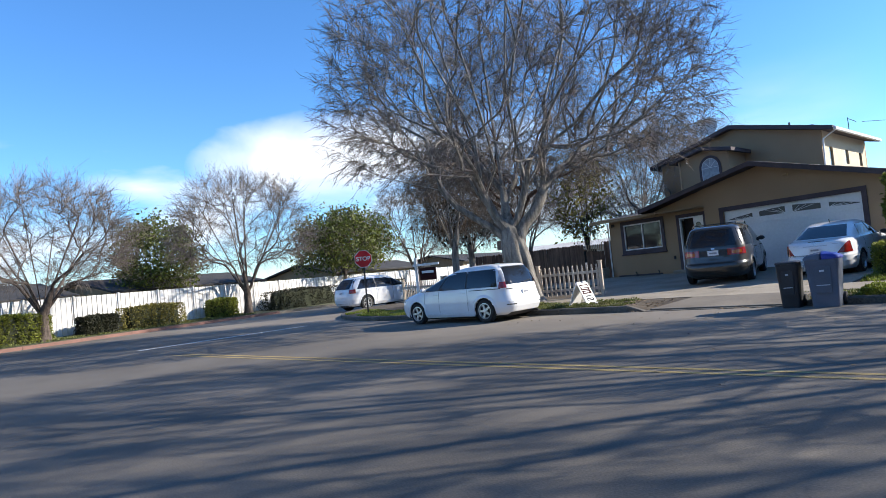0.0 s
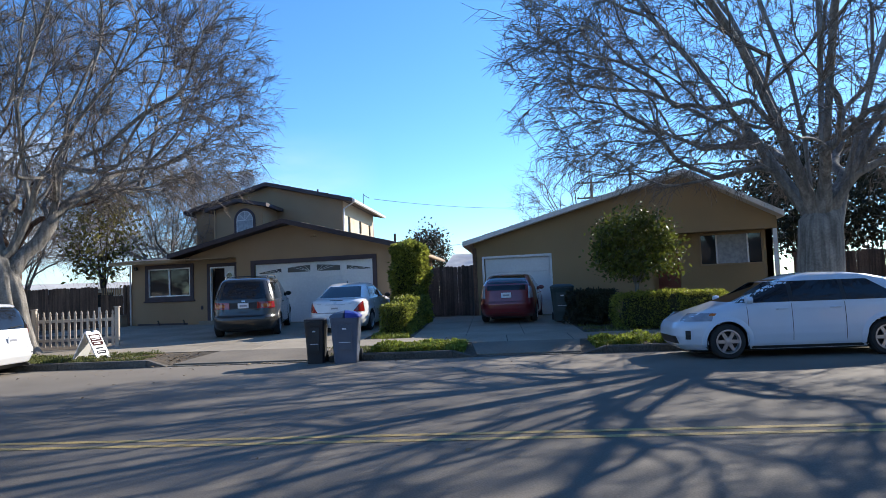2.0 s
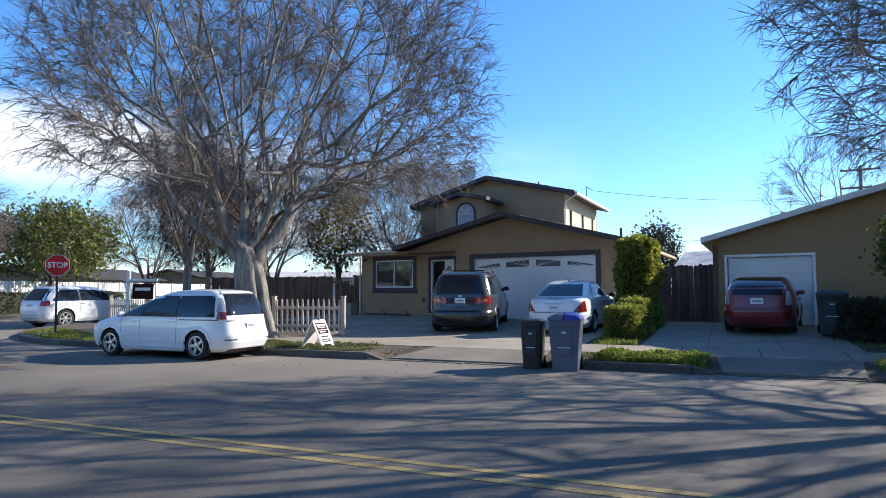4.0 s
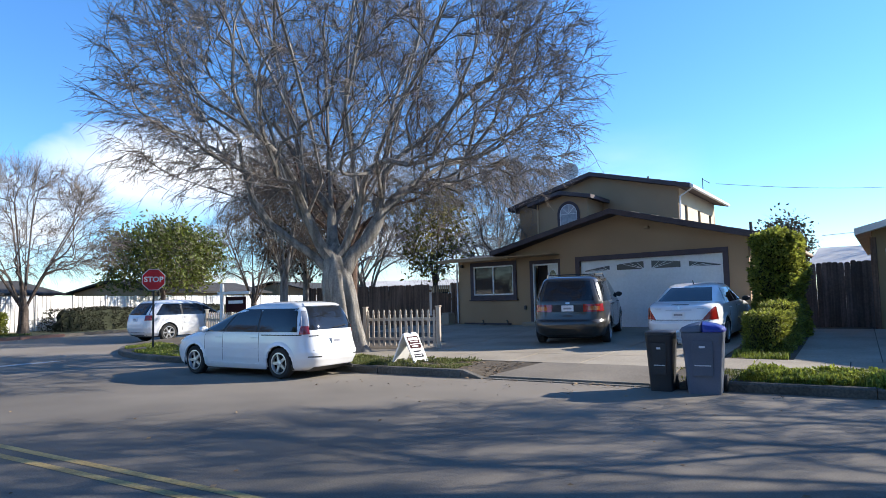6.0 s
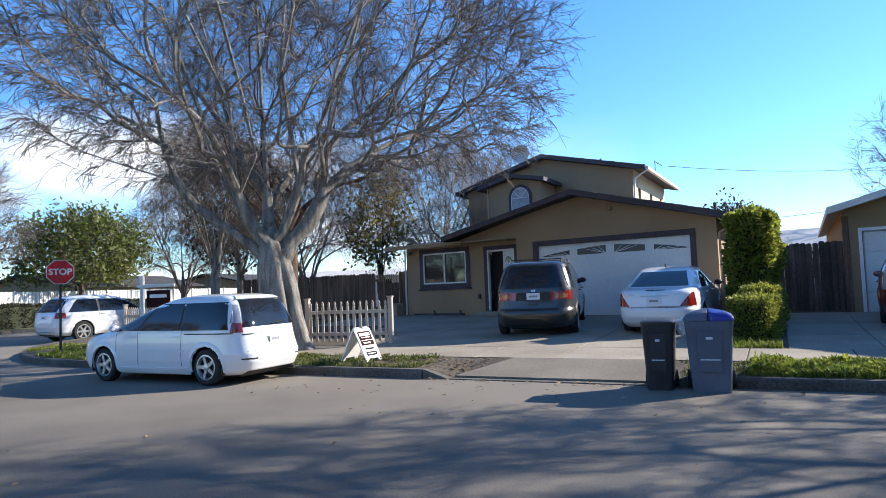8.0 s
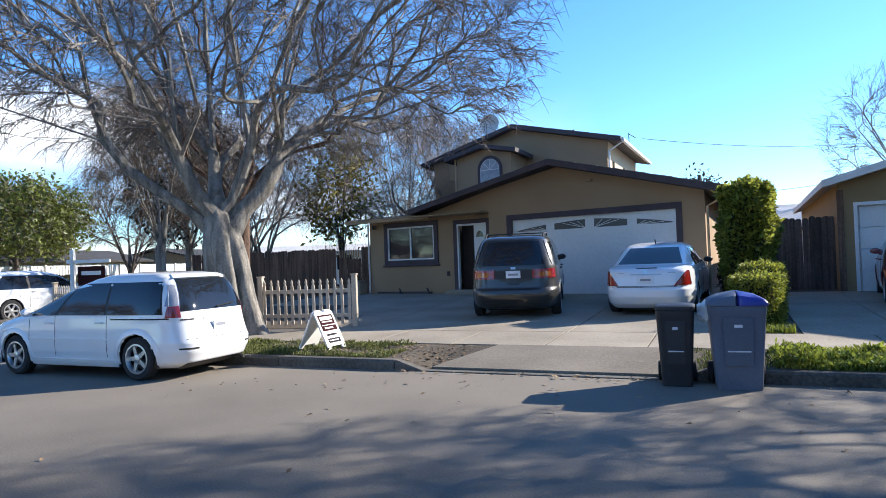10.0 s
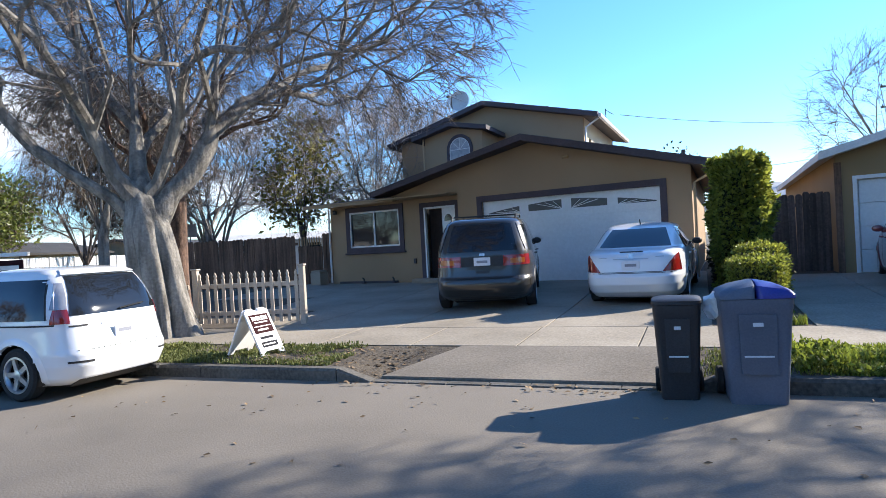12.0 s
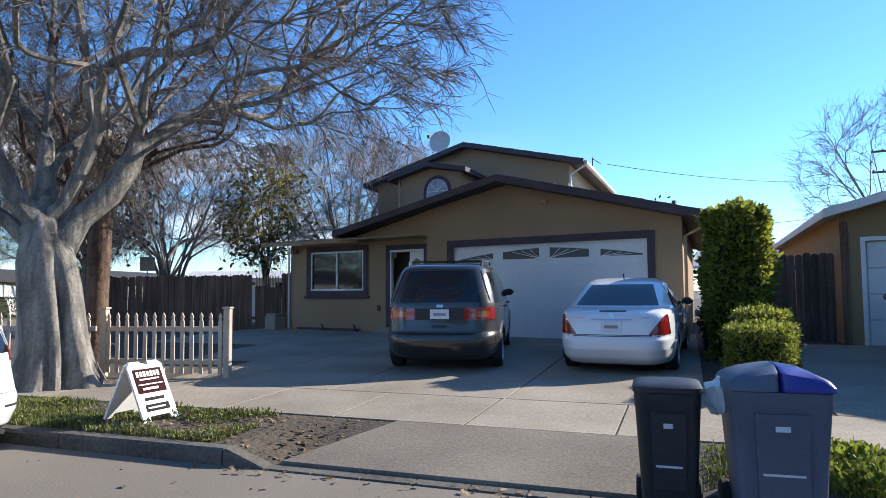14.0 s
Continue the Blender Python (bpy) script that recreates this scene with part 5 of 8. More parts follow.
limbs2 = [[0, (0.0, 0.0, 0.5), (0.03, 0.0, 1.3), fk2],
          [3] + from_fork2(163, [(0.3, 0.4), (0.7, 1.1), (1.1, 1.9), (1.7, 2.9), (2.4, 4.1), (3.2, 5.3)]),
          [6] + from_fork2(166, [(2.4, 2.9), (3.5, 3.6), (4.9, 4.0), (6.6, 4.2)]),
          [3] + from_fork2(150, [(0.15, 0.8), (0.2, 2.0), (0.4, 3.4), (0.9, 5.2), (1.4, 7.0)]),
          [3] + from_fork2(60, [(0.3, 0.9), (0.6, 2.4), (1.0, 4.6), (1.4, 6.8)]),
          [3] + from_fork2(343, [(0.4, 0.6), (0.75, 1.7), (1.2, 3.2), (1.9, 5.0), (2.6, 6.6)]),
          [3] + from_fork2(320, [(0.6, 0.8), (1.4, 2.0), (2.6, 3.4), (4.2, 4.6)]),
          [3] + from_fork2(270, [(0.5, 0.8), (1.1, 2.2), (2.0, 4.0), (3.2, 5.4)]),
          [3] + from_fork2(225, [(0.5, 0.8), (1.2, 2.0), (2.3, 3.6), (3.8, 5.0)]),
          [3] + from_fork2(110, [(0.4, 0.8), (1.0, 2.2), (1.9, 4.0), (3.0, 5.8)]),
          [3] + from_fork2(30, [(0.6, 0.8), (1.5, 2.2), (2.8, 3.6), (4.4, 4.6)])]
tree("street_tree", "huge bare winter tree behind the pale hybrid car", (*S(9.75, 1.0), 0.18), 0.47, 2.4, limbs2,
     (0.1, 0.1, 7.7), (6.9, 6.9, 4.9), 3500, 12000, 12, (0.25, 0.7), flute=0.16, low_cut=3.6, thick=0.33, twig_r=0.0095, tip_r=0.0065, side_twigs=3)
# further street trees up the road, outside the walk's view but for their shade
for k, (u, v, sd) in enumerate(((24.0, 1.2, 21), (13.5, -16.6, 22))):
    tree("street_tree", "bare winter street tree further up the road", (*S(u, v), 0.15), 0.45, 2.6, limbs2, (0.1, 0.1, 7.4), (6.6, 6.6, 4.6), 1200, 3500, sd, (0.4, 1.1), low_cut=3.4)

# red-barked trunk beside the big tree
rb = [[0, (0.02, 0.0, 1.2), (0.0, 0.05, 2.6), (0.05, 0.1, 4.2), (0.0, 0.1, 6.0), (0.1, 0.0, 8.0)],
      [3, (0.4, 0.5, 3.4), (0.9, 1.0, 4.8), (1.3, 1.3, 6.5)], [3, (-0.5, 0.3, 3.6), (-1.1, 0.5, 5.2)], [4, (-0.4, -0.5, 5.0), (-0.9, -0.8, 6.6)]]
tree("street_tree", "slimmer bare tree with red-brown bark and a pruned stub", (-17.15, 17.2, 0.3), 0.22, 2.6, rb, (0.0, 0.2, 6.8), (3.0, 3.0, 3.6), 420, 2500, 13,
     (0.4, 1.2), bark=M["bark_red"], droop=0.3, low_cut=3.4)


def vase_tree(label, base, height, spread, rng_seed, targets=520, twigs=3600, trunk_r=0.24, fork=1.3, twig=None, droop=0.0, bark=None, leaves=None, name="bare_tree", n_limb=9, low=0.42):
    """A low-forked tree with limbs that fan out evenly."""
    rr = random.Random(rng_seed)
    ls = [[0, (0.0, 0.0, fork * 0.5), (0.02, 0.0, fork)]]
    for k in range(n_limb):
        az = 360 * k / n_limb + rr.uniform(-15, 15)
        reach = spread * rr.uniform(0.45, 0.92)
        a = radians(az)
        top = height * rr.uniform(0.72, 0.9)
        ls.append([2] + [(reach * f ** 0.95 * math.cos(a), reach * f ** 0.95 * math.sin(a), fork + (top - fork) * f ** 0.9) for f in (0.25, 0.5, 0.75, 1.0)])
    return tree(name, label, base, trunk_r, fork, ls, (0, 0, height * 0.66), (spread, spread, height * 0.38), targets, twigs, rng_seed, (0.35, 1.0),
                bark=bark, twig=twig or M["twig_far"], low_cut=height * low, droop=droop, leaves=leaves, twig_r=0.0075, tip_r=0.007, side_twigs=2)


for (u, v, h, sp, sd) in ((-31.0, -6.2, 7.2, 4.3, 31), (-34.5, 6.0, 8.5, 4.6, 32), (-28.6, -15.5, 7.6, 4.2, 33), (-40.0, 26.0, 9.3, 4.2, 34)):
    vase_tree("bare vase-shaped tree with russet twigs before the white fence", (*S(u, v), 0.2), h, sp, sd, 800, 4600, fork=1.15, low=0.36, bark=M["bark_dark"], twig=M["twig"])
# behind the white fence, leafy
for (x, y, h, sp, sd, mt, lb) in ((-49.5, 10.8, 7.2, 3.0, 41, "leaf", "round evergreen tree behind the white fence"),
                                  (-46.2, 24.0, 7.1, 4.2, 42, "leaf", "dense rounded evergreen tree with bright green leaves"),
                                  (-58.0, 30.0, 8.0, 3.0, 43, "leaf_brown", "brownish tree far behind the white fence")):
    vase_tree(lb, (x, y, 0.2), h, sp, sd, 300, 600, 0.18, 2.0, leaves=(M[mt], 8500, 0.27, 0.36), name="evergreen_tree", low=0.36, bark=M["bark_dark"])
# yard trees beyond the brown board fence and behind the house
for (x, y, h, sp, sd) in ((-24.3, 33.0, 9.0, 4.4, 51), (-27.5, 42.0, 10.2, 4.8, 52), (-28.5, 38.0, 9.5, 4.6, 53), (-31.0, 28.5, 8.4, 3.8, 54)):
    vase_tree("tall bare tree with fine brown twigs behind the yard fence", (x, y, 0.3), h, sp, sd, 560, 3400, 0.27, 1.5, droop=0.12, bark=M["bark"])
vase_tree("leaning evergreen with dark and yellowing leaves behind the fence", (-23.6, 27.6, 0.4), 6.6, 1.45, 61, 220, 500, 0.14, 1.6,
          leaves=(M["leaf_yellow"], 2000, 0.22, 0.36), name="evergreen_tree", low=0.36, bark=M["bark_dark"], droop=0.4)
vase_tree("many-stemmed bare tree with pale limbs behind the fence", (-26.4, 25.6, 0.4), 6.6, 2.6, 62, 260, 1100, 0.2, 0.9, low=0.45, bark=M["bark"], n_limb=7)
vase_tree("dark drooping evergreen with brown hanging sprays", (-29.3, 24.0, 0.4), 8.2, 2.5, 63, 420, 2500, 0.2, 1.8,
          leaves=(M["leaf_dark"], 3200, 0.22, 0.34), name="evergreen_tree", low=0.2, droop=0.5)
vase_tree("brown weeping tree behind the corner yard", (-27.0, 21.2, 0.4), 8.4, 2.3, 64, 360, 2600, 0.2, 2.0, droop=0.8, twig=M["leaf_brown"], low=0.42)
# behind the neighbour and at the right
vase_tree("bare tree rising behind the ochre house", (-2.8, 50.0, 0.4), 10.7, 4.6, 71, 620, 2000, 0.22, 3.0, low=0.35, twig=M["twig"])
vase_tree("green shrub tree behind the tan house", (-13.6, 47.0, 0.4), 5.2, 1.7, 72, 160, 300, 0.15, 2.0, leaves=(M["leaf_dark"], 5000, 0.22, 0.35), name="evergreen_tree", low=0.3)
for (x, y, h, sp, sd) in ((9.6, 37.0, 7.5, 4.0, 73), (21.0, 38.0, 9.0, 4.5, 74), (17.0, 30.0, 5.5, 3.2, 75)):
    vase_tree("dark evergreen behind the ochre house", (x, y, 0.4), h, sp, sd, 320, 500, 0.2, 1.6, leaves=(M["leaf_dark"], 12000, 0.26, 0.45), name="evergreen_tree", low=0.2)
# clipped lollipop tree before the ochre house
vase_tree("small round evergreen with glossy leaves before the ochre house", (0.55, 20.6, 0.33), 3.0, 1.15, 76, 170, 0, 0.06, 1.0,
          leaves=(M["leaf"], 8000, 0.12, 0.13), name="evergreen_tree", low=0.46)


def hedge(label, base, size, turn, rng_seed, mat=None, leaf=0.055, count=9000, lumps=0.07, name="hedge"):
    """A clipped hedge: a rounded core, near-black for the shade inside, under a coat of small leaves with an uneven
    outline.
    """
    rng = np.random.default_rng(rng_seed)
    ob = thing(name, label, "hedge", Matrix.Translation(base) @ pose(0, 0, 0, 0, 0, turn))
    sx, sy, sz = size

    def shape(u, v, grow=1.0):
        # u round, v up the side then over the top
        n = 5.0
        cu, su = np.cos(u), np.sin(u)
        x = np.sign(cu) * np.abs(cu) ** (2 / n)
        y = np.sign(su) * np.abs(su) ** (2 / n)
        hv = np.minimum(v, 1.0)
        top = np.clip(v - 1.0, 0, 1)
        k = (1 - top) * (1 - 0.10 * np.clip((hv - 0.8) / 0.2, 0, 1) ** 2)
        z = hv - 0.05 * np.clip((hv - 0.8) / 0.2, 0, 1) ** 2 + 0.05 * np.sin(top * math.pi / 2)
        w = np.array([1.0 + lumps * 2 * noise.noise(((a * sx) * 1.6 + rng_seed, (b * sy) * 1.6, (c * sz) * 1.6)) for a, b, c in zip(x, y, z)])
        return np.stack([x * sx / 2 * k * w * grow, y * sy / 2 * k * w * grow, z * sz * (0.9 + 0.1 * w) * (0.97 if grow < 1 else 1)], 1)

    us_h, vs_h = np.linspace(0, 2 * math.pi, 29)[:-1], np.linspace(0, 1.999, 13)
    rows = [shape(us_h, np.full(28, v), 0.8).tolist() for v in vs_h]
    part("core", Mesh().grid(rows, closed=True), M["hedge_shade_core"], ob)
    side = 2 * (sx + sy) * sz
    share = side / (side + sx * sy)
    v_ = np.where(rng.random(count) < share, rng.random(count), 1 + rng.random(count) ** 2 * 0.999)
    tab = np.linspace(0, 2 * math.pi, 721)
    ex = np.sign(np.cos(tab)) * np.abs(np.cos(tab)) ** 0.4 * sx
    ey = np.sign(np.sin(tab)) * np.abs(np.sin(tab)) ** 0.4 * sy
    run_ = np.concatenate([[0], np.cumsum(np.hypot(np.diff(ex), np.diff(ey)))])
    u_ = np.interp(rng.random(count) * run_[-1], run_, tab)
    p = shape(u_, v_, 1.0)
    nrm = p - np.array([0, 0, sz * 0.5])
    nrm[:, :2] /= np.array([sx, sy])
    nrm[:, 2] /= sz
    nrm /= np.linalg.norm(nrm, axis=1, keepdims=True) + 1e-9
    p = p + nrm * (rng.normal(size=(count, 1)) * 0.035 - 0.02 * rng.random((count, 1)) ** 2)
    v, f = leaf_cards(rng, p, leaf, nrm)
    lf = raw_object("foliage", v, f, mat or M["hedge"], ob)
    tagged(lf, "", "", "", "stuff")
    return ob


hedge("tall clipped green hedge column between the drives", (-6.58, 22.6, 0.36), (0.86, 1.25, 2.68), 0, 1, leaf=0.1, count=16000, lumps=0.24)
hedge("low clipped green hedge beside the drive", (-5.95, 19.6, 0.28), (0.74, 1.1, 0.80), 0, 2, count=9000)
hedge("clipped green hedge block beside the drive", (-6.06, 20.75, 0.34), (0.7, 0.85, 0.92), 0, 3, count=6000)
hedge("long low clipped hedge before the ochre house", (1.35, 20.2, 0.3), (2.8, 1.1, 0.85), 8, 4, count=13000)
hedge("dark rounded shrub beside the green bin", (-0.75, 21.6, 0.36), (1.15, 1.1, 0.85), 0, 5, M["leaf_dark"], 0.08, 5000, 0.35, "shrub")
hedge("dark ivy clump at the foot of the brown fence", (-6.9, 23.7, 0.4), (0.9, 0.8, 0.9), 0, 6, M["leaf_dark"], 0.07, 3000, 0.15, "shrub")
fa_ = math.degrees(STREET + math.atan2(1.0, -0.27))
for k, (v, ln, h, mt) in enumerate(((-7.6, 3.6, 1.3, "hedge"), (-3.6, 1.8, 0.9, "leaf_dark"), (-0.6, 3.6, 1.15, "leaf_yellow"), (4.0, 1.9, 1.1, "hedge"), (11.0, 7.5, 1.25, "leaf_dark"), (20.0, 7.5, 1.25, "leaf_dark"))):
    hedge("clipped hedge in front of the white fence", (*S(far_kerb(v) - 1.35, v), 0.18), (ln, 0.9, h), fa_, 10 + k, M[mt], 0.11, 5000, 0.08)


def grass_patch(name, label, area, count, height, mat, rng_seed, lean=0.35, clump=0.0, ground_f=None, width=0.009):
    """Blades of grass over an area given by a test and bounds in (u, v)."""
    rng = np.random.default_rng(rng_seed)
    u0, u1, v0, v1, test = area
    u = rng.uniform(u0, u1, count * 3)
    v = rng.uniform(v0, v1, count * 3)
    keep = np.array([test(a, b) and noise.noise((a * 1.9 + rng_seed, b * 1.9, 0.5)) > clump + rng.uniform(-0.25, 0.25) for a, b in zip(u, v)])
    u, v = u[keep][:count], v[keep][:count]
    n = len(u)
    x = KERB_X + u * CU - v * SU
    y = KERB_Y + u * SU + v * CU
    z = np.array([(ground_f or lot_height)(a, b) for a, b in zip(u, v)])
    p = np.stack([x, y, z - 0.01], 1)
    tall = np.array([0.75 + 0.6 * noise.noise((a * 1.3, b * 1.3, 7.7)) for a, b in zip(u, v)])[:, None]
    h = height * rng.uniform(0.5, 1.25, (n, 1)) * tall
    a = rng.uniform(0, 2 * math.pi, n)
    side = np.stack([np.cos(a), np.sin(a), 0 * a], 1) * width
    bend = np.stack([-np.sin(a), np.cos(a), 0 * a], 1) * h * rng.normal(size=(n, 1)) * lean
    up = np.array([[0, 0, 1.0]])
    verts = np.stack([p - side, p + side, p + side * 0.7 + up * h * 0.55 + bend * 0.35, p - side * 0.7 + up * h * 0.55 + bend * 0.35, p + up * h * 0.95 + bend], 1).reshape(-1, 3)
    k = (np.arange(n) * 5)[:, None]
    f = np.stack([k + np.array([[0, 1, 2]]), k + np.array([[0, 2, 3]]), k + np.array([[3, 2, 4]])], 1).reshape(-1, 3)
    ob = raw_object(name, verts, f, mat)
    return tagged(ob, label, "grass", "", "stuff")


def corner_height(u, v):
    return 0.16


def in_corner(u, v):
    d = math.hypot(u + 13.5, v - 10.0) if (u < -13.5 and v < 10) else 10.0 - v
    return 0.2 < 10.0 - d < 1.7 if u < -13.5 else 0.2 < v < 1.5


grass_patch("verge_grass", "thin green turf and weeds on the verge by the board sign", (-9.0, -5.2, 0.2, 1.45, lambda u, v: True), 9000, 0.085, M["grass_dry"], 1, clump=-0.08)
grass_patch("verge_grass", "thin turf at the foot of the big tree", (-13.4, -9.0, 0.2, 1.5, lambda u, v: True), 8000, 0.07, M["grass_dry"], 2, clump=-0.05)
grass_patch("verge_grass", "bright green grass on the street corner", (-19.5, -12.5, 0.2, 3.5, in_corner), 8000, 0.09, M["grass"], 3, clump=-0.15, ground_f=corner_height, width=0.014)
grass_patch("verge_grass", "lush tall green grass between the two drives", (-0.05, 2.0, 0.2, 1.45, lambda u, v: True), 9000, 0.15, M["grass"], 4, clump=-0.3, lean=0.7)
grass_patch("verge_grass", "thin weeds behind the bins", (-1.3, -0.05, 0.2, 1.45, lambda u, v: True), 1100, 0.08, M["grass_dry"], 5, clump=-0.1)
grass_patch("verge_grass", "lush green grass before the ochre house", (4.75, 10.5, 0.2, 1.45, lambda u, v: True), 12000, 0.15, M["grass"], 6, clump=-0.3, lean=0.7)
grass_patch("yard_grass", "green grass tufts at the foot of the hedges", (-0.6, 0.42, 3.1, 4.4, lambda u, v: True), 1300, 0.14, M["grass"], 7, clump=-0.1)
grass_patch("yard_grass", "thin grass before the ochre house", (4.95, 12.0, 3.05, 6.0, lambda u, v: True), 5000, 0.1, M["grass_dry"], 8, clump=-0.1)
grass_patch("yard_grass", "thin turf beyond the side street", (-34.5, -29.5, -9.0, 6.0, lambda u, v: far_kerb(v) - 2.4 < u < far_kerb(v) - 0.25), 6000, 0.12, M["grass_dry"], 9, clump=-0.2,
            ground_f=lambda u, v: 0.2, width=0.02)

# broad-leaved weeds among the lush grass
for k, (u0, u1, cnt) in enumerate(((0.0, 1.95, 4200), (4.8, 9.5, 6500), (-8.8, -5.3, 1500))):
    rng_w = np.random.default_rng(60 + k)
    wu, wv_ = rng_w.uniform(u0, u1, cnt * 2), rng_w.uniform(0.2, 1.42, cnt * 2)
    lift = np.array([noise.noise((a * 2.3, b * 2.3, 4.0 + k)) for a, b in zip(wu, wv_)])
    ok = lift > (-0.12 if k < 2 else 0.16)
    wu, wv_, lift = wu[ok][:cnt], wv_[ok][:cnt], lift[ok][:cnt]
    wp = np.array([(*S(a, b), lot_height(a, b) + rng_w.uniform(0.0, 0.05) + max(0.0, h_ + 0.15) * (0.16 if k < 2 else 0.06)) for a, b, h_ in zip(wu, wv_, lift)])
    wv3, wf3 = leaf_cards(rng_w, wp, 0.065 if k < 2 else 0.045, np.tile(np.array([[0.0, 0.0, 0.7]]), (len(wp), 1)))
    tagged(raw_object("verge_weeds", wv3, wf3, M["weed"] if k < 2 else M["grass_dry"]), "low broad-leaved green weeds on the verge", "weeds", "", "stuff")

# fallen leaves in the gutter and on the verge
rng_l = np.random.default_rng(5)
pos = []
for k in range(560):
    if k < 70:
        u, v = (rng_l.choice([-4.3, -3.5, -2.2, -1.5]) + rng_l.normal() * 0.3), rng_l.normal() * 0.08 - 0.1
        pos.append((*S(u, v), 0.02))
    elif k < 160:
        u, v = rng_l.uniform(-10, 3), -abs(rng_l.normal()) * 1.1 - 0.05
        pos.append((*S(u, v), 0.008))
    elif k < 520:
        u, v = rng_l.uniform(-6.4, -4.2), rng_l.uniform(0.2, 1.45)
        pos.append((*S(u, v), lot_height(u, v) + 0.015))
    else:
        u, v = rng_l.uniform(-10, 3), rng_l.uniform(-9, -1.0)
        pos.append((*S(u, v), 0.008))
flat = np.tile(np.array([[0.0, 0.0, 0.15]]), (len(pos), 1))
d_ = rng_l.normal(size=(len(pos), 3)) * np.array([1, 1, 0.12])
d_ /= np.linalg.norm(d_, axis=1, keepdims=True)
pos = np.array(pos)
s_ = np.cross(d_, np.array([0, 0, 1.0]))
ln_ = rng_l.uniform(0.03, 0.09, (len(pos), 1))
lv = np.stack([pos, pos + d_ * ln_ * 0.5 + s_ * ln_ * 0.28, pos + d_ * ln_ + np.array([0, 0, 0.006]), pos + d_ * ln_ * 0.5 - s_ * ln_ * 0.28 + np.array([0, 0, 0.012])], 1).reshape(-1, 3)
lv[:, 2] = np.maximum(lv[:, 2], 0.006)
lf_ = (np.arange(len(pos)) * 4)[:, None] + np.array([[0, 1, 2, 3]])
tagged(raw_object("fallen_leaves", lv, lf_, M["dead_leaf"]), "dry brown leaves scattered in the gutter and on the verge", "leaves", "", "stuff")

# ---- cars ----
def paint(name, low, high, metal=0.0, rough=0.35):
    return material(name, low, high, rough, 2.0, 0.7, 0.0, metal=metal, coat=1.0)


M["paint_white"] = paint("white_car_paint", (0.74, 0.75, 0.77), (0.80, 0.81, 0.82))
M["paint_ice"] = paint("pale_blue_white_paint", (0.60, 0.66, 0.74), (0.66, 0.72, 0.80))
M["paint_grey"] = paint("dark_grey_metallic_paint", (0.034, 0.032, 0.029), (0.048, 0.045, 0.041), 0.4)
M["paint_red"] = paint("dark_red_paint", (0.16, 0.010, 0.014), (0.21, 0.016, 0.02), 0.2)
M["tyre"] = material("tyre_rubber", (0.012, 0.012, 0.012), (0.03, 0.03, 0.03), 0.85, 40, 3, 0.2)
M["rim"] = material("silver_alloy", (0.42, 0.43, 0.45), (0.58, 0.59, 0.61), 0.3, 20, 3, 0.0, metal=0.8)
M["black_plastic"] = material("black_plastic", (0.012, 0.012, 0.013), (0.028, 0.028, 0.03), 0.55, 30, 3, 0.1)
M["lamp_red"] = material("red_lamp_lens", (0.24, 0.010, 0.008), (0.34, 0.018, 0.014), 0.15, 12, 4, 0.0, coat=1.0)
M["lamp_amber"] = material("amber_lamp_lens", (0.42, 0.09, 0.012), (0.55, 0.14, 0.02), 0.15, 12, 4, 0.0, coat=1.0)
M["lamp_clear"] = material("clear_lamp_lens", (0.22, 0.23, 0.27), (0.42, 0.43, 0.47), 0.12, 9, 4, 0.0, coat=1.0)
M["plate"] = material("number_plate", (0.66, 0.68, 0.72), (0.76, 0.78, 0.82), 0.4, 30, 4, 0.0)
M["plate_ink"] = material("dark_blue_ink", (0.2, 0.21, 0.25), (0.3, 0.31, 0.35), 0.5, 30, 4, 0.0)
M["seam"] = material("panel_gap", (0.02, 0.02, 0.022), (0.035, 0.035, 0.038), 0.8, 30, 4, 0.0)


class Shell:
    """A car body: level outlines (z, rear x, front x, half width) blended upwards, with rounded plan corners. x forward, y left."""

    def __init__(self, levels, n=6.0):
        self.z = [l[0] for l in levels]
        self.a = [[l[k] for l in levels] for k in (1, 2, 3)]
        self.n = n

    def at(self, z):
        return [float(np.interp(z, self.z, a)) for a in self.a]

    def side(self, x, z, off=0.0):
        xr, xf, w = self.at(z)
        xi = min(abs((x - (xr + xf) / 2) / ((xf - xr) / 2)), 0.995)
        return w * (1 - xi ** self.n) ** (1 / self.n) + off

    def end(self, y, z, front, off=0.0):
        xr, xf, w = self.at(z)
        eta = min(abs(y) / w, 0.995)
        d = (xf - xr) / 2 * (1 - eta ** self.n) ** (1 / self.n) + off
        return (xr + xf) / 2 + (d if front else -d)

    def outline(self, z, k=44, e=18):
        xr, xf, w = self.at(z)
        c, h = (xr + xf) / 2, (xf - xr) / 2
        xc = 0.95
        yc = (1 - xc ** self.n) ** (1 / self.n)
        pts = []
        for t in np.linspace(-xc, xc, k):
            pts.append((c + h * t, w * (1 - abs(t) ** self.n) ** (1 / self.n)))
        for t in np.linspace(yc, -yc, e + 2)[1:-1]:
            pts.append((c + h * (1 - abs(t) ** self.n) ** (1 / self.n), w * t))
        for t in np.linspace(xc, -xc, k):
            pts.append((c + h * t, -w * (1 - abs(t) ** self.n) ** (1 / self.n)))
        for t in np.linspace(-yc, yc, e + 2)[1:-1]:
            pts.append((c - h * (1 - abs(t) ** self.n) ** (1 / self.n), w * t))
        return pts


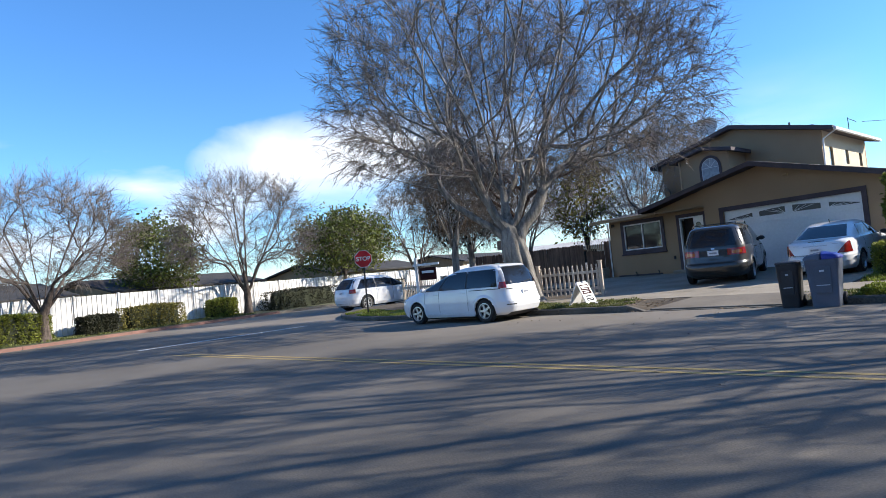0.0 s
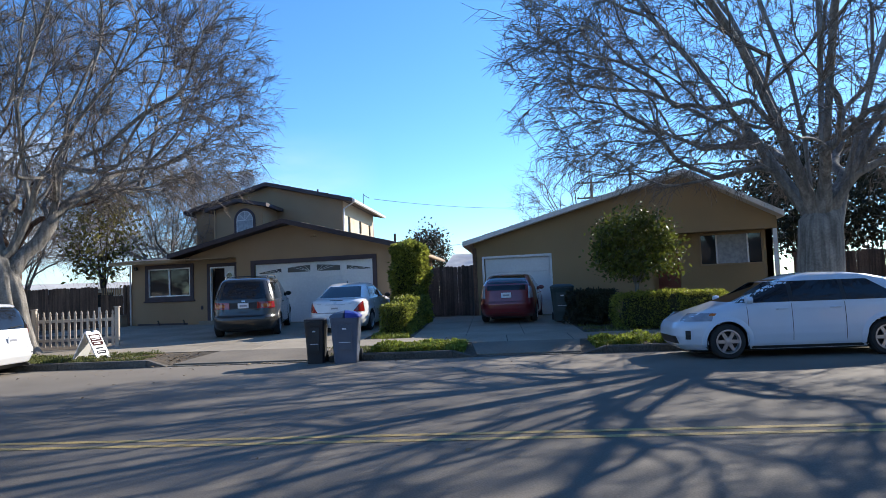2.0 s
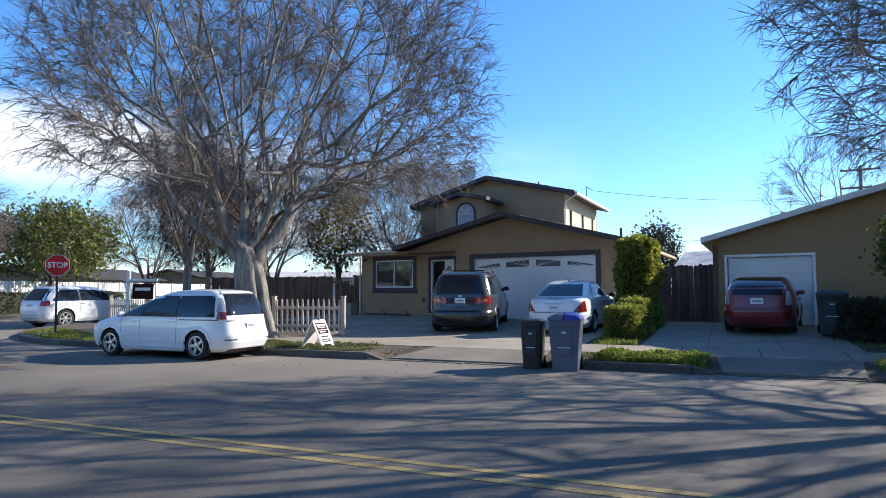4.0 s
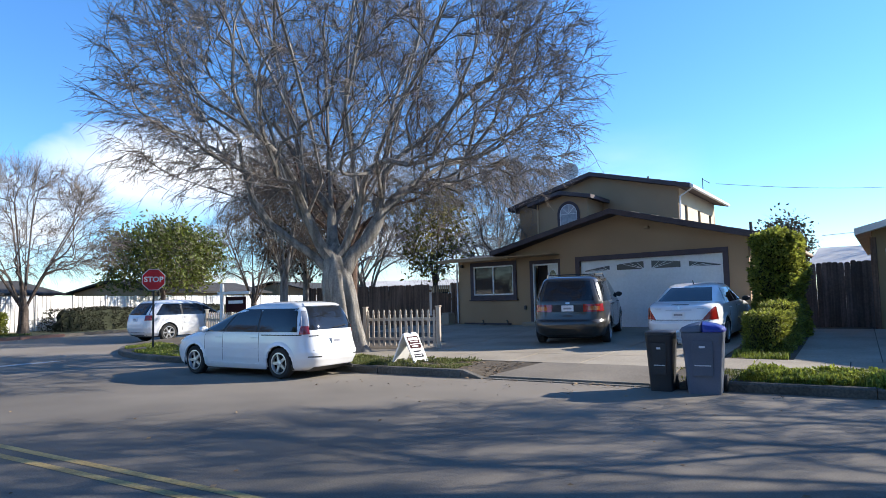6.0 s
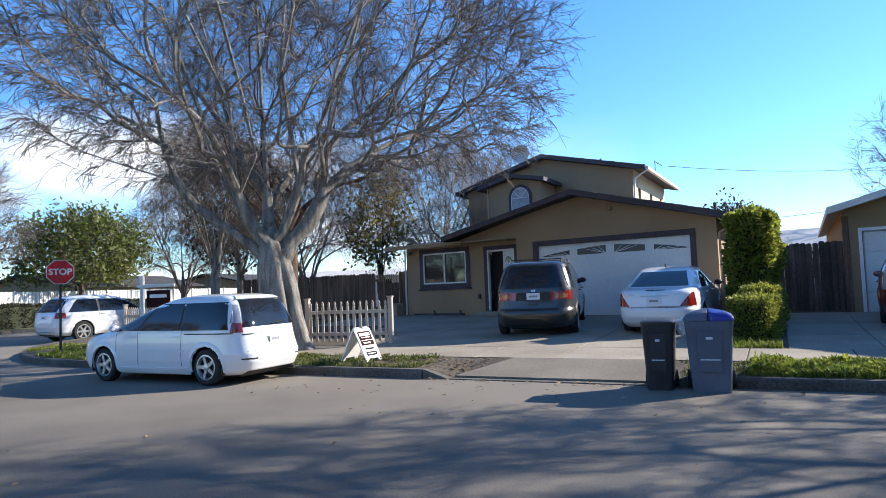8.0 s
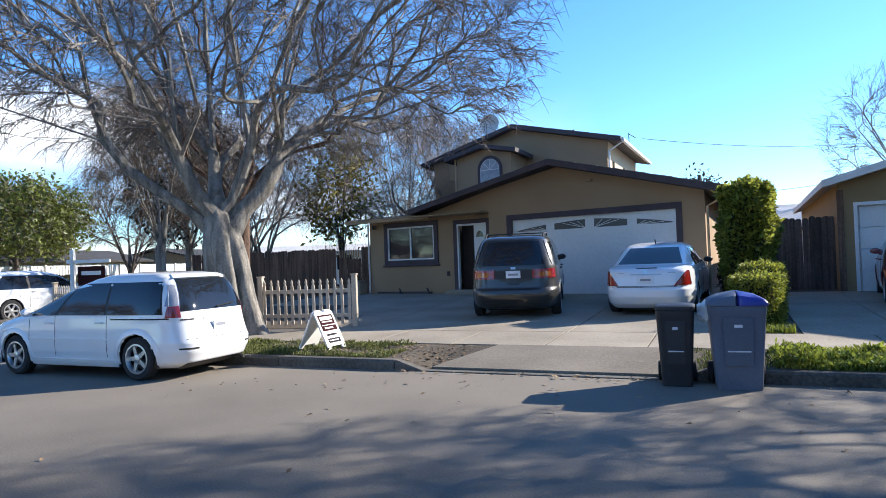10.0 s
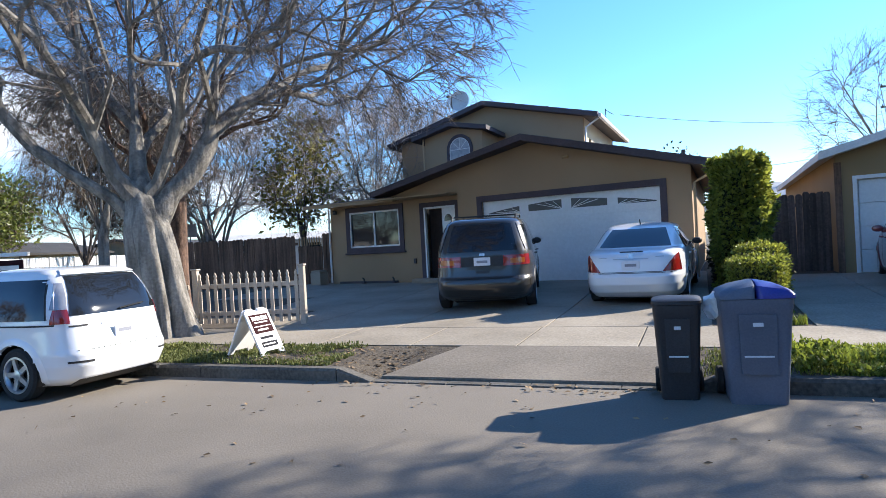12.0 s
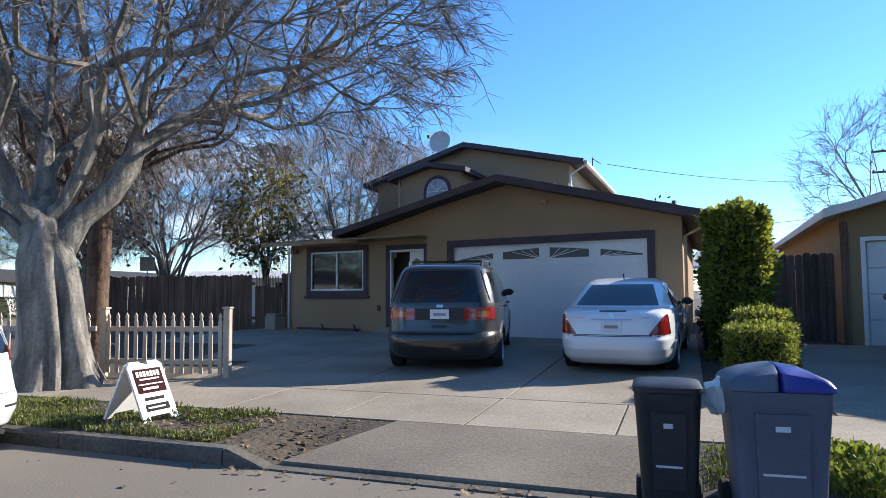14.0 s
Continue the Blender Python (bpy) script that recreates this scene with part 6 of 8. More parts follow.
def skin(rows, depth, outward):
    """A patch with a turned-in rim: rows of points, pushed in by depth along -outward."""
    m = Mesh().grid(rows)
    d = Vector(outward) * -depth
    rim = list(rows[0]) + [r[-1] for r in rows[1:]] + list(rows[-1][::-1][1:]) + [r[0] for r in rows[-2:0:-1]]
    m.grid([rim, [tuple(Vector(p) + d) for p in rim]], closed=True)
    return m


def side_patch(sh, sgn, z0, z1, lo, hi, off=0.006, nx=10, nz=6):
    """A patch on the car's side between two slanted edges: lo and hi give x at the bottom and the top."""
    rows = []
    for i in range(nz + 1):
        f = i / nz
        z = z0 + (z1 - z0) * f
        a, b = lo[0] + (lo[1] - lo[0]) * f, hi[0] + (hi[1] - hi[0]) * f
        rows.append([(a + (b - a) * j / nx, sgn * sh.side(a + (b - a) * j / nx, z, off), z) for j in range(nx + 1)])
    return skin(rows, 0.03, (0, sgn, 0))


def end_patch(sh, front, z0, z1, lo, hi, off=0.006, ny=10, nz=6):
    """A patch on the car's nose or tail: lo and hi give y at the bottom and the top."""
    rows = []
    for i in range(nz + 1):
        f = i / nz
        z = z0 + (z1 - z0) * f
        a, b = lo[0] + (lo[1] - lo[0]) * f, hi[0] + (hi[1] - hi[0]) * f
        rows.append([(sh.end(a + (b - a) * j / ny, z, front, off), a + (b - a) * j / ny, z) for j in range(ny + 1)])
    return skin(rows, 0.03, (1 if front else -1, 0, 0))


def wrap_patch(sh, sgn, z0, z1, y_in, x_in, off=0.008, top=None, n=12, nz=6):
    """A rear lamp that wraps the corner: from y_in on the tail to x_in on the side; top gives the same at its upper edge."""
    rows = []
    top = top or (y_in, x_in)
    for i in range(nz + 1):
        f = i / nz
        z = z0 + (z1 - z0) * f
        yi, xi = y_in + (top[0] - y_in) * f, x_in + (top[1] - x_in) * f
        xr, xf, w = sh.at(z)
        yc = w * 0.90
        row = [(sh.end(yi + (yc - yi) * j / n, z, False, off), sgn * (yi + (yc - yi) * j / n), z) for j in range(n + 1)]
        x0 = sh.end(yc, z, False, off)
        for j in range(1, n + 1):
            x = x0 + (xi - x0) * (j / n) ** 2.2
            row.append((x, sgn * sh.side(x, z, off), z))
        rows.append(row)
    return skin(rows, 0.03, (-0.7, 0.7 * sgn, 0))


def wheel(parent, x, y, r, width, spokes, sgn, name="wheel"):
    turn = Matrix.Translation((x, y, r)) @ pose(0, 0, 0, -90 * sgn, 0, 0)
    w = width / 2
    rr = r * 0.66
    t = Mesh().lathe([(rr, -w), (r - 0.03, -w), (r, -w + 0.03), (r, w - 0.03), (r - 0.03, w), (rr, w), (rr - 0.01, w - 0.03), (rr - 0.01, -w + 0.03)], 30, turn, False)
    tyre = part(name, t, M["tyre"], parent, "black tyre on a silver alloy wheel", True)
    part("brake", Mesh().lathe([(0.01, -0.02), (rr - 0.02, -0.02), (rr - 0.02, 0.0), (0.01, 0.0)], 20, turn), M["black_plastic"], tyre)
    rim = Mesh().lathe([(rr - 0.03, w - 0.06), (rr, w - 0.05), (rr + 0.012, w + 0.004), (rr - 0.012, w + 0.006), (rr - 0.03, w - 0.04)], 30, turn, False)
    rim.lathe([(0.06, w - 0.05), (0.06, w - 0.005), (0.03, w + 0.002), (0.005, w + 0.002)], 12, turn)
    part("rim", rim, M["rim"], tyre, "", True)
    for k in range(spokes):
        a = 360 * k / spokes
        sp = Mesh()
        p = [(0.03, -0.036), (rr - 0.02, -0.026), (rr - 0.02, 0.026), (0.03, 0.036)]
        sp.slab([(px, py, w - 0.012) for px, py in p], (0, 0, -0.03))
        part("spoke", sp.move(turn @ pose(0, 0, 0, 0, 0, a)), M["rim"], tyre)
    return tyre


def car(name, label, category, m, levels, mat, r, axles, spokes, n=6.0, tyre_w=0.2, track_in=0.12, group=""):
    """Body with open wheel arches, four wheels and a dark underside; returns the thing, its shell and its body."""
    ob = thing(name, label, category, m, group)
    sh = Shell(levels, n)
    zs = np.array(sorted(set(np.round(np.linspace(levels[0][0], levels[-1][0], 30), 4)) | {round(l[0], 4) for l in levels}))
    rows = [[(x, y, z) for x, y in sh.outline(z)] for z in zs]
    c = len(rows[0])
    body = Mesh()
    for row in rows:
        body.v.extend(row)
    arch = r + 0.055
    for i in range(len(rows) - 1):
        for j in range(c):
            q = (i * c + j, i * c + (j + 1) % c, (i + 1) * c + (j + 1) % c, (i + 1) * c + j)
            px = sum(body.v[k][0] for k in q) / 4
            py = sum(body.v[k][1] for k in q) / 4
            pz = sum(body.v[k][2] for k in q) / 4
            if abs(py) > 0.5 * levels[3][3] and any((px - ax) ** 2 + (pz - r) ** 2 < (arch + 0.005) ** 2 for ax in axles) and abs(py) > 0.8 * sh.at(pz)[2]:
                continue
            body.f.append(q)
    e = (len(rows) - 1) * c
    body.f.append(tuple(range(e, e + c)))
    body.f.append(tuple(range(c - 1, -1, -1)))
    me = body.data("body", mat, True)
    me.set_sharp_from_angle(angle=radians(50))
    b = new("body", me)
    b.parent = ob
    w = levels[3][3]
    z_sill = levels[0][0]
    for ax in axles:
        for sgn in (1, -1):
            lip = []
            ths = np.linspace(radians(-14), radians(194), 45)
            for rad_, off in ((arch - 0.012, -0.02), (arch - 0.006, 0.016), (arch + 0.05, 0.016), (arch + 0.08, -0.003)):
                row = []
                for th in ths:
                    x, z = ax + rad_ * math.cos(th), max(r + rad_ * math.sin(th), z_sill - 0.02)
                    row.append((x, sgn * sh.side(x, max(z, z_sill), off), z))
                lip.append(row)
            part("wheel_arch", Mesh().grid(lip), mat, ob, "", True)
            liner = Mesh().grid([[(ax + (arch + 0.0) * math.cos(th), sgn * yy, max(r + (arch + 0.0) * math.sin(th), z_sill - 0.03)) for th in np.linspace(radians(-20), radians(200), 17)]
                                 for yy in (w * 0.97, w * 0.55)])
            part("arch_liner", liner, M["black_plastic"], ob)
            wheel(ob, ax, sgn * (w - track_in), r, tyre_w, spokes, sgn)
    under = Mesh().box(levels[0][1] + 0.15, levels[0][2] - 0.15, -w * 0.62, w * 0.62, z_sill - 0.05, z_sill + 0.12, 0.03)
    part("underside", under, M["black_plastic"], ob)
    return ob, sh, b


def plate_on(ob, sh, z, front=False, y=0.0, bars=True):
    s = 1 if front else -1
    x = s * max(s * sh.end(y + dy, z + dz, front, 0.012) for dy in (-0.15, 0.0, 0.15) for dz in (-0.076, 0.0, 0.076))
    p = part("number_plate", Mesh().box(min(x, x - 0.012 * s), max(x, x - 0.012 * s), y - 0.152, y + 0.152, z - 0.076, z + 0.076, 0.004), M["plate"], ob, "white number plate")
    if bars:
        part("plate_bar", Mesh().box(min(x, x + 0.003 * s), max(x, x + 0.003 * s), y - 0.1, y + 0.1, z - 0.026, z + 0.02), M["plate_ink"], p)
    return p


def mirror(ob, sh, x, z, mat, sgn):
    y = sgn * (sh.side(x, z) + 0.09)
    mm = Mesh()
    mm.lathe([(0.02, -0.075), (0.07, -0.06), (0.085, 0.0), (0.07, 0.055), (0.02, 0.07)], 14, Matrix.Translation((x, y, z + 0.05)) @ pose(0, 0, 0, 90, 0, 90) @ Matrix.Diagonal((1.25, 0.85, 0.8, 1)))
    mp = part("wing_mirror", mm, mat, ob, "", True)
    part("mirror_arm", Mesh().tube([(x, sgn * (sh.side(x, z) - 0.02), z), (x, y, z + 0.03)], 0.02, 6), M["black_plastic"], mp)


def windows(ob, sh, panes, z0, z1, mat=None):
    """Side glass on both sides: panes of (bottom rear, top rear, bottom front, top front)."""
    r0, r1 = min(p[0] for p in panes), min(p[1] for p in panes)
    f0, f1 = max(p[2] for p in panes), max(p[3] for p in panes)
    for sgn in (1, -1):
        part("pillar_trim", side_patch(sh, sgn, z0, z1, (r0 - 0.02, r1 - 0.02), (f0 + 0.02, f1 + 0.02), 0.003, 24, 6), M["black_plastic"], ob, "black window pillars", True)
        for a0, a1, b0, b1, *zz in panes:
            lo, hi = (zz if zz else (z0, z1))
            part("side_window", side_patch(sh, sgn, lo, hi, (a0, a1), (b0, b1)), mat or M["car_glass"], ob, "dark tinted window", True)


def seams(ob, sh, xs, z0, z1):
    for sgn in (1, -1):
        for x in xs:
            part("door_gap", side_patch(sh, sgn, z0, z1, (x, x), (x + 0.009, x + 0.009), 0.0025, 1, 10), M["seam"], ob)


def handles(ob, sh, xs, z, mat):
    for sgn in (1, -1):
        for x in xs:
            y = sh.side(x, z)
            h = Mesh().tube([(x - 0.09, sgn * (y - 0.005), z), (x - 0.06, sgn * (y + 0.03), z + 0.004), (x + 0.06, sgn * (y + 0.03), z + 0.004), (x + 0.09, sgn * (y - 0.005), z)], 0.014, 6)
            part("door_handle", h, mat, ob, "", True)


# white minivan at the kerb
van_levels = [(0.18, -2.05, 2.08, 0.80), (0.26, -2.20, 2.20, 0.845), (0.42, -2.28, 2.27, 0.872), (0.55, -2.29, 2.28, 0.878), (0.63, -2.25, 2.26, 0.876), (0.75, -2.21, 2.19, 0.872),
              (0.85, -2.18, 2.02, 0.866), (0.94, -2.16, 1.66, 0.860), (1.01, -2.14, 1.30, 0.848), (1.10, -2.11, 1.02, 0.828), (1.28, -2.03, 0.58, 0.776), (1.44, -1.93, 0.14, 0.715),
              (1.53, -1.84, -0.16, 0.66), (1.58, -1.72, -0.40, 0.60), (1.61, -1.45, -0.7, 0.48), (1.625, -1.15, -0.9, 0.3)]
hf, hr = Vector((-15.54, 11.45)), Vector((-13.17, 12.02))
# nearside wheel hubs give the axis; the body's centre line lies half a track further in
ax_dir = Vector((math.cos(radians(11.3)), math.sin(radians(11.3))))
near_mid = (hf + hr) / 2 + ax_dir * 0.25
ctr = near_mid + Vector((-ax_dir.y, ax_dir.x)) * 0.72
head = 180 + 11.3
mv, sh, mvb = car("minivan", "white compact minivan with alloy wheels parked at the kerb", "car", Matrix.Translation((ctr.x, ctr.y, 0)) @ pose(0, 0, 0, 0, 0, head) @ Matrix.Scale(0.95, 4),
                  van_levels, M["paint_white"], 0.325, (1.375, -1.375), 5)
windows(mv, sh, [(0.42, 0.0, 1.12, 0.1), (-0.72, -0.72, 0.35, -0.06), (-1.84, -1.74, -0.77, -0.77)], 0.98, 1.47)
part("rear_window", end_patch(sh, False, 1.02, 1.50, (-0.66, -0.53), (0.66, 0.53), 0.008, 22, 8), M["car_glass"], mv, "dark rear window", True)
part("windscreen", end_patch(sh, True, 1.03, 1.50, (-0.64, -0.48), (0.64, 0.48), 0.007), M["car_glass"], mv, "", True)
for sgn in (1, -1):
    lampo = part("tail_lamp", wrap_patch(sh, sgn, 0.93, 1.10, 0.67, -1.90, 0.012, (0.66, -1.92)), M["lamp_red"], mv, "red lower tail lamp lens", True)
    part("clear_lens", wrap_patch(sh, sgn, 1.103, 1.42, 0.66, -1.88, 0.012, (0.585, -1.87)), M["lamp_clear"], lampo, "clear upper tail lamp lens", True)
    part("slide_rail", side_patch(sh, sgn, 0.905, 0.925, (-1.95, -1.95), (-0.85, -0.85), 0.004, 10, 1), M["seam"], mv)
    part("rub_strip", side_patch(sh, sgn, 0.60, 0.625, (-0.85, -0.85), (0.95, 0.95), 0.012, 12, 1), M["paint_white"], mv)
    part("side_skirt", side_patch(sh, sgn, 0.20, 0.30, (-0.98, -0.95), (0.98, 0.95), 0.02, 12, 2), M["paint_white"], mv, "", True)
    part("bumper_reflector", end_patch(sh, False, 0.455, 0.48, (min(sgn * 0.5, sgn * 0.74),) * 2, (max(sgn * 0.5, sgn * 0.74),) * 2, 0.006, 4, 1), M["seam"], mv)
    part("head_lamp", end_patch(sh, True, 0.66, 0.84, (min(sgn * 0.42, sgn * 0.78),) * 2, (max(sgn * 0.42, sgn * 0.78),) * 2, 0.006), M["lamp_clear"], mv, "", True)
    mirror(mv, sh, 0.98, 0.98, M["paint_white"], sgn)
seams(mv, sh, (-0.78, 0.38, 1.0), 0.34, 0.97)
handles(mv, sh, (-0.62, 0.52), 0.86, M["paint_white"])
plate_on(mv, sh, 0.78)
part("tailgate_trim", end_patch(sh, False, 0.885, 0.905, (-0.3, -0.3), (0.3, 0.3), 0.012, 6, 1), M["rim"], mv)
part("rear_badge", end_patch(sh, False, 0.885, 0.905, (0.48, 0.48), (0.68, 0.68), 0.006, 3, 1), M["seam"], mv)
part("bumper_gap", end_patch(sh, False, 0.60, 0.608, (-0.66, -0.66), (0.66, 0.66), 0.003, 10, 1), M["seam"], mv)
part("rear_valance", end_patch(sh, False, 0.17, 0.25, (-0.6, -0.6), (0.6, 0.6), 0.004, 10, 1), M["black_plastic"], mv)
part("exhaust", Mesh().tube([(-2.0, -0.5, 0.22), (-2.24, -0.5, 0.2)], 0.03, 8), M["metal_dark"], mv)
part("rear_wiper", Mesh().tube([(sh.end(0.0, 1.05, False, 0.03), 0.0, 1.05), (sh.end(-0.4, 1.09, False, 0.03), -0.4, 1.09)], 0.01, 5), M["black_plastic"], mv)
part("grille", end_patch(sh, True, 0.32, 0.5, (-0.5, -0.5), (0.5, 0.5), 0.004), M["black_plastic"], mv)
part("rear_spoiler", end_patch(sh, False, 1.52, 1.575, (-0.56, -0.5), (0.56, 0.5), 0.05, 8, 2), M["paint_white"], mv, "", True)

# dark grey minivan in the drive, seen from behind
od_levels = [(0.22, -2.25, 2.3, 0.86), (0.32, -2.42, 2.42, 0.925), (0.48, -2.50, 2.50, 0.955), (0.60, -2.50, 2.50, 0.96), (0.66, -2.44, 2.48, 0.958), (0.80, -2.41, 2.36, 0.955), (0.92, -2.39, 2.1, 0.95),
             (1.02, -2.38, 1.75, 0.94), (1.12, -2.36, 1.42, 0.92), (1.25, -2.31, 1.18, 0.89), (1.42, -2.22, 0.86, 0.84), (1.56, -2.13, 0.58, 0.79), (1.66, -2.04, 0.30, 0.735), (1.72, -1.9, 0.0, 0.66), (1.75, -1.6, -0.4, 0.52), (1.765, -1.2, -0.8, 0.3)]
od_head = 113.5
rear_mid = Vector((-10.47, 18.85))
fwd = Vector((math.cos(radians(od_head)), math.sin(radians(od_head))))
od_c = rear_mid + fwd * 2.4
od, sh, odb = car("minivan", "dark grey metallic minivan parked nose-in on the drive", "car", Matrix.Translation((od_c.x, od_c.y, 0.345)) @ pose(0, 0, 0, 0, 0, od_head) @ pose(0, 0, 0, 0, -2.0, 0),
                  od_levels, M["paint_grey"], 0.33, (1.5, -1.5), 6)
windows(od, sh, [(0.62, 0.6, 1.28, 0.75), (-0.75, -0.75, 0.54, 0.52), (-2.08, -1.92, -0.83, -0.83)], 1.10, 1.60)
part("rear_window", end_patch(sh, False, 1.14, 1.63, (-0.80, -0.64), (0.80, 0.64), 0.007), M["car_glass"], od, "dark tinted rear window", True)
part("windscreen", end_patch(sh, True, 1.14, 1.62, (-0.82, -0.66), (0.82, 0.66), 0.007), M["car_glass"], od, "", True)
for sgn in (1, -1):
    tlamp = part("tail_lamp", wrap_patch(sh, sgn, 0.86, 1.05, 0.40, -2.26, 0.014), M["lamp_red"], od, "wide red tail lamp", True)
    part("amber_lens", end_patch(sh, False, 0.90, 0.99, (min(sgn * 0.52, sgn * 0.78),) * 2, (max(sgn * 0.52, sgn * 0.78),) * 2, 0.018, 4, 2), M["lamp_amber"], tlamp, "amber turn lens", True)
    part("roof_rail", Mesh().tube([(-1.75, sgn * 0.62, 1.71), (-1.68, sgn * 0.62, 1.79), (0.1, sgn * 0.62, 1.79), (0.25, sgn * 0.62, 1.70)], 0.017, 6), M["black_plastic"], od)
    mirror(od, sh, 1.12, 1.12, M["black_plastic"], sgn)
    part("bumper_end", wrap_patch(sh, sgn, 0.48, 0.66, 0.5, -1.95, 0.01), M["paint_grey"], od, "", True)
for x in (-1.5, -0.3):
    part("roof_rail", Mesh().tube([(x, -0.62, 1.79), (x, 0.62, 1.79)], 0.013, 6), M["black_plastic"], od)
part("rear_bumper", end_patch(sh, False, 0.44, 0.63, (-0.88, -0.88), (0.88, 0.88), 0.03, 12, 3), M["paint_grey"], od, "", True)
part("bumper_gap", end_patch(sh, False, 0.64, 0.665, (-0.8, -0.8), (0.8, 0.8), 0.012, 12, 1), M["seam"], od)
part("lower_bumper", end_patch(sh, False, 0.24, 0.36, (-0.8, -0.85), (0.8, 0.85), 0.008, 12, 1), M["black_plastic"], od)
plate_on(od, sh, 0.95)
part("badge", end_patch(sh, False, 1.055, 1.10, (-0.05, -0.05), (0.05, 0.05), 0.01, 2, 2), M["rim"], od)
part("plate_garnish", end_patch(sh, False, 0.86, 1.04, (-0.40, -0.40), (0.40, 0.40), 0.004, 4, 2), M["black_plastic"], od)
part("tailgate_handle", end_patch(sh, False, 0.74, 0.78, (-0.12, -0.12), (0.12, 0.12), 0.006, 3, 1), M["black_plastic"], od)
seams(od, sh, (-0.79, 0.58), 0.36, 1.05)
handles(od, sh, (-0.6, 0.75), 0.98, M["paint_grey"])

# white sedan in the drive
se_levels = [(0.18, -2.15, 2.15, 0.82), (0.28, -2.30, 2.28, 0.87), (0.42, -2.38, 2.36, 0.895), (0.56, -2.38, 2.36, 0.902), (0.62, -2.33, 2.33, 0.90), (0.72, -2.31, 2.22, 0.896), (0.82, -2.29, 1.98, 0.888),
             (0.90, -2.26, 1.6, 0.878), (0.96, -2.20, 1.3, 0.865), (1.00, -2.05, 1.12, 0.845), (1.03, -1.82, 0.98, 0.82), (1.10, -1.66, 0.80, 0.785), (1.22, -1.38, 0.52, 0.73), (1.33, -1.12, 0.27, 0.675), (1.40, -0.92, 0.08, 0.62), (1.44, -0.7, -0.12, 0.52), (1.46, -0.4, -0.3, 0.3)]
se_head = 98.5
se_rear = Vector((-8.0, 19.78))
fwd = Vector((math.cos(radians(se_head)), math.sin(radians(se_head))))
se_c = se_rear + fwd * 2.3
se, sh, seb = car("sedan", "white four-door sedan parked nose-in on the drive", "car", Matrix.Translation((se_c.x, se_c.y, 0.345)) @ pose(0, 0, 0, 0, 0, se_head) @ pose(0, 0, 0, 0, -2.0, 0),
                  se_levels, M["paint_white"], 0.32, (1.38, -1.35), 7, n=5.5)
windows(se, sh, [(-1.28, -0.95, -0.28, -0.28), (-0.2, -0.2, 0.78, 0.28)], 0.985, 1.34)
part("rear_window", end_patch(sh, False, 1.05, 1.36, (-0.64, -0.50), (0.64, 0.50), 0.010, 22, 8), M["car_glass"], se, "dark rear window", True)
part("windscreen", end_patch(sh, True, 1.04, 1.36, (-0.70, -0.56), (0.70, 0.56), 0.008), M["car_glass"], se, "", True)
for sgn in (1, -1):
    part("tail_lamp", wrap_patch(sh, sgn, 0.64, 0.93, 0.54, -1.98, 0.012, (0.76, -2.02)), M["lamp_red"], se, "red wedge-shaped tail lamp", True)
    mirror(se, sh, 0.72, 0.95, M["black_plastic"], sgn)
plate_on(se, sh, 0.76)
part("plate_lamp_bar", end_patch(sh, False, 0.855, 0.875, (-0.3, -0.3), (0.3, 0.3), 0.012, 6, 1), M["rim"], se)
part("brake_lamp", end_patch(sh, False, 0.975, 0.99, (-0.2, -0.2), (0.2, 0.2), 0.02, 6, 1), M["seam"], se)
part("bumper_gap", end_patch(sh, False, 0.612, 0.622, (-0.82, -0.82), (0.82, 0.82), 0.004, 12, 1), M["seam"], se)
part("boot_gap", end_patch(sh, False, 0.63, 0.64, (-0.58, -0.58), (0.58, 0.58), 0.004, 12, 1), M["seam"], se)
for sgn in (1, -1):
    part("boot_gap", end_patch(sh, False, 0.64, 0.95, (sgn * 0.585 - 0.004, sgn * 0.79 - 0.004), (sgn * 0.585 + 0.004, sgn * 0.79 + 0.004), 0.004, 1, 6), M["seam"], se)
    part("badge", end_patch(sh, False, 0.885, 0.9, (min(sgn * 0.42, sgn * 0.56),) * 2, (max(sgn * 0.42, sgn * 0.56),) * 2, 0.006, 2, 1), M["rim"], se)
part("badge", Mesh().lathe([(0.045, 0), (0.045, 0.008)], 14, Matrix.Translation((sh.end(0, 0.91, False, 0.004), 0, 0.915)) @ pose(0, 0, 0, 0, -80, 0)), M["rim"], se)
part("aerial", Mesh().tube([(-0.75, 0, 1.43), (-0.85, 0, 1.53)], 0.012, 6), M["black_plastic"], se)
seams(se, sh, (-1.05, -0.24, 0.85), 0.34, 0.95)
handles(se, sh, (-0.95, 0.05), 0.86, M["paint_white"])

# hatchbacks of one shape: red in the neighbour's drive, pale at the kerb
pr_levels = [(0.16, -2.0, 2.05, 0.78), (0.26, -2.14, 2.17, 0.835), (0.42, -2.21, 2.23, 0.866), (0.56, -2.22, 2.22, 0.872), (0.66, -2.19, 2.16, 0.87), (0.76, -2.17, 1.98, 0.866), (0.85, -2.15, 1.72, 0.86),
             (0.94, -2.13, 1.42, 0.848), (1.02, -2.10, 1.16, 0.828), (1.12, -2.04, 0.90, 0.79), (1.24, -1.88, 0.62, 0.735), (1.34, -1.62, 0.38, 0.685), (1.42, -1.28, 0.12, 0.63), (1.47, -0.9, -0.12, 0.54), (1.49, -0.5, -0.3, 0.3)]


